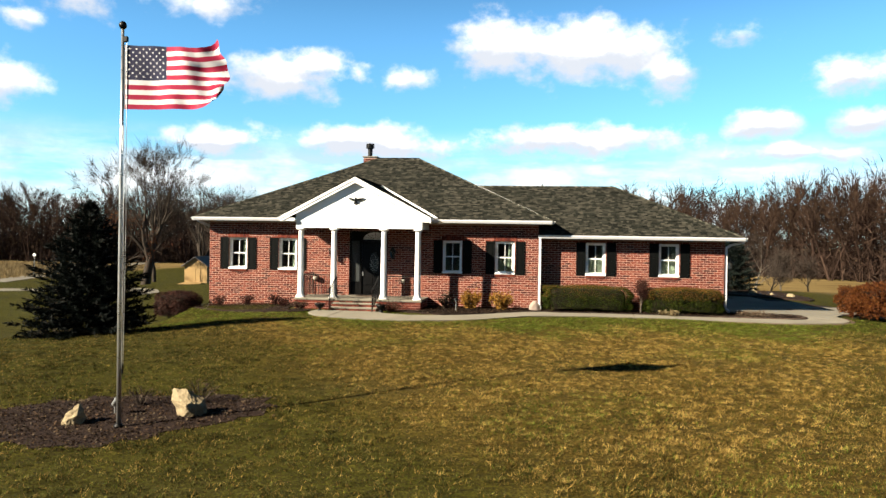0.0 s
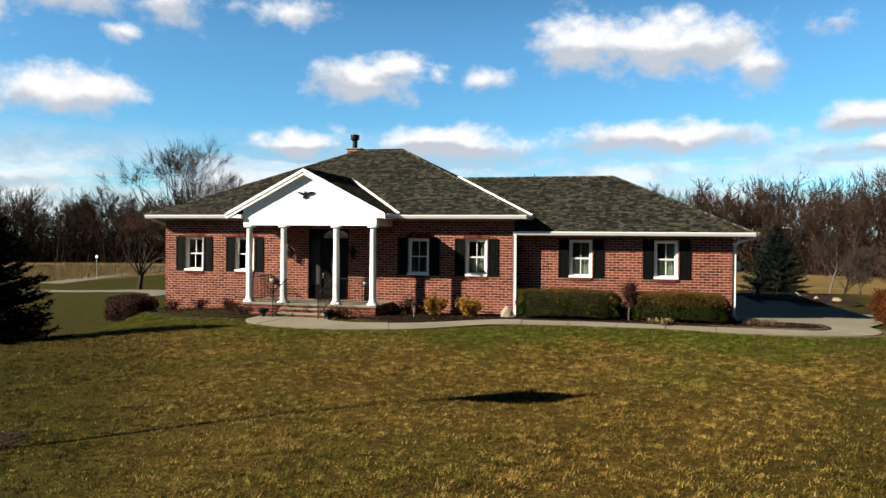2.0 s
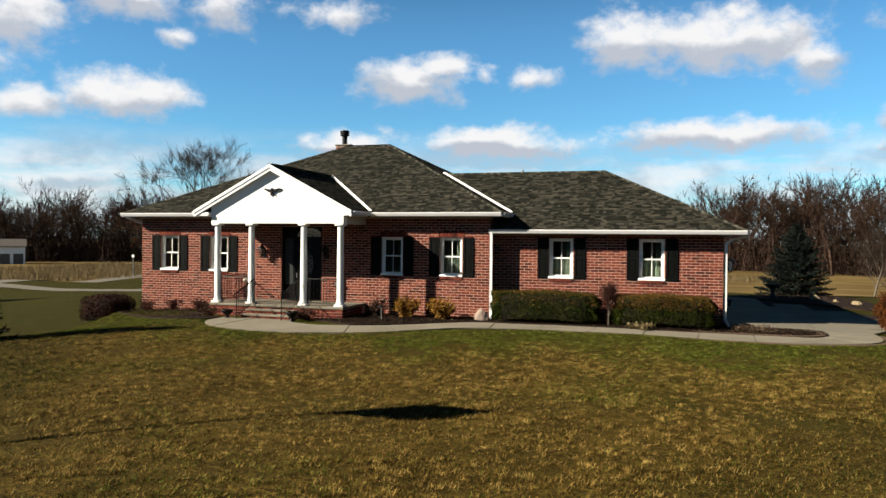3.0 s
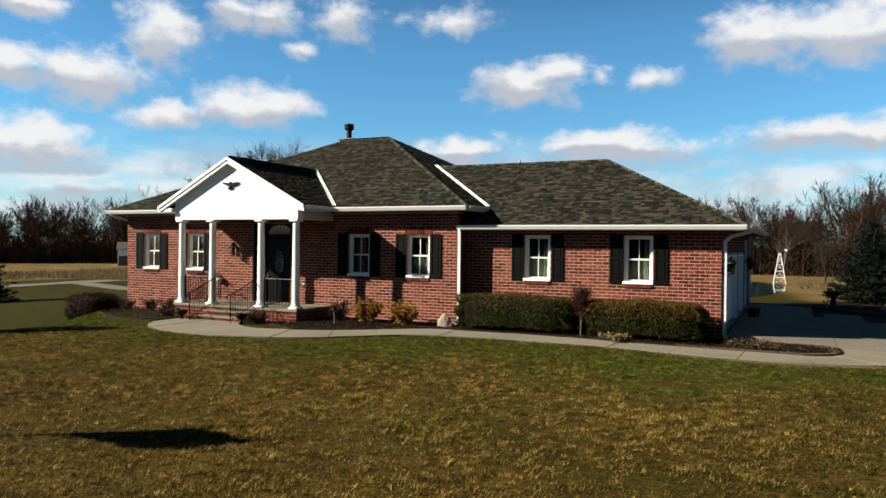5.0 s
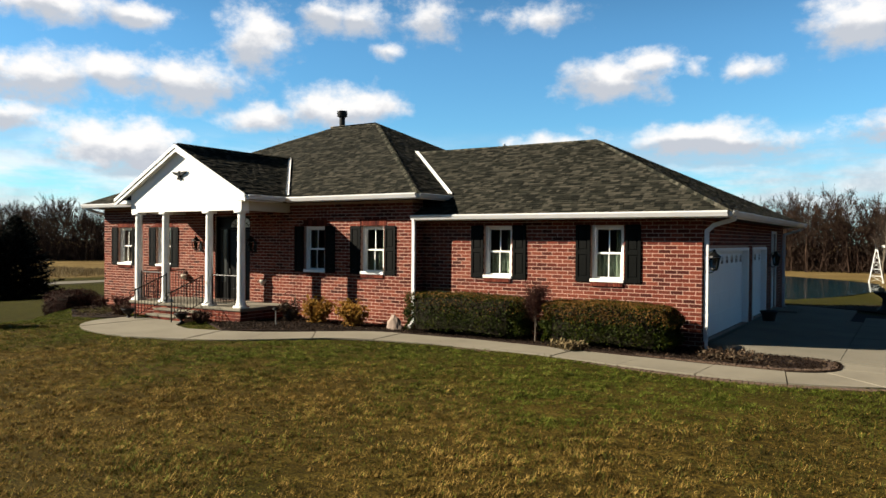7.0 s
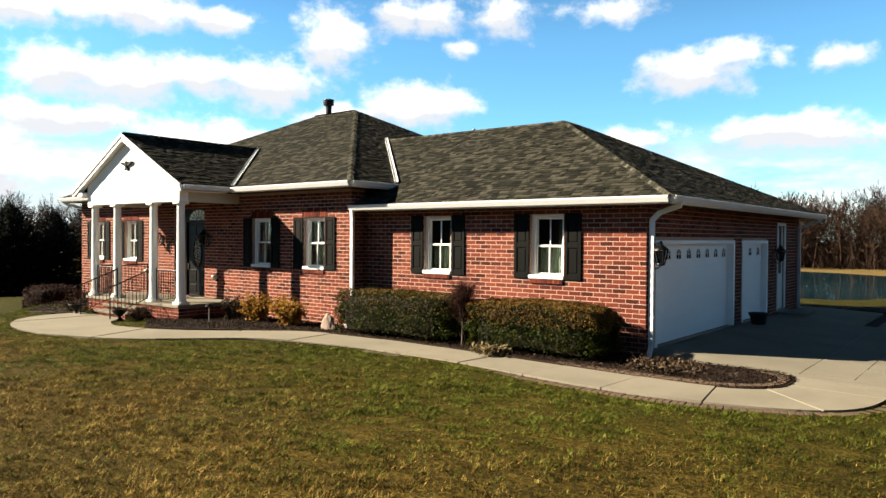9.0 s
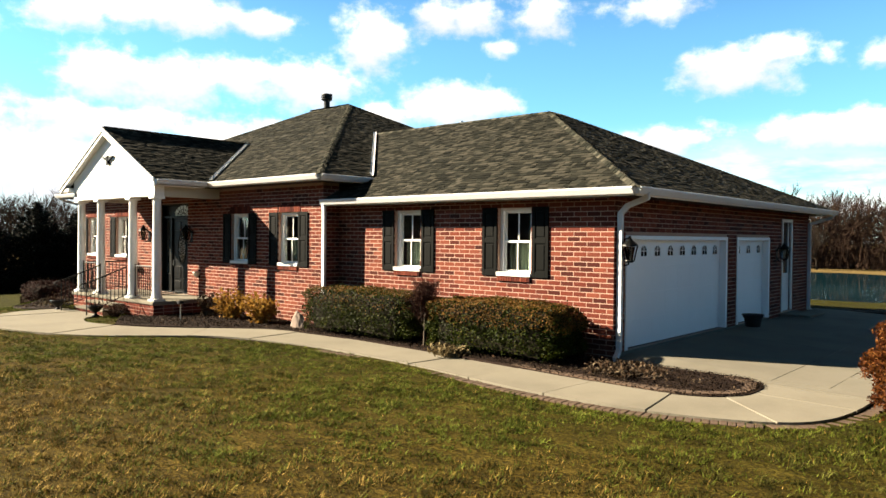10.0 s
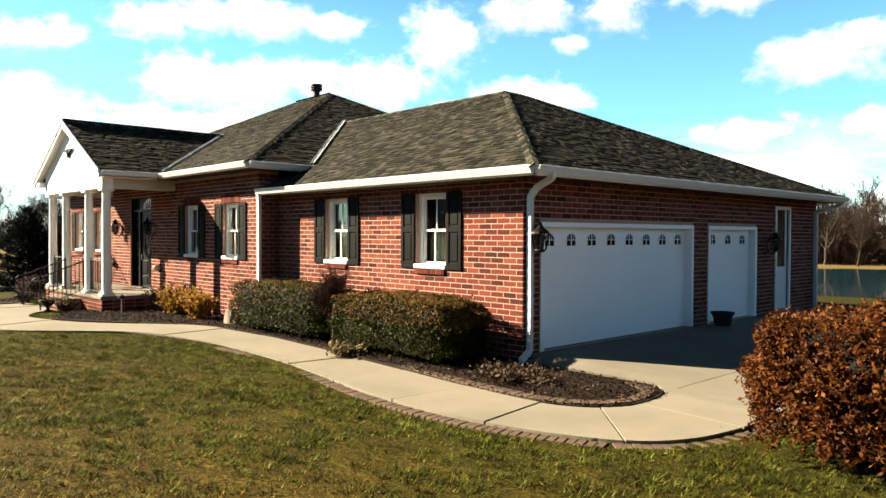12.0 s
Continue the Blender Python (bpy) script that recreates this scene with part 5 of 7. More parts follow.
for s in (-1, 1):
    w_ = [(s * 0.035, 0.02), (s * 0.04, -0.055), (s * 0.1, -0.05), (s * 0.15, -0.025), (s * 0.19, -0.03), (s * 0.24, 0.005), (s * 0.28, 0.005), (s * 0.34, 0.06), (s * 0.38, 0.075), (s * 0.28, 0.08), (s * 0.15, 0.06)]
    plate(w_ if s > 0 else w_[::-1])
    w_ = [(0.0, -0.085), (s * 0.012, -0.13), (s * 0.085, -0.185), (s * 0.095, -0.155), (s * 0.035, -0.07)]
    plate(w_[::-1] if s > 0 else w_)
plate([(-0.032, 0.04), (-0.038, -0.06), (0.0, -0.11), (0.038, -0.06), (0.032, 0.04), (0.02, 0.09), (-0.02, 0.1)], 0.045)
part("gable_ornament", orn, IRON, house, "black metal ornament with spread wings")

# ---- front door ----
door_y = YM + 0.17
RECT_HI = 2.7
front_door = part("front_door", Shape().soft_box(DOOR_L, YM + 0.02, DOOR_LO, DOOR_R, door_y + 0.1, DOOR_LO + 0.03, 0.006), DOOR_DARK, house, "black front door with oval leaded glass under an arched fanlight")
for x in (DOOR_L, DOOR_R - 0.06):
    part("jamb", Shape().soft_box(x, YM + 0.03, DOOR_LO + 0.03, x + 0.06, door_y + 0.1, DOOR_HI, 0.006), DOOR_DARK, front_door)
part("head", Shape().soft_box(DOOR_L + 0.06, YM + 0.032, DOOR_HI - 0.04, DOOR_R - 0.06, door_y + 0.1, DOOR_HI - 0.001, 0.006), DOOR_DARK, front_door)
part("transom", Shape().soft_box(DOOR_L + 0.06, door_y - 0.08, RECT_HI - 0.07, DOOR_R - 0.06, door_y + 0.1, RECT_HI, 0.006), DOOR_DARK, front_door)
part("mullion", Shape().soft_box(-6.82, door_y - 0.056, DOOR_LO + 0.03, -6.72, door_y + 0.1, RECT_HI - 0.07, 0.006), DOOR_DARK, front_door)
leaf = Shape().soft_box(-6.715, door_y, DOOR_LO + 0.03, -5.545, door_y + 0.045, RECT_HI - 0.075, 0.004)
for xa, xb in ((-6.630, -6.200), (-6.060, -5.630)):
    for za, zb in ((0.24, 0.52), (0.6, 1.02)):
        leaf.soft_box(xa, door_y - 0.02, za, xb, door_y + 0.01, zb, 0.016)
    leaf.soft_box(xa, door_y - 0.016, 2.2, xb, door_y + 0.01, 2.52, 0.014)
door_leaf = part("door_leaf", leaf, DOOR_DARK, front_door)
oval = Shape()
ring = [(-6.130 + 0.24 * math.cos(a), 1.62 + 0.5 * math.sin(a)) for a in [2 * math.pi * k / 36 for k in range(36)]]
oval.poly([(x, door_y - 0.006, z) for x, z in ring])
part("oval_pane", oval, FROSTED, front_door, "oval leaded glass")
rim_ = Shape()
for (xa, za), (xb, zb) in zip(ring, ring[1:] + ring[:1]):
    rim_.tube((xa, door_y - 0.008, za), (xb, door_y - 0.008, zb), 0.022, 0.022, 6, False)
part("oval_rim", rim_, DOOR_DARK, front_door)
came = Shape()
for k in range(5):
    r0 = 0.05 + 0.035 * k
    loop = [(-6.130 + r0 * math.cos(a), 1.62 + 2.0 * r0 * math.sin(a)) for a in [2 * math.pi * i / 20 for i in range(20)]]
    for (xa, za), (xb, zb) in list(zip(loop, loop[1:] + loop[:1]))[k % 2::2]:
        came.tube((xa, door_y - 0.009, za), (xb, door_y - 0.009, zb), 0.005, 0.005, 4, False)
part("lead_tracery", came, STEEL, front_door, "pale lead tracery")
part("sidelight", Shape().box(-7.220, door_y + 0.01, 0.75, -6.820, door_y + 0.02, RECT_HI - 0.07), FROSTED, front_door, "narrow leaded sidelight glass")
part("side_panel", Shape().soft_box(-7.220, door_y + 0.0, 0.15, -6.820, door_y + 0.03, 0.74, 0.008), DOOR_DARK, front_door)
# arched fanlight: half-round glass with spokes, dark corners over it
FAN_X, FAN_RX, FAN_RZ = -6.1, 0.57, 0.35
arc = [(FAN_X + FAN_RX * math.cos(math.pi * k / 24), RECT_HI + FAN_RZ * math.sin(math.pi * k / 24)) for k in range(25)]
part("fan_pane", Shape().poly([(x, door_y + 0.02, z) for x, z in arc]), FAN_SKY_GLASS, front_door, "half-round fanlight glass with a sky reflection put into its pale colour")
corners_ = Shape()
for (xa, za), (xb, zb) in zip(arc, arc[1:]):
    corners_.poly([(xa, door_y + 0.01, za), (xa, door_y + 0.01, DOOR_HI), (xb, door_y + 0.01, DOOR_HI), (xb, door_y + 0.01, zb)])
corners_.box(DOOR_L + 0.05, door_y + 0.012, RECT_HI, FAN_X - FAN_RX, door_y + 0.03, DOOR_HI - 0.04).box(FAN_X + FAN_RX, door_y + 0.012, RECT_HI, DOOR_R - 0.05, door_y + 0.03, DOOR_HI - 0.04)
part("fan_surround", corners_, DOOR_DARK, front_door)
spokes = Shape()
for k in range(1, 8):
    w_ = math.pi * k / 8
    spokes.tube((FAN_X + 0.14 * math.cos(w_), door_y + 0.012, RECT_HI + 0.07 * math.sin(w_)), (FAN_X + FAN_RX * math.cos(w_), door_y + 0.012, RECT_HI + FAN_RZ * math.sin(w_)), 0.009, 0.009, 4)
for (xa, za), (xb, zb) in zip(arc, arc[1:]):
    for q in (0.22, 0.62):
        spokes.tube((FAN_X + (xa - FAN_X) * q, door_y + 0.012, RECT_HI + (za - RECT_HI) * q), (FAN_X + (xb - FAN_X) * q, door_y + 0.012, RECT_HI + (zb - RECT_HI) * q), 0.008, 0.008, 4, False)
part("fan_tracery", spokes, DOOR_DARK, front_door)
part("door_handle", Shape().lathe([(0.012, -0.1), (0.018, -0.09), (0.018, 0.08), (0.012, 0.1)], sides=8).mesh("door_handle"), STEEL, front_door, at=Matrix.Translation((-6.660, door_y - 0.03, 1.12)))
part("doormat", Shape().soft_box(-6.810, YM - 0.75, PZ, -5.810, YM - 0.15, PZ + 0.02, 0.006), PAVER, house)


def lantern(x, y, z, way):
    """A black wall lantern: back plate, arm, cage with glass, and a cap; way is the wall's outward side."""
    m = Matrix.Translation((x, y, z)) @ Matrix.Rotation(math.atan2(way[1], way[0]) + math.pi / 2, 4, "Z") @ Matrix.Scale(1.3, 4)
    ob = thing("wall_lantern", x, y, z, "black iron wall lantern with clear glass", "lamp", "wall lanterns")
    ob.matrix_basis = m
    STANDS[ob.name] = m
    def p(name, sh, mat):
        part(name, sh, mat, ob, at=m)
    p("back_plate", Shape().soft_box(-0.05, -0.02, -0.14, 0.05, -0.009, 0.14, 0.004), IRON)
    p("arm", Shape().pipe([(0, -0.02, -0.06), (0, -0.08, -0.16), (0, -0.16, -0.14), (0, -0.18, -0.08)], 0.011, 6).pipe([(0, -0.02, 0.08), (0, -0.07, 0.22), (0, -0.15, 0.26), (0, -0.18, 0.22)], 0.009, 6), IRON)
    cage = Shape()
    for sx, sy in ((-1, -1), (1, -1), (1, 1), (-1, 1)):
        cage.tube((sx * 0.05, -0.18 + sy * 0.05, -0.08), (sx * 0.085, -0.18 + sy * 0.085, 0.14), 0.012, 0.012, 5)
    cage.lathe([(0.05, -0.11), (0.075, -0.085), (0.07, -0.07)], 0, -0.18, 12)
    p("cage", cage, IRON)
    p("glass", Shape().lathe([(0.055, -0.07), (0.09, 0.13)], 0, -0.18, 4), LAMP_GLASS)
    p("cap", Shape().lathe([(0.13, 0.135), (0.12, 0.16), (0.05, 0.22), (0.03, 0.25), (0.016, 0.29)], 0, -0.18, 12), IRON)
    return ob


lantern(-8.05, YM - 0.004, 2.02, (0, -1))
lantern(-5.2, YM - 0.004, 2.02, (0, -1))
lantern(X2 + 0.004, 32.9, 1.74, (1, 0))
lantern(X2 + 0.004, 42.6, 1.62, (1, 0))


def wall_planter(x, z):
    t = thing("wall_planter", x, YM - 0.02, z, "small pale round planter hung on the brick wall", "planter", "wall planters")
    part("bowl", Shape().lathe([(0.02, z - 0.12), (0.07, z - 0.09), (0.11, z - 0.02), (0.12, z + 0.05), (0.1, z + 0.05)], x, YM - 0.13, 16), CREAM, t, smooth=True)
    part("bracket", Shape().soft_box(x - 0.02, YM - 0.06, z - 0.16, x + 0.02, YM - 0.007, z + 0.1, 0.004), IRON, t)


wall_planter(-4.72, 0.85)
wall_planter(-8.85, 0.9)



# ---- garage doors ----
def garage_door(y0, y1, panes):
    z0, z1, xo, back = -0.18, 2.13, X2, X2 - 0.1
    fr = Shape()
    fr.soft_box(xo - 0.25, y0, z0, xo + 0.03, y0 + 0.11, z1, 0.005).soft_box(xo - 0.25, y1 - 0.11, z0, xo + 0.03, y1, z1, 0.005).soft_box(xo - 0.25, y0 + 0.11, z1 - 0.09, xo + 0.029, y1 - 0.11, z1 - 0.001, 0.005)
    ob = part("garage_door", fr, GARAGE_WHITE, house, "white sectional garage door with small arched windows" if panes > 4 else "white single garage door with small arched windows")
    a, b, n = y0 + 0.11, y1 - 0.11, 4
    h = (z1 - 0.09 - z0) / n
    for k in range(n):
        lo, hi = z0 + k * h + 0.001, z0 + (k + 1) * h - 0.001
        s = Shape()
        if k < 3:
            s.soft_box(back - 0.09, a, lo, back - 0.045, b, hi, 0.003)
            for q in range(panes):
                wq = (b - a) / panes
                s.soft_box(back - 0.05, a + q * wq + 0.1, lo + 0.1, back - 0.0435, a + (q + 1) * wq - 0.1, hi - 0.1, 0.0012)
        else:
            s.soft_box(back - 0.09, a, lo, back - 0.045, b, hi, 0.003)
        section = part("section", s, GARAGE_WHITE, ob)
        if k == 3:
            for q in range(panes):
                wq = (b - a) / panes
                c, half, zl, zm = a + (q + 0.5) * wq, 0.15, lo + 0.2, lo + 0.33
                arch = [(c - half, zl), (c + half, zl), (c + half, zm)] + [(c + half * math.cos(t), zm + 0.115 * math.sin(t)) for t in [math.pi * i / 10 for i in range(1, 10)]] + [(c - half, zm)]
                pane = Shape().poly([(back - 0.041, y, z) for y, z in arch])
                part("pane", pane, DARK_GLASS, section)
                bars = Shape()
                for (ya, za), (yb, zb) in zip(arch, arch[1:] + arch[:1]):
                    bars.tube((back - 0.04, ya, za), (back - 0.04, yb, zb), 0.013, 0.013, 4, False)
                bars.box(back - 0.041, c - 0.008, zl, back - 0.032, c + 0.008, zm + 0.105).box(back - 0.041, c - half, zl + 0.11, back - 0.033, c + half, zl + 0.124)
                bars.tube((back - 0.04, c - 0.07, zl + 0.12), (back - 0.04, c - 0.07, zm + 0.085), 0.005, 0.005, 4).tube((back - 0.04, c + 0.07, zl + 0.12), (back - 0.04, c + 0.07, zm + 0.085), 0.005, 0.005, 4)
                part("pane_tracery", bars, GARAGE_WHITE, section)
    part("seal", Shape().box(back - 0.09, a, z0 - 0.02, back - 0.04, b, z0 + 0.004), RUBBER, ob)


garage_door(*GARAGE_DOORS[0], 8)
garage_door(*GARAGE_DOORS[1], 3)
part("door_threshold", Shape().box(X2 - 0.25, 33.0, -0.5, X2 + 0.01, 42.05, -0.192), CONCRETE, house)

# side door with a storm glass
y0, y1, z0, z1 = 43.12, 44.12, -0.1, 2.7
sd = Shape()
sd.soft_box(X2 - 0.02, y0, z0, X2 + 0.03, y0 + 0.09, z1, 0.005).soft_box(X2 - 0.02, y1 - 0.09, z0, X2 + 0.03, y1, z1, 0.005).soft_box(X2 - 0.02, y0 + 0.09, z1 - 0.09, X2 + 0.029, y1 - 0.09, z1 - 0.001, 0.005)
side_door = part("side_door", sd, WHITE, house, "white side door with an upper storm glass")
part("door_leaf", Shape().soft_box(X2 - 0.1, y0 + 0.09, z0, X2 - 0.05, y1 - 0.09, 1.05, 0.006).soft_box(X2 - 0.1, y0 + 0.09, 1.05, X2 - 0.05, y0 + 0.19, z1 - 0.09, 0.006).soft_box(X2 - 0.1, y1 - 0.19, 1.05, X2 - 0.05, y1 - 0.09, z1 - 0.09, 0.006), WHITE, side_door)
part("pane", Shape().box(X2 - 0.08, y0 + 0.19, 1.05, X2 - 0.07, y1 - 0.19, z1 - 0.1), DARK_GLASS, side_door)
part("door_step", Shape().soft_box(X2 + 0.012, 42.9, -0.36, X2 + 0.9, 44.4, -0.14, 0.01), CONCRETE, house)

# chimney and flue
ch = thing("chimney", -8.15, 40.2, 6.5, "short red brick chimney with a black metal flue cap", "chimney")
part("stack", Shape().box(-8.46, 39.76, 6.2, -7.71, 40.66, 7.38), MORTAR, ch)
mass = Shape()
z, row = 6.3, 0
while z < 7.3:
    s = -8.46 - (0.15 if row % 2 else 0)
    while s < -7.71:
        lo, hi = max(s, -8.46), min(s + LENGTH - JOINT, -7.71)
        if hi - lo > 0.03:
            mass.box(lo, 39.75, z, hi, 39.78, z + COURSE - JOINT).box(lo, 40.64, z, hi, 40.67, z + COURSE - JOINT)
        s += LENGTH
    s = 39.76 - (0.15 if row % 2 else 0)
    while s < 40.66:
        lo, hi = max(s, 39.76), min(s + LENGTH - JOINT, 40.66)
        if hi - lo > 0.03:
            mass.box(-7.73, lo, z, -7.7, hi, z + COURSE - JOINT).box(-8.47, lo, z, -8.44, hi, z + COURSE - JOINT)
        s += LENGTH
    z += COURSE
    row += 1
part("brickwork", mass, BRICK_MASS, ch, kind="stuff")
part("crown", Shape().soft_box(-8.51, 39.7, 7.38, -7.66, 40.72, 7.45, 0.015), CONCRETE, ch)
part("flue", Shape().lathe([(0.13, 7.25), (0.13, 7.9), (0.16, 7.9), (0.16, 7.94)], -8.17, 40.15, 16), METAL_CAP, ch)
part("flue_cap", Shape().lathe([(0.2, 7.93), (0.24, 7.96), (0.24, 8.0), (0.19, 8.01), (0.19, 8.04), (0.24, 8.05), (0.24, 8.1), (0.2, 8.11), (0.2, 8.14), (0.24, 8.15), (0.23, 8.19), (0.05, 8.22)], -8.17, 40.15, 18), METAL_CAP, ch)
vent = thing("roof_vent", 1.6, 38.0, 5.6, "small grey plumbing vent pipe on the roof", "vent pipe")
part("pipe", Shape().lathe([(0.05, 5.3), (0.05, 5.75), (0.04, 5.75)], 1.6, 37.6, 12), STEEL, vent)


# ---- porch rails ----
def baluster_run(owner, a, b, height=1.0):
    a, b = Vector(a), Vector(b)
    up = Vector((0, 0, 1))
    part("top_rail", Shape().tube(a + up * height, b + up * height, 0.02, 0.02, 8), IRON, owner)
    part("bottom_rail", Shape().tube(a + up * 0.1, b + up * 0.1, 0.013, 0.013, 6), IRON, owner)
    n = max(2, int((b - a).length / 0.12))
    me = None
    for k in range(1, n):
        p = a + (b - a) * (k / n)
        if me is None:
            me = Shape().tube((0, 0, 0.1), (0, 0, height), 0.011, 0.011, 5).mesh("baluster")
            me.materials.append(IRON)
        part("baluster", me, IRON, owner, at=Matrix.Translation(p))
    for p in (a, b):
        part("post", Shape().tube(p, p + up * (height + 0.05), 0.02, 0.02, 8), IRON, owner)


for xa, xb in ((COLS[0] + 0.16, COLS[1] - 0.16), (COLS[2] + 0.16, COLS[3] - 0.16)):
    r = thing("porch_railing", (xa + xb) / 2, COL_Y, PZ, "black wrought iron porch railing between white columns", "railing", "porch railings")
    baluster_run(r, (xa, COL_Y, PZ), (xb, COL_Y, PZ))
r = thing("porch_railing", COLS[0], 31.1, PZ, "black wrought iron porch railing along the side", "railing", "porch railings")
baluster_run(r, (COLS[0], COL_Y + 0.2, PZ), (COLS[0], YM - 0.05, PZ))
for x in (-7.3, -5.46):
    r = thing("stair_railing", x, 29.4, -0.3, "black wrought iron stair railing down to the walk", "railing", "stair railings")
    a, b = Vector((x, COL_Y - 0.1, PZ)), Vector((x, 28.95, -0.34))
    baluster_run(r, a, b, 0.95)
    part("scroll", Shape().pipe([(x, 28.95, 0.61), (x, 28.82, 0.6), (x, 28.74, 0.53), (x, 28.78, 0.46), (x, 28.84, 0.49)], 0.016, 6), IRON, r)

# ---- trees and shrubs ----
def bare_tree(seed, height, stems=1, spread=0.55, levels=4, twigs=7, thin=1.0, low=0.25):
    """A leafless tree as arrays: tapered limbs, then flat twigs. Returns the limbs and the twigs."""
    rng = np.random.default_rng(seed)
    segs, tips = [], []

    def grow(p, d, length, r, level):
        n = 4 if level == 0 else 3
        for k in range(n):
            d = d + rng.normal(0, 0.10 + 0.05 * level, 3)
            d[2] += 0.05 * level
            d /= np.linalg.norm(d)
            q = p + d * length / n
            r2 = r * (0.86 if level == 0 else 0.8)
            segs.append((p, q, r, r2))
            if level < levels and (k > 0 or level > 0) and (level > 0 or k / n >= low):
                for _ in range(2 if level < 2 else 1 + int(rng.random() < 0.6)):
                    side = rng.normal(0, 1, 3)
                    side -= d * side.dot(d)
                    side /= np.linalg.norm(side)
                    e = d * (1 - spread * 0.55) + side * spread
                    e[2] += 0.12
                    grow(q, e / np.linalg.norm(e), length * rng.uniform(0.5, 0.72), r2 * rng.uniform(0.45, 0.62), level + 1)
            p, r = q, r2
        tips.append((p, d, length))
        if level < levels:
            grow(p, d, length * 0.55, r * 0.9, level + 1)

    for s in range(stems):
        lean = rng.normal(0, 0.1 + 0.12 * (stems > 1), 3)
        lean[2] = 1.0
        grow(np.array([rng.normal(0, 0.12) * (stems > 1), rng.normal(0, 0.12) * (stems > 1), -0.3]), lean / np.linalg.norm(lean), height * 0.52, height * 0.021 * thin / stems ** 0.4, 0)
    a, b = np.array([s[0] for s in segs]), np.array([s[1] for s in segs])
    ra, rb = np.array([s[2] for s in segs]), np.array([s[3] for s in segs])
    pa, da, la = np.array([t[0] for t in tips]), np.array([t[1] for t in tips]), np.array([t[2] for t in tips])
    rep = np.repeat(np.arange(len(pa)), twigs)
    off = da[rep] + rng.normal(0, 0.5, (len(rep), 3))
    off[:, 2] += 0.25
    off /= np.linalg.norm(off, axis=1, keepdims=True)
    start = pa[rep] - da[rep] * (la[rep] * rng.uniform(0, 0.8, len(rep)))[:, None]
    end = start + off * (np.clip(la[rep], 0.35, 1.6) * rng.uniform(0.5, 1.1, len(rep)))[:, None]
    top = max(b[:, 2].max(), end[:, 2].max())
    k = height / top
    return (a * k, b * k, ra * k, rb * k), (start * k, end * k)


def tree_arrays(seed, height, sides=4, twig=0.02, **more):
    (a, b, ra, rb), (s, e) = bare_tree(seed, height, **more)
    thick = ra > 0.022 * height / 10
    rng = np.random.default_rng(seed + 1)
    limbs = prisms(a[thick], b[thick], ra[thick], rb[thick], sides)
    fine = ribbons(a[~thick], b[~thick], ra[~thick] * 2, rb[~thick] * 2, rng)
    ends = ribbons(s, e, twig, twig * 0.35, rng)
    return limbs, joined([fine, ends])


def bare_tree_thing(name, x, y, seed, height, label, bark=BARK, twig_mat=GREY_TWIG, group="", **more):
    limbs, fine = tree_arrays(seed, height, sides=7, **more)
    z = land_at(x, y)
    t = thing(name, x, y, z, label, "tree", group)
    m = Matrix.Translation((x, y, z))
    part("trunk", array_mesh("trunk", *limbs, bark), bark, t, at=m)
    part("crown", array_mesh("crown", *fine, twig_mat), twig_mat, t, at=m)
    return t


def spruce_mesh(seed, height, width, mat, whorls=26):
    """A spruce: tiers of drooping branches, each set with many small needle sprays."""
    rng = np.random.default_rng(seed)
    a_, n_, limbs = [], [], []
    for k in range(whorls):
        f = k / (whorls - 1)
        z = height * (0.03 + 0.95 * f)
        reach = width / 2 * (1 - f) ** 0.82 + 0.06
        count = int(9 + 7 * (1 - f))
        for j in range(count):
            w_ = 2 * math.pi * (j + rng.random() * 0.8) / count + k * 0.7
            r = reach * rng.uniform(0.72, 1.12)
            tilt = -0.28 + 0.75 * f + rng.normal(0, 0.07)
            m = max(3, int(r / 0.10))
            s = np.linspace(0.12, 1.0, m)
            px, py = math.cos(w_) * r * s, math.sin(w_) * r * s
            pz = z + r * s * tilt + 0.22 * r * s ** 2.2
            pts = np.stack([px, py, pz], 1)
            limbs.append((pts[0], pts[-1]))
            for p, q in zip(pts[:-1], pts[1:]):
                along_ = (q - p)
                for _ in range(7):
                    side = rng.normal(0, 1, 3)
                    side[2] *= 0.6
                    c = p + along_ * rng.random() + side * 0.02
                    d = along_ / np.linalg.norm(along_) + side * 0.75
                    a_.append(c)
                    n_.append(c + d / np.linalg.norm(d) * rng.uniform(0.09, 0.2) * (0.7 + 0.3 * height / 4))
    a_, n_ = np.array(a_), np.array(n_)
    needles = ribbons(a_, n_, 0.05, 0.012, rng)
    la, lb = np.array([l[0] for l in limbs]), np.array([l[1] for l in limbs])
    wood = joined([prisms(np.array([[0, 0, -0.1]]), np.array([[0, 0, height * 0.97]]), np.array([height * 0.022]), np.array([0.012]), 8), prisms(la, lb, np.full(len(la), 0.014), np.full(len(la), 0.005), 3)])
    return array_mesh("crown", *needles, mat), array_mesh("trunk", *wood, BARK)


def spruce(x, y, meshes, label, scale=1.0, turn=0.0, mat=NEEDLE, group="evergreens"):
    z = land_at(x, y) - 0.05
    t = thing("spruce_tree", x, y, z, label, "tree", group)
    m = Matrix.Translation((x, y, z)) @ Matrix.Rotation(turn, 4, "Z") @ Matrix.Scale(scale, 4)
    part("trunk", meshes[1], BARK, t, at=m)
    part("crown", meshes[0], mat, t, at=m)


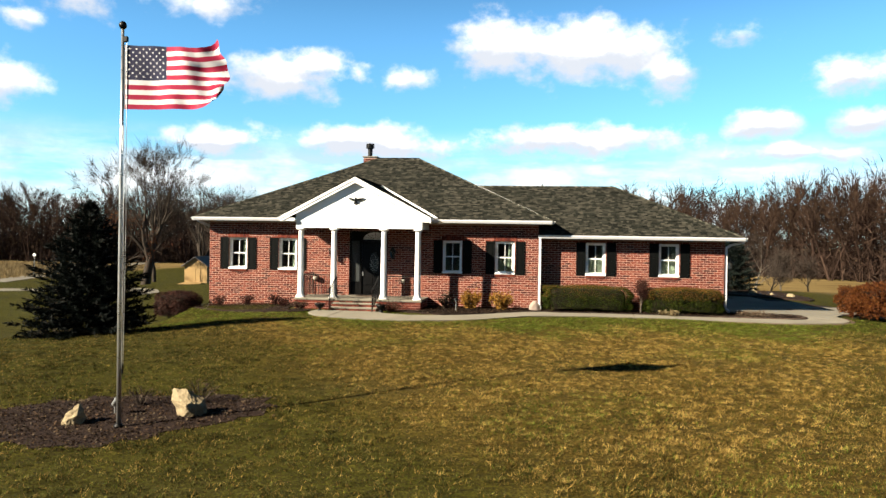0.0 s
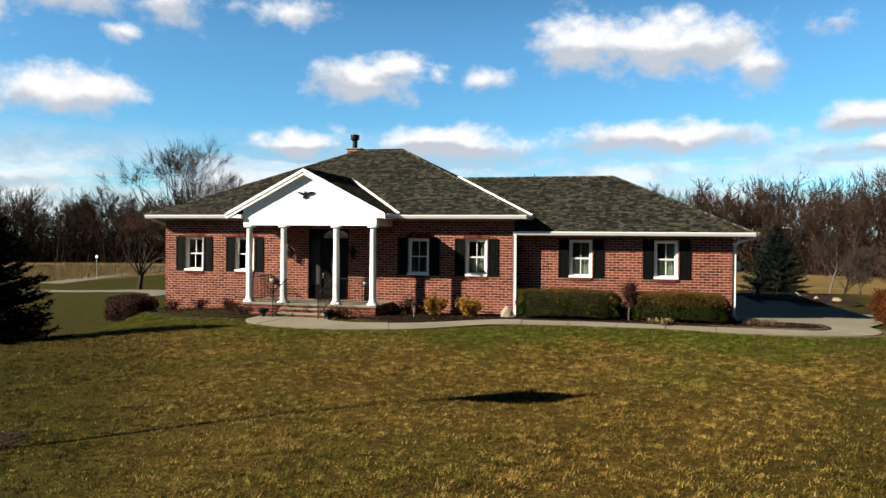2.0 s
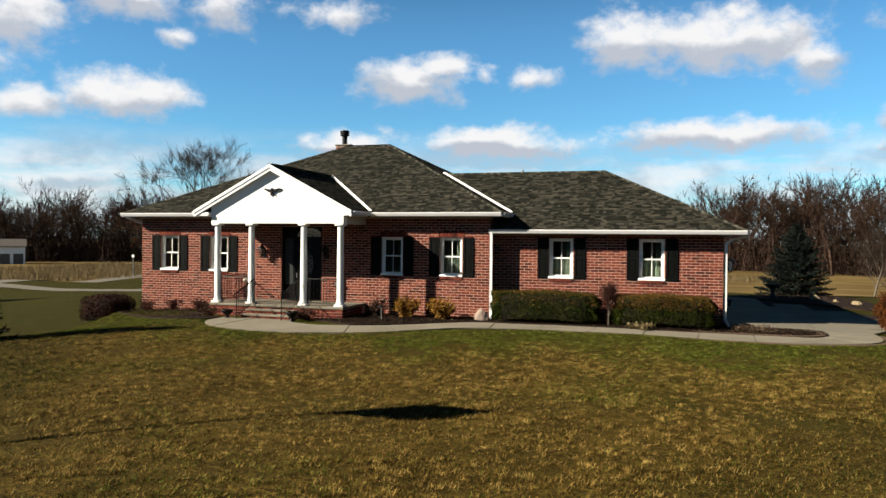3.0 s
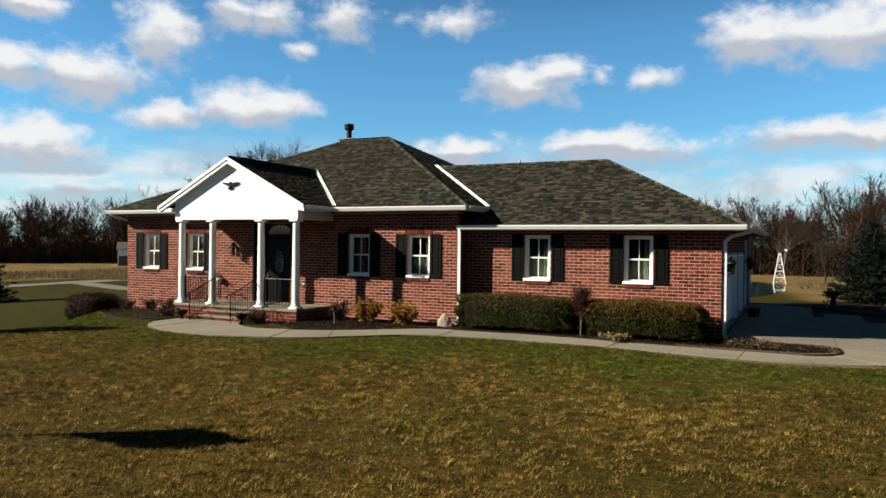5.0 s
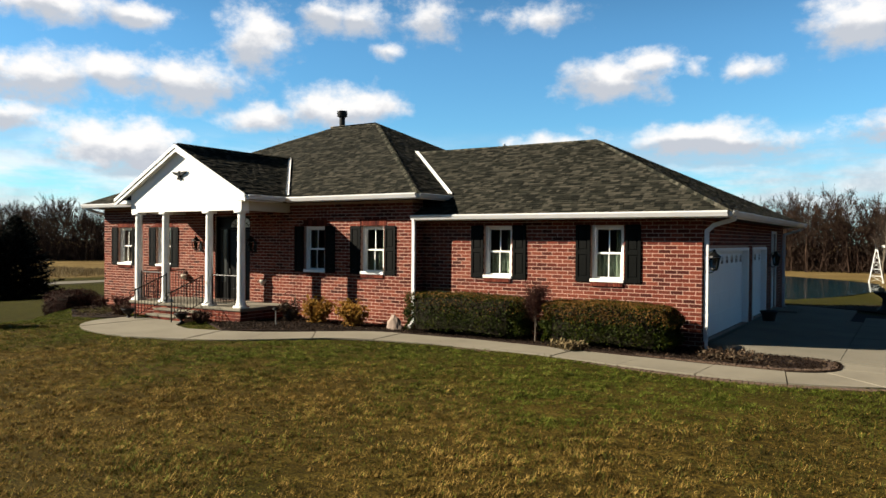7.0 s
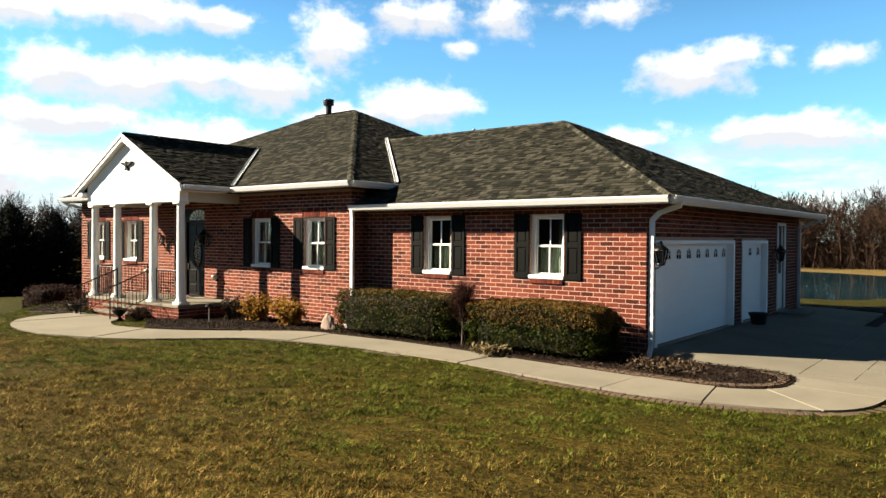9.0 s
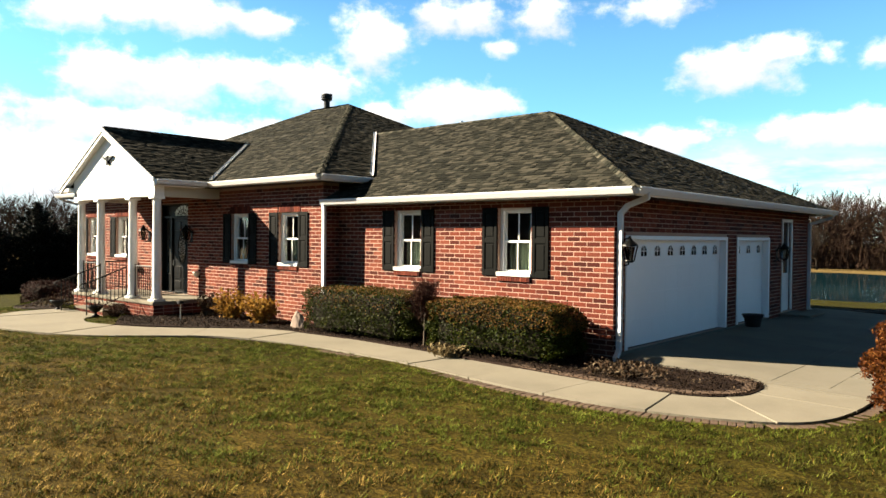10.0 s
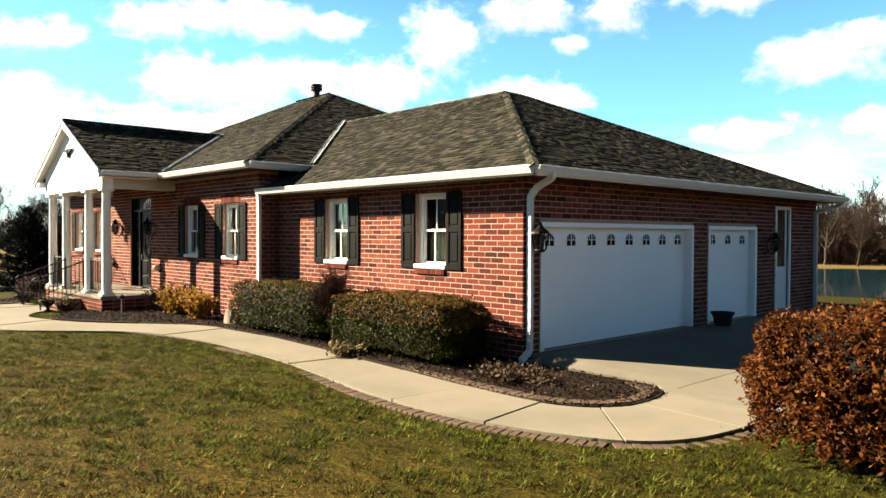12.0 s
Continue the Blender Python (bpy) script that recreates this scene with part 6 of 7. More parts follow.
dark_spruce = spruce_mesh(11, 4.5, 4.6, NEEDLE, 30)
spruce(-13.6, 22.0, dark_spruce, "dense dark green spruce on the lawn, wide at its base")
for x, y, s, turn in ((-49.3, 46.5, 1.55, 1.0), (-50.8, 43.5, 1.7, 2.2), (-52.3, 39.8, 1.6, 4.0)):
    spruce(x, y, dark_spruce, "dark green spruce in a row past the house", s, turn)
blue_spruce = spruce_mesh(12, 4.4, 4.4, BLUE_NEEDLE, 26)
spruce(15.0, 52.2, blue_spruce, "blue-green spruce behind the driveway rocks", 0.95, 0.4, BLUE_NEEDLE)


def blob(cx, cy, z0, rx, ry, h, flat, rng, n):
    """Places and outward ways over a clipped shrub: between a dome (flat 0) and a box with rounded corners (flat near 1)."""
    d = rng.normal(0, 1, (n * 2, 3))
    d /= np.linalg.norm(d, axis=1, keepdims=True)
    d = d[d[:, 2] > -0.55][:n]
    p = 2.0 + 6.0 * flat
    k = (np.abs(d[:, 0]) ** p + np.abs(d[:, 1]) ** p + np.abs(d[:, 2]) ** p) ** (-1 / p)
    q = d * k[:, None]
    bump = 1 + 0.05 * np.sin(q[:, 0] * 9 + 1) * np.sin(q[:, 1] * 7) + 0.04 * np.sin(q[:, 2] * 8 + q[:, 0] * 5)
    q = q * bump[:, None]
    mid = z0 + h * 0.5
    return np.stack([cx + q[:, 0] * rx, cy + q[:, 1] * ry, mid + q[:, 2] * h * 0.5], 1), q * np.array([1 / rx, 1 / ry, 2 / h]) / np.linalg.norm(q * np.array([1 / rx, 1 / ry, 2 / h]), axis=1, keepdims=True)


# Closed dark shell within the leaves: blocks light and paints in the inner shade.
def shrub_shade_core(cx, cy, z0, rx, ry, h, flat, shrink=0.86):
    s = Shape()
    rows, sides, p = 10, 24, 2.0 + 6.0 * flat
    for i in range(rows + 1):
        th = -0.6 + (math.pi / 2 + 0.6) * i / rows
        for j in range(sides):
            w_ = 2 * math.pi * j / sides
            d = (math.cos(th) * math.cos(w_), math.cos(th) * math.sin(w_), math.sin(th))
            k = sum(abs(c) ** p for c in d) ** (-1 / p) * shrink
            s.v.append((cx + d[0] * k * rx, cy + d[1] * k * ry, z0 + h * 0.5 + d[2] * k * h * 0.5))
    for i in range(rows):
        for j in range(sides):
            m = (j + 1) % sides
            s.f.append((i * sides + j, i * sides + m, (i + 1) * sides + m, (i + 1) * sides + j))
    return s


def clipped_shrub(name, cx, cy, rx, ry, h, flat, mat, count, size, label, category, seed, tip_mat=None, tip_share=0.3, z=None, core=True, shag=0.05, group=""):
    rng = np.random.default_rng(seed)
    z0 = land_at(cx, cy) if z is None else z
    t = thing(name, cx, cy, z0, label, category, group)
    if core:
        part("core", shrub_shade_core(cx, cy, z0 - 0.02, rx, ry, h, flat), INNER_SHADE, t)
    pts, nrm = blob(cx, cy, z0, rx, ry, h, flat, rng, count)
    depth = rng.exponential(0.05, len(pts))[:, None]
    pts = pts - nrm * depth + nrm * rng.exponential(shag * 0.5, len(pts))[:, None]
    v, f = leaves(pts, nrm, size, rng, 1.7, 0.9)
    part("foliage", array_mesh("foliage", v, f, mat), mat, t)
    if tip_mat:
        pts, nrm = blob(cx, cy, z0, rx, ry, h, flat, rng, int(count * tip_share * 2.2))
        up = nrm[:, 2] > rng.uniform(0.15, 0.9, len(nrm))
        pts = pts[up] + nrm[up] * rng.uniform(0, shag, up.sum())[:, None]
        v, f = leaves(pts, nrm[up], size * 0.9, rng, 2.0, 0.8)
        part("tip_growth", array_mesh("tip_growth", v, f, tip_mat), tip_mat, t)
    n = 160
    pts, nrm = blob(cx, cy, z0, rx * 0.97, ry * 0.97, h, flat, rng, n)
    base = np.stack([cx + rng.normal(0, rx * 0.25, len(pts)), cy + rng.normal(0, ry * 0.25, len(pts)), np.full(len(pts), z0 - 0.03)], 1)
    v, f = ribbons(base, pts + nrm * 0.05, 0.018, 0.005, rng)
    part("twig_mass", array_mesh("twig_mass", v, f, GREY_TWIG), GREY_TWIG, t, kind="stuff")
    return t


clipped_shrub("hedge", 3.6, 31.8, 1.85, 0.66, 1.1, 0.95, HEDGE_LEAF, 26000, 0.024, "clipped dark green box hedge, bronzed on top, below a window", "hedge", 21, HEDGE_TIP, 0.16, z=-0.33)
clipped_shrub("hedge", 7.65, 31.75, 1.6, 0.66, 1.08, 0.95, HEDGE_LEAF, 28000, 0.024, "clipped green hedge with bronze tips, by the garage corner", "hedge", 22, HEDGE_TIP, 0.5, z=-0.33)
def sprig_bush(name, cx, cy, rx, ry, h, flat, mat, sprigs, per, size, label, category, seed, z):
    """A rounded bush of short leafy sprigs standing out from it, with a dark shell for the shade in the gaps between
    them.
    """
    rng = np.random.default_rng(seed)
    t = thing(name, cx, cy, z, label, category)
    part("core", shrub_shade_core(cx, cy, z - 0.02, rx, ry, h, flat, 0.8), INNER_SHADE, t)
    pts, nrm = blob(cx, cy, z, rx, ry, h, flat, rng, sprigs)
    lump = patchy(pts[:, 0] + 2.3 * pts[:, 2], pts[:, 1] - 1.7 * pts[:, 2], 0.3, seed) - 0.5
    way = nrm + rng.normal(0, 0.35, nrm.shape)
    way[:, 2] += 0.25
    way /= np.linalg.norm(way, axis=1, keepdims=True)
    root = pts - nrm * (0.2 - 0.24 * lump)[:, None]
    reach = rng.uniform(0.14, 0.26, len(pts))
    rep_ = np.repeat(np.arange(len(pts)), per)
    along_ = rng.uniform(0.1, 1.0, len(rep_)) * reach[rep_]
    spots = root[rep_] + way[rep_] * along_[:, None] + rng.normal(0, 0.018, (len(rep_), 3))
    spots[:, 2] = np.maximum(spots[:, 2], z + 0.02)
    v, f = leaves(spots, way[rep_] * 0.5 + rng.normal(0, 0.6, (len(rep_), 3)), size, rng, 1.9, 0.5)
    part("foliage", array_mesh("foliage", v, f, mat), mat, t)
    v, f = ribbons(root - nrm * 0.1, root + way * (reach * 0.9)[:, None], 0.009, 0.004, rng)
    part("twig_mass", array_mesh("twig_mass", v, f, GREY_TWIG), GREY_TWIG, t, kind="stuff")


sprig_bush("rust_bush", 16.15, 31.75, 1.72, 1.72, 1.56, 0.35, RUST_LEAF, 4600, 20, 0.026, "large rounded bush with rust-brown winter leaves at the drive", "bush", 23, -0.42)
clipped_shrub("round_bush", -15.3, 31.5, 0.9, 0.85, 1.25, 0.5, DULL_TWIG, 10000, 0.035, "clipped round leafless bush of red-brown twigs", "bush", 24, shag=0.05)


def loose_shrub(name, cx, cy, rx, h, mat, count, size, label, seed, z=None, stems=40, twig_mat=GREY_TWIG, group=""):
    """Arching stems with leaves scattered along them."""
    rng = np.random.default_rng(seed)
    z0 = land_at(cx, cy) + 0.04 if z is None else z
    t = thing(name, cx, cy, z0, label, "shrub", group)
    w_ = rng.uniform(0, 2 * math.pi, stems)
    r = rx * np.sqrt(rng.uniform(0.05, 1, stems))
    top = np.stack([cx + r * np.cos(w_), cy + r * np.sin(w_), z0 + h * rng.uniform(0.55, 1.0, stems) * (1 - 0.35 * (r / rx) ** 2)], 1)
    base = np.stack([cx + 0.2 * r * np.cos(w_), cy + 0.2 * r * np.sin(w_), np.full(stems, z0 - 0.02)], 1)
    mid = base * 0.45 + top * 0.55 + np.array([0, 0, 0.08 * h])
    forks = mid[:, None] + (top - mid)[:, None] * 0.7 + rng.normal(0, 0.12 * rx, (stems, 3, 3))
    v, f = joined([ribbons(base, mid, 0.016, 0.011, rng), ribbons(mid, top, 0.011, 0.004, rng)] + [ribbons(mid, forks[:, k], 0.008, 0.003, rng) for k in range(3)])
    part("stem_mass", array_mesh("stem_mass", v, f, twig_mat), twig_mat, t)
    if count:
        pick = rng.integers(0, stems, count)
        s = rng.uniform(0.1, 1.05, count)[:, None]
        pts = np.where(s < 0.5, base[pick] * (1 - 2 * s) + mid[pick] * 2 * s, mid[pick] * (2 - 2 * s) + top[pick] * (2 * s - 1)) + rng.normal(0, 0.055, (count, 3))
        pts[:, 2] = np.maximum(pts[:, 2], z0 + 0.02)
        v, f = leaves(pts, rng.normal(0, 1, (count, 3)), size, rng, 1.9, 0.6)
        part("foliage", array_mesh("foliage", v, f, mat), mat, t)


loose_shrub("golden_shrub", -1.55, 31.35, 0.5, 0.95, GOLD_LEAF, 1500, 0.05, "golden-leaved deciduous shrub against the brick wall", 31, group="golden shrubs")
loose_shrub("golden_shrub", -0.15, 31.3, 0.52, 0.92, GOLD_LEAF, 1700, 0.05, "golden-leaved deciduous shrub against the brick wall", 32, group="golden shrubs")
loose_shrub("brown_shrub", -2.6, 31.2, 0.45, 0.85, LITTER, 500, 0.045, "half-bare brown shrub by the porch", 33)
for k, (x, y, r, h) in enumerate(((-13.2, 31.4, 0.42, 0.55), (-11.9, 31.45, 0.45, 0.6), (-10.5, 31.3, 0.4, 0.6), (-9.8, 30.4, 0.35, 0.5))):
    loose_shrub("red_shrub", x, y, r, h, DULL_TWIG, 420, 0.035, "low dark red shrub in the west bed", 40 + k, twig_mat=DULL_TWIG, group="low red shrubs")
for k, (x, y, r, h) in enumerate(((-4.7, 29.45, 0.5, 0.5), (-8.7, 29.35, 0.45, 0.45))):
    loose_shrub("spirea", x, y, r, h, LITTER, 350, 0.03, "low bare brown shrub beside the porch steps", 50 + k, stems=90, twig_mat=DULL_TWIG, group="shrubs by the steps")
loose_shrub("bare_shrub", -5.6, 13.45, 0.42, 0.55, LITTER, 40, 0.03, "small bare grey shrub behind the boulders", 61, stems=32)
loose_shrub("bare_shrub", -6.7, 13.1, 0.35, 0.45, LITTER, 30, 0.03, "small bare grey shrub in the flagpole bed", 62, stems=30)
loose_shrub("groundcover", 10.55, 31.5, 0.75, 0.2, LITTER, 1300, 0.035, "low dry brown-grey groundcover at the garage corner", 63, stems=90)
loose_shrub("dry_grass_clump", 6.9, 30.95, 0.45, 0.16, REED, 700, 0.05, "flattened straw-yellow plant at the walk's edge", 64, stems=30)
bare_tree_thing("sapling", 5.82, 31.35, 71, 1.75, "young bare tree with a pale slim stem between two hedges", PALE_BARK, DULL_TWIG, levels=3, twigs=9, spread=0.35, twig=0.006, low=0.4)

# the bare trees in the yard
def vase_tree(x, y, seed, height, wide, label, limbs=7, forks=5, trunk=0.2, twigs=9, leaf_mat=None):
    """A leafless tree whose limbs rise from a short trunk and fork again and again into a round crown."""
    rng = np.random.default_rng(seed)
    segs, tips = [], []
    r0 = height * 0.026

    def rise(p, d, length, r, left):
        n = 3
        for k in range(n):
            d = d + rng.normal(0, 0.09, 3)
            d[2] += 0.05
            d /= np.linalg.norm(d)
            q = p + d * length / n
            segs.append((p, q, r, r * 0.9))
            p, r = q, r * 0.9
        if left == 0:
            tips.append((p, d, length))
            return
        for sgn in (-1, 1) if rng.random() < 0.85 else (-1, 0, 1):
            side = rng.normal(0, 1, 3)
            side -= d * side.dot(d)
            side /= np.linalg.norm(side)
            e = d + side * rng.uniform(0.25, 0.6) * (1 if sgn else 0.3)
            rise(p, e / np.linalg.norm(e), length * rng.uniform(0.66, 0.86), r * rng.uniform(0.58, 0.74), left - 1)

    top = np.array([0.04 * height, 0.0, trunk * height])
    segs.append((np.array([0.0, 0.0, -0.4]), top * 0.5, r0 * 1.25, r0))
    segs.append((top * 0.5, top, r0, r0 * 0.92))
    for k in range(limbs):
        a = 2 * math.pi * (k + rng.uniform(-0.3, 0.3)) / limbs
        out = rng.uniform(0.15, 0.95) * wide
        d = np.array([math.cos(a) * out, math.sin(a) * out, 1.0])
        rise(top * rng.uniform(0.75, 1.0), d / np.linalg.norm(d), height * 0.24, r0 * rng.uniform(0.4, 0.62), forks)
    a, b = np.array([q[0] for q in segs]), np.array([q[1] for q in segs])
    ra, rb = np.array([q[2] for q in segs]), np.array([q[3] for q in segs])
    pa, da, la = np.array([q[0] for q in tips]), np.array([q[1] for q in tips]), np.array([q[2] for q in tips])
    pick = np.repeat(np.arange(len(pa)), twigs)
    off = da[pick] + rng.normal(0, 0.42, (len(pick), 3))
    off /= np.linalg.norm(off, axis=1, keepdims=True)
    start = pa[pick] - da[pick] * (la[pick] * rng.uniform(0, 1.0, len(pick)))[:, None]
    end = start + off * (la[pick] * rng.uniform(0.5, 1.2, len(pick)))[:, None]
    k = height / max(b[:, 2].max(), end[:, 2].max())
    a, b, start, end = a * k, b * k, start * k, end * k
    z = land_at(x, y)
    t = thing("bare_tree", x, y, z, label, "tree", "bare trees in the yard")
    m = Matrix.Translation((x, y, z))
    thick = ra > 0.02
    part("trunk", array_mesh("trunk", *prisms(a[thick], b[thick], ra[thick], rb[thick], 6), BARK), BARK, t, at=m)
    part("crown", array_mesh("crown", *joined([ribbons(a[~thick], b[~thick], np.maximum(ra[~thick] * 2, 0.022), np.maximum(rb[~thick] * 2, 0.02), rng), ribbons(start, end, 0.024, 0.012, rng)]), GREY_TWIG), GREY_TWIG, t, at=m)
    if leaf_mat is not None:
        c = end[::2] + rng.normal(0, 0.1, end[::2].shape)
        part("foliage", array_mesh("foliage", *leaves(c, rng.normal(0, 1, c.shape), 0.09, rng), leaf_mat), leaf_mat, t, "sparse rust leaves", at=m)


vase_tree(-38.2, 69.5, 81, 15.9, 0.62, "tall leafless tree with a wide round crown behind the yard", limbs=9, forks=5)
vase_tree(-37.2, 62.2, 84, 7.6, 0.9, "small tree with brown winter leaves on the lawn", limbs=7, forks=4, leaf_mat=RUST_LEAF)
vase_tree(-38.5, 82.0, 86, 13.5, 0.4, "slender leafless tree beside the shed", limbs=5, forks=4)
bare_tree_thing("bare_tree", -46.5, 104.0, 82, 15.5, "leafless tree with a forked trunk behind the yard", twig=0.02, stems=2, levels=4, twigs=4, spread=0.6)
bare_tree_thing("bare_tree", -59.3, 110.0, 83, 19.0, "tall leafless tree at the wood's edge", twig=0.03, levels=4, twigs=5)
for k, (x, y, h, pale) in enumerate(((31.6, 104.0, 10.0, True), (36.5, 108.0, 7.5, True), (41.8, 112.4, 8.0, True), (30.0, 92.0, 7.0, False), (9.0, 190.0, 15.0, True), (-38.0, 203.0, 15.0, False), (-46.0, 206.0, 17.0, True), (-31.0, 207.0, 13.0, False), (17.0, 176.0, 11.0, False), (-54.0, 201.0, 13.0, False))):
    bare_tree_thing("bare_tree", x, y, 90 + k, h, "leafless tree with a pale trunk at the field's edge" if pale else "leafless grey tree near the pond", PALE_BARK if pale else BARK, GREY_TWIG, "trees by the field and pond", twig=0.022, levels=3, twigs=7)

# far woods: many trees in one mass
def far_woods():
    rng = np.random.default_rng(7)
    kinds = []
    for k in range(7):
        limbs, fine = tree_arrays(300 + k, 20.0, sides=3, twig=0.085, levels=2, twigs=12, stems=1 + (k % 3 == 0), spread=0.42, thin=0.8, low=0.3)
        kinds.append(joined([limbs, fine]))
    pieces = []
    spots = []
    for az, d, row in [(az, d, row) for row in range(6) for az, d in [(a, None) for a in np.arange(-52, 118, 2.1)]]:
        a = math.radians(az + rng.uniform(-0.9, 0.9))
        base = np.interp(az, [-52, -30, -14, -4, 6, 22, 34, 50, 70, 118], [120, 150, 186, 203, 208, 205, 203, 230, 260, 270])
        dist = base + row * 9 + rng.uniform(-4, 4)
        spots.append((8 - math.sin(a) * dist, 12 + math.cos(a) * dist))
    # Added trees behind the camera, never in view, to block low sky light.
    for az in np.arange(120, 306, 2.6):
        for row in range(2):
            a, dist = math.radians(az + rng.uniform(-1, 1)), 70 + row * 9 + rng.uniform(-4, 4)
            spots.append((8 - math.sin(a) * dist, 12 + math.cos(a) * dist))
    for x, y in spots:
        v, f = kinds[rng.integers(len(kinds))]
        s = rng.uniform(0.7, 1.12) * (1.3 if x > 15 else 1.05)
        w_ = rng.uniform(0, 2 * math.pi)
        c, q = math.cos(w_) * s, math.sin(w_) * s
        z = land_at(x, y)
        pieces.append((np.stack([v[:, 0] * c - v[:, 1] * q + x, v[:, 0] * q + v[:, 1] * c + y, v[:, 2] * s + z], 1), f))
    tops = np.array([(x, y, land_at(x, y)) for x, y in spots if y > 40 or x < -60])
    n = 230
    c = np.repeat(tops, n, 0)
    way = rng.normal(0, 1, c.shape)
    way *= (rng.uniform(0, 1, len(c)) ** 0.4 / np.linalg.norm(way, axis=1))[:, None]
    big = np.repeat(rng.uniform(0.75, 1.1, len(tops)) * np.where(tops[:, 0] > 15, 1.25, 1.0), n)
    c += np.stack([way[:, 0] * 4.2 * big, way[:, 1] * 4.2 * big, (11.0 + way[:, 2] * 6.0) * big], 1)
    up = np.stack([way[:, 0] + rng.normal(0, 0.5, len(c)), way[:, 1] + rng.normal(0, 0.5, len(c)), way[:, 2] * 0.6 + rng.uniform(0.4, 1.4, len(c))], 1)
    pieces.append(ribbons(c, c + up, 0.15, 0.05, rng))
    v, f = joined(pieces)
    tagged(part("far_woods", array_mesh("far_woods", v, f, WOODS), WOODS), "dense leafless brown wood round the fields, its unseen rear part added to block sky light", "woods", kind="stuff")
    # undergrowth: thin leaning stems and tangled brush that close the wood below, plus an unseen screen at the rear
    def spots_in(n, depth):
        az = rng.uniform(-54, 120, n)
        base = np.interp(az, [-52, -30, -14, -4, 6, 22, 34, 50, 70, 118], [120, 150, 186, 203, 208, 205, 203, 230, 260, 270])
        dist = base - 3 + depth * rng.uniform(0, 1, n) ** 0.8
        a = np.radians(az)
        return az, 8 - np.sin(a) * dist, 12 + np.cos(a) * dist

    n = 15000
    az, x, y = spots_in(n, 42)
    z = land(x, y)
    h = rng.uniform(3.0, 9.0, n) + 7.0 * rng.uniform(0, 1, n) ** 3
    p = np.stack([x, y, z - 0.2], 1)
    q = np.stack([x + rng.normal(0, 0.12, n) * h, y + rng.normal(0, 0.12, n) * h, z + h], 1)
    stems_ = ribbons(p, q, 0.22, 0.05, rng)
    # Unseen strips behind the camera that block more of the low sky.
    n = 12000
    a, dist = np.radians(rng.uniform(118, 300, n)), rng.uniform(66, 86, n)
    x, y = 8 - np.sin(a) * dist, 12 + np.cos(a) * dist
    p = np.stack([x, y, land(x, y) - 0.2], 1)
    rear_screen = ribbons(p, p + np.stack([rng.normal(0, 1.2, n), rng.normal(0, 1.2, n), rng.uniform(4, 13, n)], 1), 0.5, 0.15, rng)
    n = 210000
    az, x, y = spots_in(n, 42)
    top = np.where(az < 12, 13.0, 11.0) + 3.5 * np.sin(az * 0.9) ** 2 + 2.5 * np.sin(az * 2.3 + 1)
    z = land(x, y) + rng.uniform(0, 1, n) ** 1.6 * top * 0.78
    p = np.stack([x, y, z], 1)
    q = p + np.stack([rng.normal(0, 1.3, n), rng.normal(0, 1.3, n), rng.uniform(0.3, 2.6, n)], 1)
    brush = ribbons(p, q, 0.17, 0.06, rng)
    tagged(part("undergrowth", array_mesh("undergrowth", *joined([stems_, brush, rear_screen]), WOODS), WOODS), "brown brush and thin stems under the trees, with an added unseen light screen behind the camera", "undergrowth", kind="stuff")


far_woods()


def dry_field():
    """Tall dry stalks at the edges of the fields."""
    rng = np.random.default_rng(8)
    parts_ = []
    for x0, x1, y0, y1, n, h in ((34, 60, 78, 100, 5000, 0.9), (-128, -84, 62, 160, 16000, 0.9), (12, 34, 150, 175, 1500, 0.8)):
        x, y = rng.uniform(x0, x1, n), rng.uniform(y0, y1, n)
        p = np.stack([x, y, land(x, y)], 1)
        q = p + np.stack([rng.normal(0, 0.25, n), rng.normal(0, 0.25, n), h * rng.uniform(0.4, 1.2, n)], 1)
        parts_.append(ribbons(p, q, 0.09, 0.03, rng))
    tagged(part("dry_grass", array_mesh("dry_grass", *joined(parts_), REED), REED), "tall dry tan grass in the fields", "grass", kind="stuff")


dry_field()

# ---- things on the lawn ----
FX, FY = -6.32, 11.65
FZ = land_at(FX, FY)
pole = thing("flagpole", FX, FY, FZ, "tall brushed aluminium flagpole with a dark ball on top", "flagpole")
part("shaft", Shape().lathe([(0.042, FZ - 0.1), (0.042, FZ + 2.4), (0.034, FZ + 4.6), (0.026, 6.47)], FX, FY, 20), STEEL, pole, smooth=True)
part("collar", Shape().lathe([(0.08, FZ - 0.02), (0.09, FZ + 0.05), (0.06, FZ + 0.09)], FX, FY, 20), IRON, pole)
part("finial", Shape().lathe([(0.005, 6.45), (0.04, 6.46), (0.065, 6.495), (0.07, 6.525), (0.058, 6.565), (0.032, 6.59), (0.004, 6.597)], FX, FY, 18), IRON, pole, smooth=True)
part("pulley", Shape().soft_box(FX + 0.02, FY - 0.03, 6.22, FX + 0.1, FY + 0.03, 6.32, 0.008), IRON, pole)
part("halyard", Shape().pipe([(FX + 0.08, FY, 6.24), (FX + 0.1, FY, 3.0), (FX + 0.07, FY, FZ + 1.1)], 0.006, 5).pipe([(FX + 0.06, FY - 0.03, 4.7), (FX + 0.075, FY - 0.03, 2.0), (FX + 0.06, FY - 0.03, FZ + 1.1)], 0.006, 5), STEEL, pole)
part("cleat", Shape().soft_box(FX + 0.045, FY - 0.02, FZ + 1.0, FX + 0.075, FY + 0.02, FZ + 1.2, 0.006), IRON, pole)

flag = thing("flag", FX + 0.06, FY, 4.95, "national flag of red and white stripes flying from the pole", "flag")
FL_W, FL_H, FL_TOP = 1.93, 1.17, 6.17


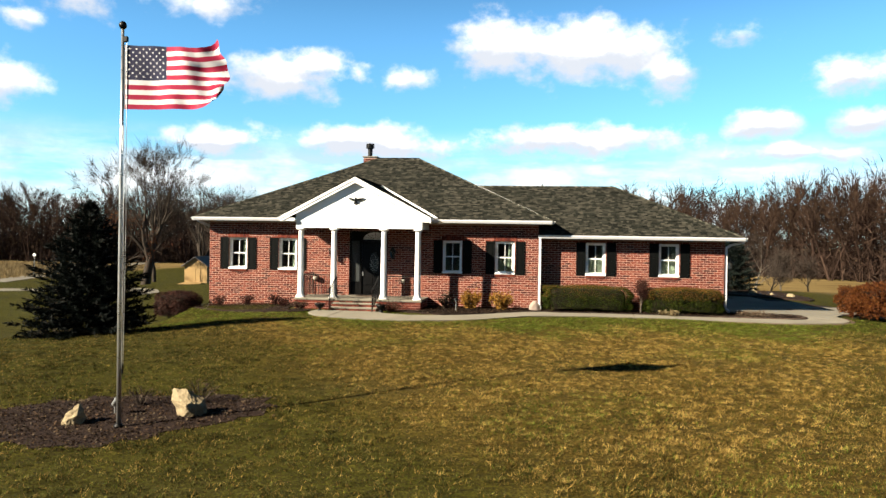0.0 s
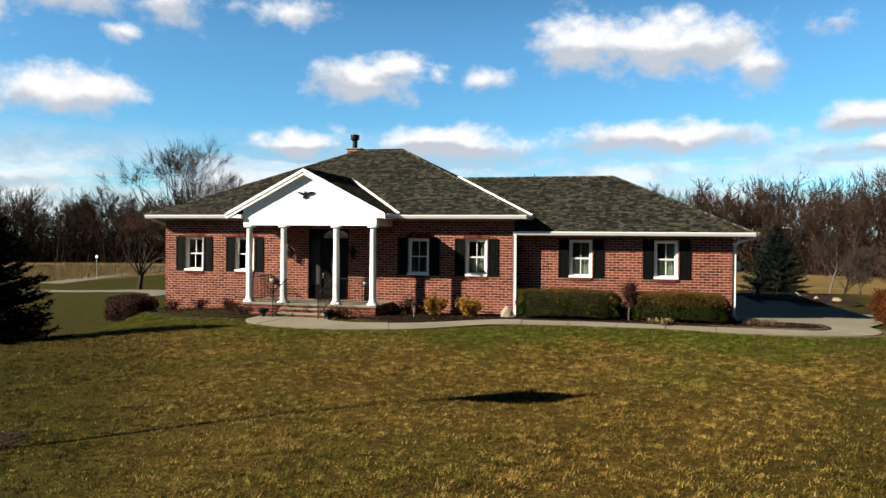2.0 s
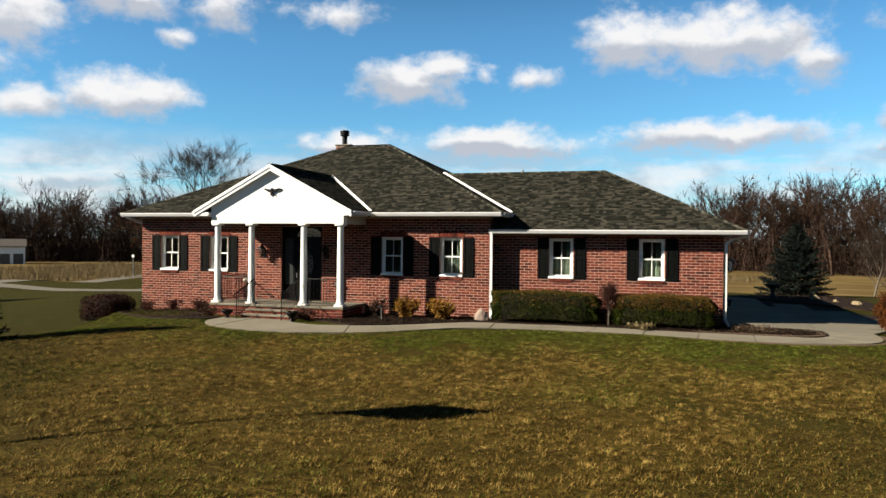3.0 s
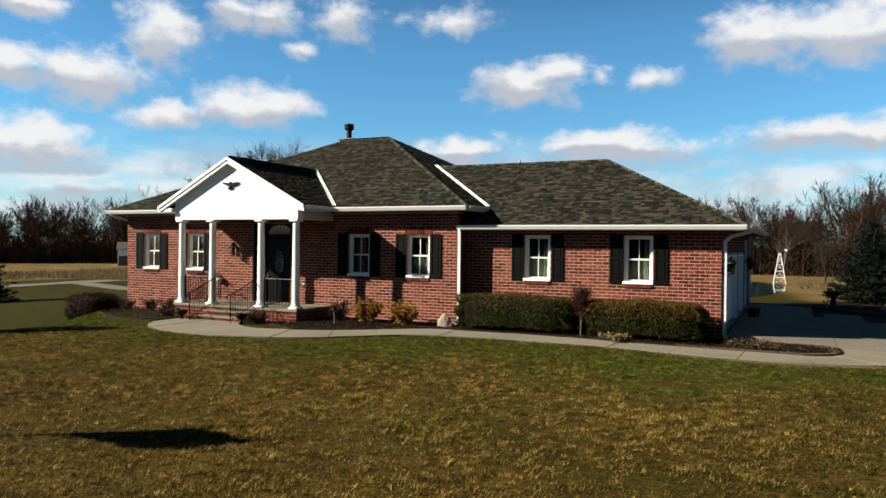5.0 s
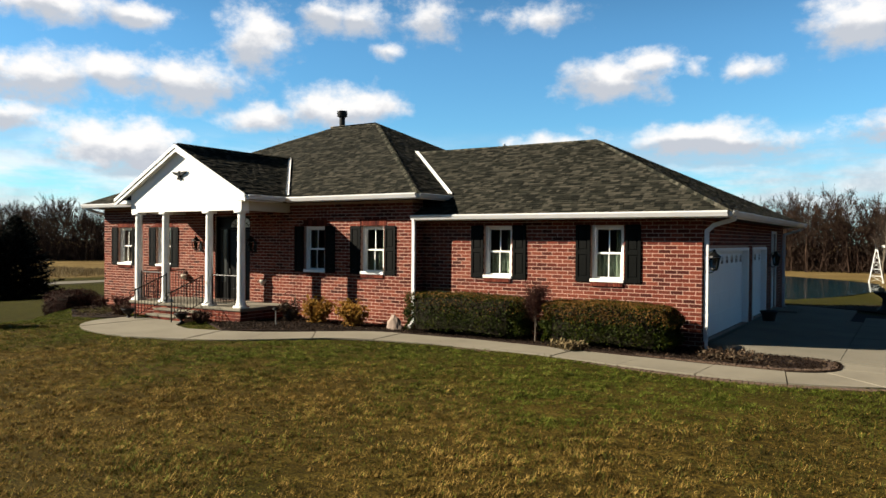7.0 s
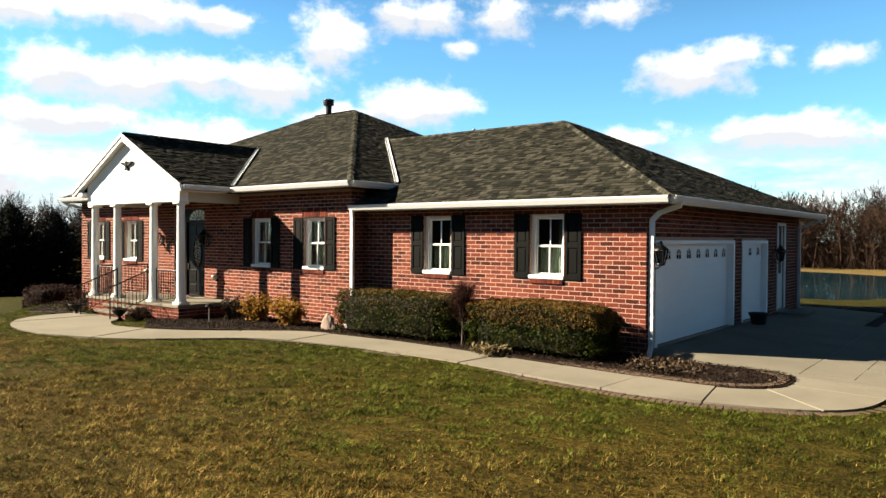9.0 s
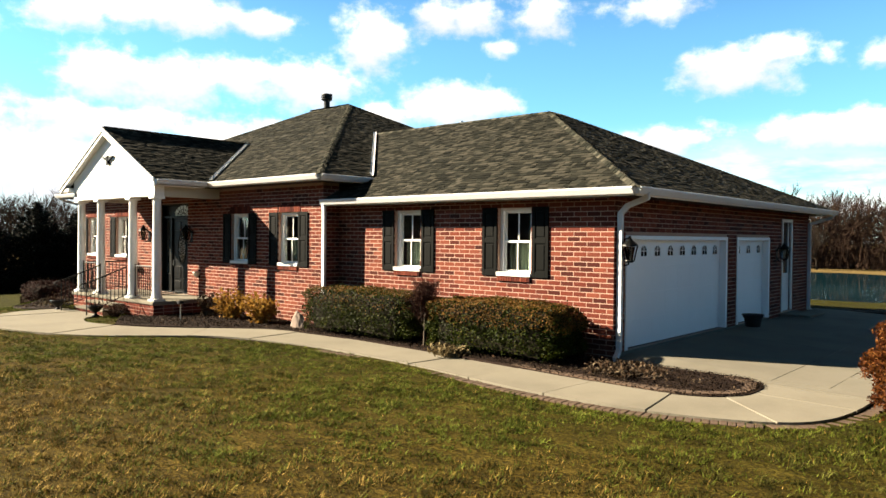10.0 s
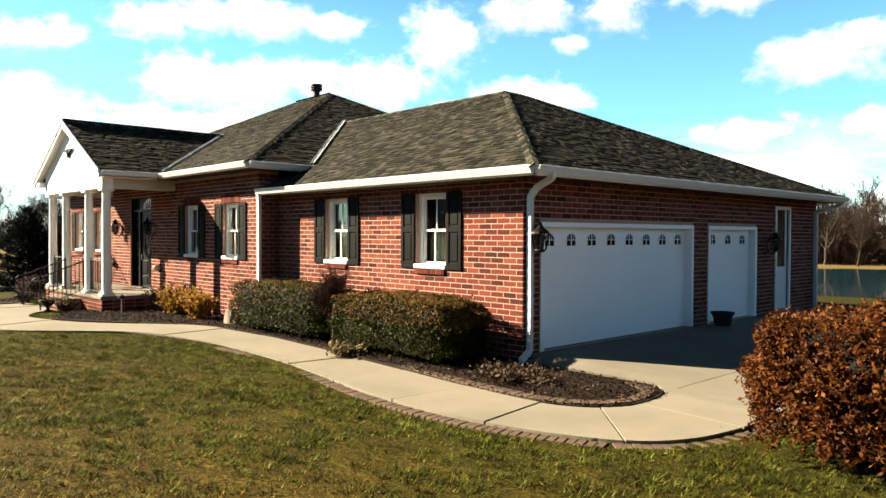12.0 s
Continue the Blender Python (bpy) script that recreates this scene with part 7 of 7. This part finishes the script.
def cloth(s, h):
    """A place on the waving cloth: s along the fly, h up, both 0 to 1; and its pucker at the torn corner."""
    high, low = max(0.0, h - 0.45) / 0.55, max(0.0, 0.4 - h) / 0.4
    x = FX + 0.06 + s * FL_W * (0.99 - 0.17 * s ** 3 * high ** 2 - 0.13 * s ** 4 * low ** 1.5) + 0.02 * s * s * math.sin(26 * h + 1)
    y = FY + 0.1 * math.sin(5.6 * s + 1.6 * h) * max(s, 0.0) ** 0.5 + 0.055 * math.sin(12 * s - 3.4 * h) * s + 0.035 * math.sin(23 * s + 5 * h) * s + 0.12 * s
    z = FL_TOP - FL_H * (1 - h)
    z += 0.05 * math.sin(5.4 * s - 0.6 + 1.2 * h) * (0.4 + 0.6 * h) * s - 0.05 * math.sin(math.pi * s) * h
    end = max(0.0, s - 0.72) / 0.28
    z += end ** 2 * (0.16 * high ** 2 + 0.17 * low) + 0.02 * end * math.sin(9 * s + 17 * h)
    y += 0.06 * end * math.sin(14 * h + 6 * s)
    return (x, y, z)


def patch(s0, s1, h0, h1, n, m, off=0.0):
    sh = Shape()
    for i in range(n + 1):
        for j in range(m + 1):
            p = cloth(s0 + (s1 - s0) * i / n, h0 + (h1 - h0) * j / m)
            sh.v.append((p[0], p[1] + off, p[2]))
    for i in range(n):
        for j in range(m):
            a = i * (m + 1) + j
            sh.f.append((a, a + m + 1, a + m + 2, a + 1))
    return sh


for k in range(13):
    h1, h0 = 1 - k / 13, 1 - (k + 1) / 13
    part("stripe", patch(0.4 if k < 7 else 0.0, 1.0, h0, h1, 56, 3), FLAG_RED if k % 2 == 0 else FLAG_WHITE, flag, smooth=True)
part("canton", patch(0.0, 0.4, 6 / 13, 1.0, 18, 10), FLAG_BLUE, flag, "dark blue canton", smooth=True)
part("header", patch(-0.014, 0.0, 0.0, 1.0, 1, 12), FLAG_WHITE, flag)
stars = Shape()
for r in range(9):
    for q in range(6 if r % 2 == 0 else 5):
        s = 0.4 * ((2 * q + 1 + r % 2) / 12.0)
        h = 1 - (7 / 13) * ((r + 1) / 10.0)
        for off in (-0.005, 0.005):
            ring_ = []
            for i in range(10):
                rad = 0.026 if i % 2 == 0 else 0.0105
                w_ = math.pi / 2 + i * math.pi / 5
                p = cloth(s + rad * math.cos(w_) / FL_W, h + rad * math.sin(w_) / FL_H)
                ring_.append((p[0], p[1] + off, p[2]))
            stars.poly(ring_)
part("stars", stars, FLAG_WHITE, flag, "small white stars")


def boulder(x, y, rx, ry, rz, seed, label, mat=STONE, z=None, lean=0.0, name="boulder", group=""):
    bm = bmesh.new()
    rng = random.Random(seed)
    for _ in range(22):
        d = Vector((rng.gauss(0, 1), rng.gauss(0, 1), rng.gauss(0, 0.9))).normalized() * rng.uniform(0.8, 1.12)
        bm.verts.new((d.x, d.y, max(d.z, -0.6)))
    bmesh.ops.convex_hull(bm, input=list(bm.verts))
    for v in [v for v in bm.verts if not v.link_faces]:
        bm.verts.remove(v)
    bmesh.ops.subdivide_edges(bm, edges=list(bm.edges), cuts=5, use_grid_fill=True)
    bmesh.ops.triangulate(bm, faces=list(bm.faces))
    for v in bm.verts:
        k = 1 + 0.13 * noise.noise(v.co * 2.1 + Vector((seed, 0, 0))) + 0.05 * noise.noise(v.co * 7.0 + Vector((0, seed, 0))) + 0.04 * noise.noise(v.co * 15.0 + Vector((0, 0, seed)))
        v.co = Vector((v.co.x * rx * k + lean * max(0.0, v.co.z), v.co.y * ry * k, v.co.z * rz * k))
    me = bpy.data.meshes.new(name)
    bm.to_mesh(me)
    bm.free()
    me.materials.append(mat)
    ob = new(name, me)
    ob.location = (x, y, (land_at(x, y) if z is None else z) + rz * 0.38)
    return tagged(ob, label, "rock", group)


boulder(-7.28, 11.75, 0.21, 0.2, 0.27, 3, "cream limestone boulder in the flagpole bed", lean=0.1, group="boulders")
boulder(-5.42, 12.6, 0.33, 0.27, 0.42, 8, "large cream limestone boulder by the flagpole", lean=-0.2, group="boulders")
for k, (x, y, r) in enumerate(((15.2, 47.8, 0.3), (15.9, 46.2, 0.2), (16.4, 44.6, 0.28), (14.2, 48.4, 0.2))):
    boulder(x, y, r, r * 0.8, r * 0.7, 20 + k, "pale rounded rock at the edge of the back bed", group="rocks past the drive")
boulder(1.3, 31.45, 0.26, 0.12, 0.42, 40, "upright pinkish stone slab beside the wall", PINK_STONE, name="stone_marker", z=-0.4)


def urn(x, y):
    z = land_at(x, y) + 0.02
    t = thing("planter_urn", x, y, z, "low dark cast iron planter urn beside the porch steps", "planter", "urns by the steps")
    part("bowl", Shape().lathe([(0.1, z), (0.11, z + 0.03), (0.05, z + 0.08), (0.045, z + 0.12), (0.12, z + 0.17), (0.2, z + 0.26), (0.23, z + 0.33), (0.21, z + 0.34), (0.18, z + 0.3)], x, y, 20), IRON, t, smooth=True)
    rng = np.random.default_rng(int(abs(x) * 100))
    n = 60
    a = np.stack([x + rng.normal(0, 0.06, n), y + rng.normal(0, 0.06, n), np.full(n, z + 0.3)], 1)
    part("dry_plant", array_mesh("dry_plant", *ribbons(a, a + np.stack([rng.normal(0, 0.13, n), rng.normal(0, 0.13, n), rng.uniform(0.03, 0.14, n)], 1), 0.012, 0.004, rng), DULL_TWIG), DULL_TWIG, t)


urn(-5.1, 29.05)
urn(-7.72, 29.0)
# ornaments and pots
t = thing("yard_urn", 13.1, 47.1, land_at(13.1, 47.1), "dark stone birdbath with a pale top past the driveway", "birdbath")
z = land_at(13.1, 47.1)
part("pedestal", Shape().lathe([(0.28, z), (0.26, z + 0.1), (0.12, z + 0.25), (0.1, z + 0.5), (0.2, z + 0.62)], 13.1, 47.1, 16), RUBBER, t, smooth=True)
part("basin", Shape().lathe([(0.2, z + 0.6), (0.42, z + 0.74), (0.44, z + 0.8), (0.38, z + 0.78)], 13.1, 47.1, 20), RUBBER, t, smooth=True)
part("pale_stones", Shape().soft_box(12.85, 46.98, z + 0.78, 13.08, 47.2, z + 0.95, 0.04).soft_box(13.14, 47.0, z + 0.78, 13.3, 47.2, z + 0.9, 0.04), STONE, t)
t = thing("plant_pot", 10.2, 38.97, -0.14, "low dark round tub between the garage doors", "pot")
part("tub", Shape().lathe([(0.18, -0.14), (0.21, 0.06), (0.26, 0.14), (0.27, 0.17), (0.24, 0.17), (0.2, 0.06)], 10.2, 38.97, 22), RUBBER, t, smooth=True)
t = thing("path_light", -2.05, 30.05, -0.33, "small white-stemmed garden light in the bed", "garden light")
part("stake", Shape().tube((-2.05, 30.05, -0.35), (-2.05, 30.05, 0.18), 0.018, 0.018, 8), STEEL, t)
part("cap", Shape().lathe([(0.03, 0.16), (0.1, 0.19), (0.09, 0.23), (0.03, 0.27)], -2.05, 30.05, 14), IRON, t)
t = thing("spotlight", -6.85, 12.4, land_at(-6.85, 12.4), "small pale spotlight on a stake aimed at the flag", "spotlight")
z = land_at(-6.85, 12.4)
part("stake", Shape().tube((-6.85, 12.4, z), (-6.85, 12.4, z + 0.22), 0.015, 0.015, 6), STEEL, t)
part("head", Shape().tube((-6.88, 12.4, z + 0.2), (-6.77, 12.38, z + 0.34), 0.045, 0.06, 12), STEEL, t)

# garden windmill by the pond
wx, wy = 8.7, 169.7
wz = land_at(wx, wy)
mill = thing("windmill", wx, wy, wz, "white lattice windmill tower with a small wheel and tail", "windmill")
feet = [Vector((wx + sx * 1.15, wy + sy * 1.15, wz)) for sx, sy in ((-1, -1), (1, -1), (1, 1), (-1, 1))]
top = Vector((wx, wy, wz + 6.4))
tops = [top + (f - Vector((wx, wy, wz))) * 0.09 for f in feet]
for f, g in zip(feet, tops):
    part("leg", Shape().tube(f, g, 0.075, 0.06, 6), WHITE, mill)
for k in range(4):
    a, b, c, d = feet[k], feet[(k + 1) % 4], tops[k], tops[(k + 1) % 4]
    for i in range(5):
        lo, hi = i / 5, (i + 1) / 5
        part("brace", Shape().tube(a.lerp(c, lo), b.lerp(d, hi), 0.025, 0.025, 4), WHITE, mill)
        part("crossbar", Shape().tube(a.lerp(c, hi), b.lerp(d, hi), 0.04, 0.04, 4), WHITE, mill)
hub = top + Vector((0, -0.5, 0.35))
for k in range(14):
    w_ = 2 * math.pi * k / 14
    u = Vector((0.3 * math.cos(w_), 0.95 * math.cos(w_), math.sin(w_)))
    s = Vector((-0.3 * math.sin(w_), -0.95 * math.sin(w_), math.cos(w_)))
    part("vane", Shape().poly([hub + u * 0.25 - s * 0.05, hub + u * 0.7 - s * 0.14, hub + u * 0.7 + s * 0.14 + Vector((0.08, 0, 0)), hub + u * 0.25 + s * 0.05]), STEEL, mill)
part("tail", Shape().box(wx + 0.1, wy - 0.02, top.z + 0.3, wx + 0.9, wy + 0.02, top.z + 0.36).box(wx + 0.8, wy - 0.02, top.z + 0.12, wx + 1.3, wy + 0.02, top.z + 0.55), WHITE, mill)

# shed, far house, sign
sx, sy = -31.27, 67.6
sz = land_at(sx, sy)
shed = thing("shed", sx, sy, sz, "small yellow wooden garden shed with a dark gable roof", "shed")
part("wall", Shape().box(sx - 1.15, sy - 1.2, sz - 0.4, sx + 1.15, sy + 1.2, sz + 1.75).poly([(sx - 1.15, sy - 1.2, sz + 1.75), (sx + 1.15, sy - 1.2, sz + 1.75), (sx, sy - 1.2, sz + 2.5)]).poly([(sx + 1.15, sy + 1.2, sz + 1.75), (sx - 1.15, sy + 1.2, sz + 1.75), (sx, sy + 1.2, sz + 2.5)]), SHED_YELLOW, shed)
for s in (-1, 1):
    part("roof", Shape().poly([(sx + s * 1.4, sy - 1.45, sz + 1.62), (sx, sy - 1.45, sz + 2.56), (sx, sy + 1.45, sz + 2.56), (sx + s * 1.4, sy + 1.45, sz + 1.62)]).poly([(sx + s * 1.4, sy - 1.45, sz + 1.7), (sx, sy - 1.45, sz + 2.64), (sx, sy + 1.45, sz + 2.64), (sx + s * 1.4, sy + 1.45, sz + 1.7)]).poly([(sx + s * 1.4, sy - 1.45, sz + 1.62), (sx, sy - 1.45, sz + 2.56), (sx, sy - 1.45, sz + 2.64), (sx + s * 1.4, sy - 1.45, sz + 1.7)]), TIN, shed)
part("door", Shape().soft_box(sx - 0.5, sy - 1.24, sz + 0.05, sx - 0.01, sy - 1.2, sz + 1.5, 0.01).soft_box(sx + 0.01, sy - 1.24, sz + 0.05, sx + 0.5, sy - 1.2, sz + 1.5, 0.01), SHED_YELLOW, shed)
part("ramp", Shape().poly([(sx - 1.1, sy - 2.8, sz + 0.02), (sx + 0.9, sy - 2.8, sz + 0.02), (sx + 0.9, sy - 1.25, sz + 0.14), (sx - 1.1, sy - 1.25, sz + 0.14)]), SHED_YELLOW, shed)
hx, hy = -120.3, 240.8
hz = land_at(hx, hy)
far_house = thing("far_house", hx, hy, hz, "far red house with a grey gable roof by the wood", "house")
part("wall", Shape().box(hx - 4.2, hy - 4, hz - 1, hx + 4.2, hy + 4, hz + 3.6).poly([(hx - 4.2, hy - 4, hz + 3.6), (hx + 4.2, hy - 4, hz + 3.6), (hx, hy - 4, hz + 7.6)]).poly([(hx + 4.2, hy + 4, hz + 3.6), (hx - 4.2, hy + 4, hz + 3.6), (hx, hy + 4, hz + 7.6)]), BARN_RED, far_house)
for s in (-1, 1):
    part("roof", Shape().poly([(hx + s * 4.8, hy - 4.4, hz + 3.2), (hx, hy - 4.4, hz + 7.8), (hx, hy + 4.4, hz + 7.8), (hx + s * 4.8, hy + 4.4, hz + 3.2)]), TIN, far_house)
for x in (-2.0, 2.0):
    part("window", Shape().box(hx + x - 0.6, hy - 4.05, hz + 1.2, hx + x + 0.6, hy - 3.98, hz + 2.7), WHITE, far_house)
bx, by = -151.0, 150.6
bz = land_at(bx, by)
barn = thing("far_barn", bx, by, bz, "far white barn with a low grey roof by the wood", "barn")
turn = Matrix.Translation((bx, by, bz)) @ Matrix.Rotation(math.radians(47), 4, "Z")
part("wall", Shape().box(-2.9, -4, -1.5, 2.9, 4, 4.6), WHITE, barn, at=turn)
for side in (-1, 1):
    part("roof", Shape().poly([(-3.2, side * 4.6, 4.45), (3.2, side * 4.6, 4.45), (3.2, 0, 6.3), (-3.2, 0, 6.3)]).poly([(-3.2, side * 4.6, 4.3), (3.2, side * 4.6, 4.3), (3.2, 0, 6.15), (-3.2, 0, 6.15)]), TIN, barn, at=turn)
for x in (-2.6, 0.3):
    part("door", Shape().soft_box(x, -4.08, -0.3, x + 2.2, -4.0, 2.6, 0.02), TIN, barn, at=turn)
gx_, gy_ = -83.0, 113.7
gz_ = land_at(gx_, gy_)
sign = thing("road_sign", gx_, gy_, gz_, "small round white sign on a post by the lane", "sign")
part("post", Shape().tube((gx_, gy_, gz_ - 0.3), (gx_, gy_, gz_ + 3.4), 0.07, 0.07, 6), STEEL, sign)
part("board", Shape().tube((gx_, gy_ - 0.06, gz_ + 3.9), (gx_, gy_ + 0.06, gz_ + 3.9), 0.26, 0.26, 20), WHITE, sign)

# ---- grass ----
def grass(name, count, bounds, mat, keep, seed, tall=(0.02, 0.055), width=0.0115):
    rng = np.random.default_rng(seed)
    x, y = rng.uniform(bounds[0], bounds[1], count), rng.uniform(bounds[2], bounds[3], count)
    turned, across = x * 0.94 + y * 0.34, (y * 0.94 - x * 0.34) * 1.35
    clump = 1.5 * patchy(turned, across, 0.11, 5) + 1.1 * patchy(turned, across, 0.27, 6) + 0.7 * patchy(turned, across, 0.9, 7) - 1.65
    edge = np.minimum(np.minimum(x - bounds[0], bounds[1] - x), y - bounds[2])
    ok = keep(x, y) & (rng.uniform(-0.75, 0.75, count) < clump * 1.25 + 0.12) & (rng.uniform(0, 1, count) < ss(0.0, 3.5, edge + 1.5 * patchy(x, y, 0.8, 9)))
    frayed = rng.normal(0, 0.12, (2, count))
    for outline in ([along(WALK_NEAR, k / 50) for k in range(51)] + [along(WALK_FAR, k / 50) for k in range(50, -1, -1)], BED_EAST, BED_WEST, DRIVEWAY):
        ok &= ~in_outline(x, y, outline)
    for px, py in [along(spline(EDGE_ROW, 0.1), k / 90) for k in range(91)] + [along(spline(END_ROW, 0.1), k / 40) for k in range(41)]:
        ok &= np.abs(x - px) + np.abs(y - py) > 0.13
    ok &= ~in_outline(x + frayed[0], y + frayed[1], BED_FLAG)
    x, y, clump = x[ok], y[ok], clump[ok]
    n = len(x)
    h = rng.uniform(*tall, n) * np.clip(1.0 + 0.75 * clump, 0.4, 1.8)
    w_ = rng.uniform(0, 2 * math.pi, n)
    lean = rng.uniform(0.4, 2.0, n) * h
    z = land(x, y) - 0.004
    wx_, wy_ = np.cos(w_), np.sin(w_)
    half = width * rng.uniform(0.6, 1.3, n) / 2
    v = np.stack([np.stack([x - wy_ * half, y + wx_ * half, z], 1), np.stack([x + wy_ * half, y - wx_ * half, z], 1), np.stack([x + wx_ * lean, y + wy_ * lean, z + h], 1)], 1).reshape(-1, 3)
    me = array_mesh(name, v, np.arange(3 * n).reshape(n, 3), mat)
    tagged(part(name, me, mat), "short mown lawn grass, straw and green blades", "grass", kind="stuff")


def spread_of(x, y, a, b):
    """A number from 0 to 1 that jumps from place to place."""
    return np.sin(x * a + y * b) * 43758.5 % 1.0


def greener(x, y):
    """How green the lawn is: towards the house, and in patches."""
    k = 0.95 * ss(21.5, 27.5, y + 1.2 * np.sin(x * 0.9) + 0.9 * np.sin(x * 2.3 + y) - 0.12 * np.clip(x - 8.0, 0, 9)) + 0.4 * ss(0.2, 0.9, np.sin(x * 0.61 + 1.0 + 0.8 * np.sin(y * 0.8)) * np.sin(y * 0.53 + 0.4 + 0.7 * np.sin(x * 0.9)))
    return np.clip(0.1 + 0.85 * k, 0, 0.95)


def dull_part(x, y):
    """The darker south-west of the lawn, and its darker east side."""
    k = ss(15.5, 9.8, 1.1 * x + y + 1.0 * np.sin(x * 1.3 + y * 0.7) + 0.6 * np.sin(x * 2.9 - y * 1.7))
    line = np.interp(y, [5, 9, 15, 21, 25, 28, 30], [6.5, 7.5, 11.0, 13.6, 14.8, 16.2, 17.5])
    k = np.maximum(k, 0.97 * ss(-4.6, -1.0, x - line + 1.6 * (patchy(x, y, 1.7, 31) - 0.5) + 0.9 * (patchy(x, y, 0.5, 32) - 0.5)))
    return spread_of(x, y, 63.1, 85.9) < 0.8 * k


def dry_part(x, y):
    return spread_of(x, y, 91.7, 47.3) > greener(x, y)


YARD = (-16.0, 19.5, 5.0, 31.5)
grass("lawn_blades", 1900000, YARD, BLADES, lambda x, y: dry_part(x, y) & ~dull_part(x, y), 101)
grass("green_lawn_blades", 1900000, YARD, BLADES_GREEN, lambda x, y: ~dry_part(x, y) & ~dull_part(x, y), 102)
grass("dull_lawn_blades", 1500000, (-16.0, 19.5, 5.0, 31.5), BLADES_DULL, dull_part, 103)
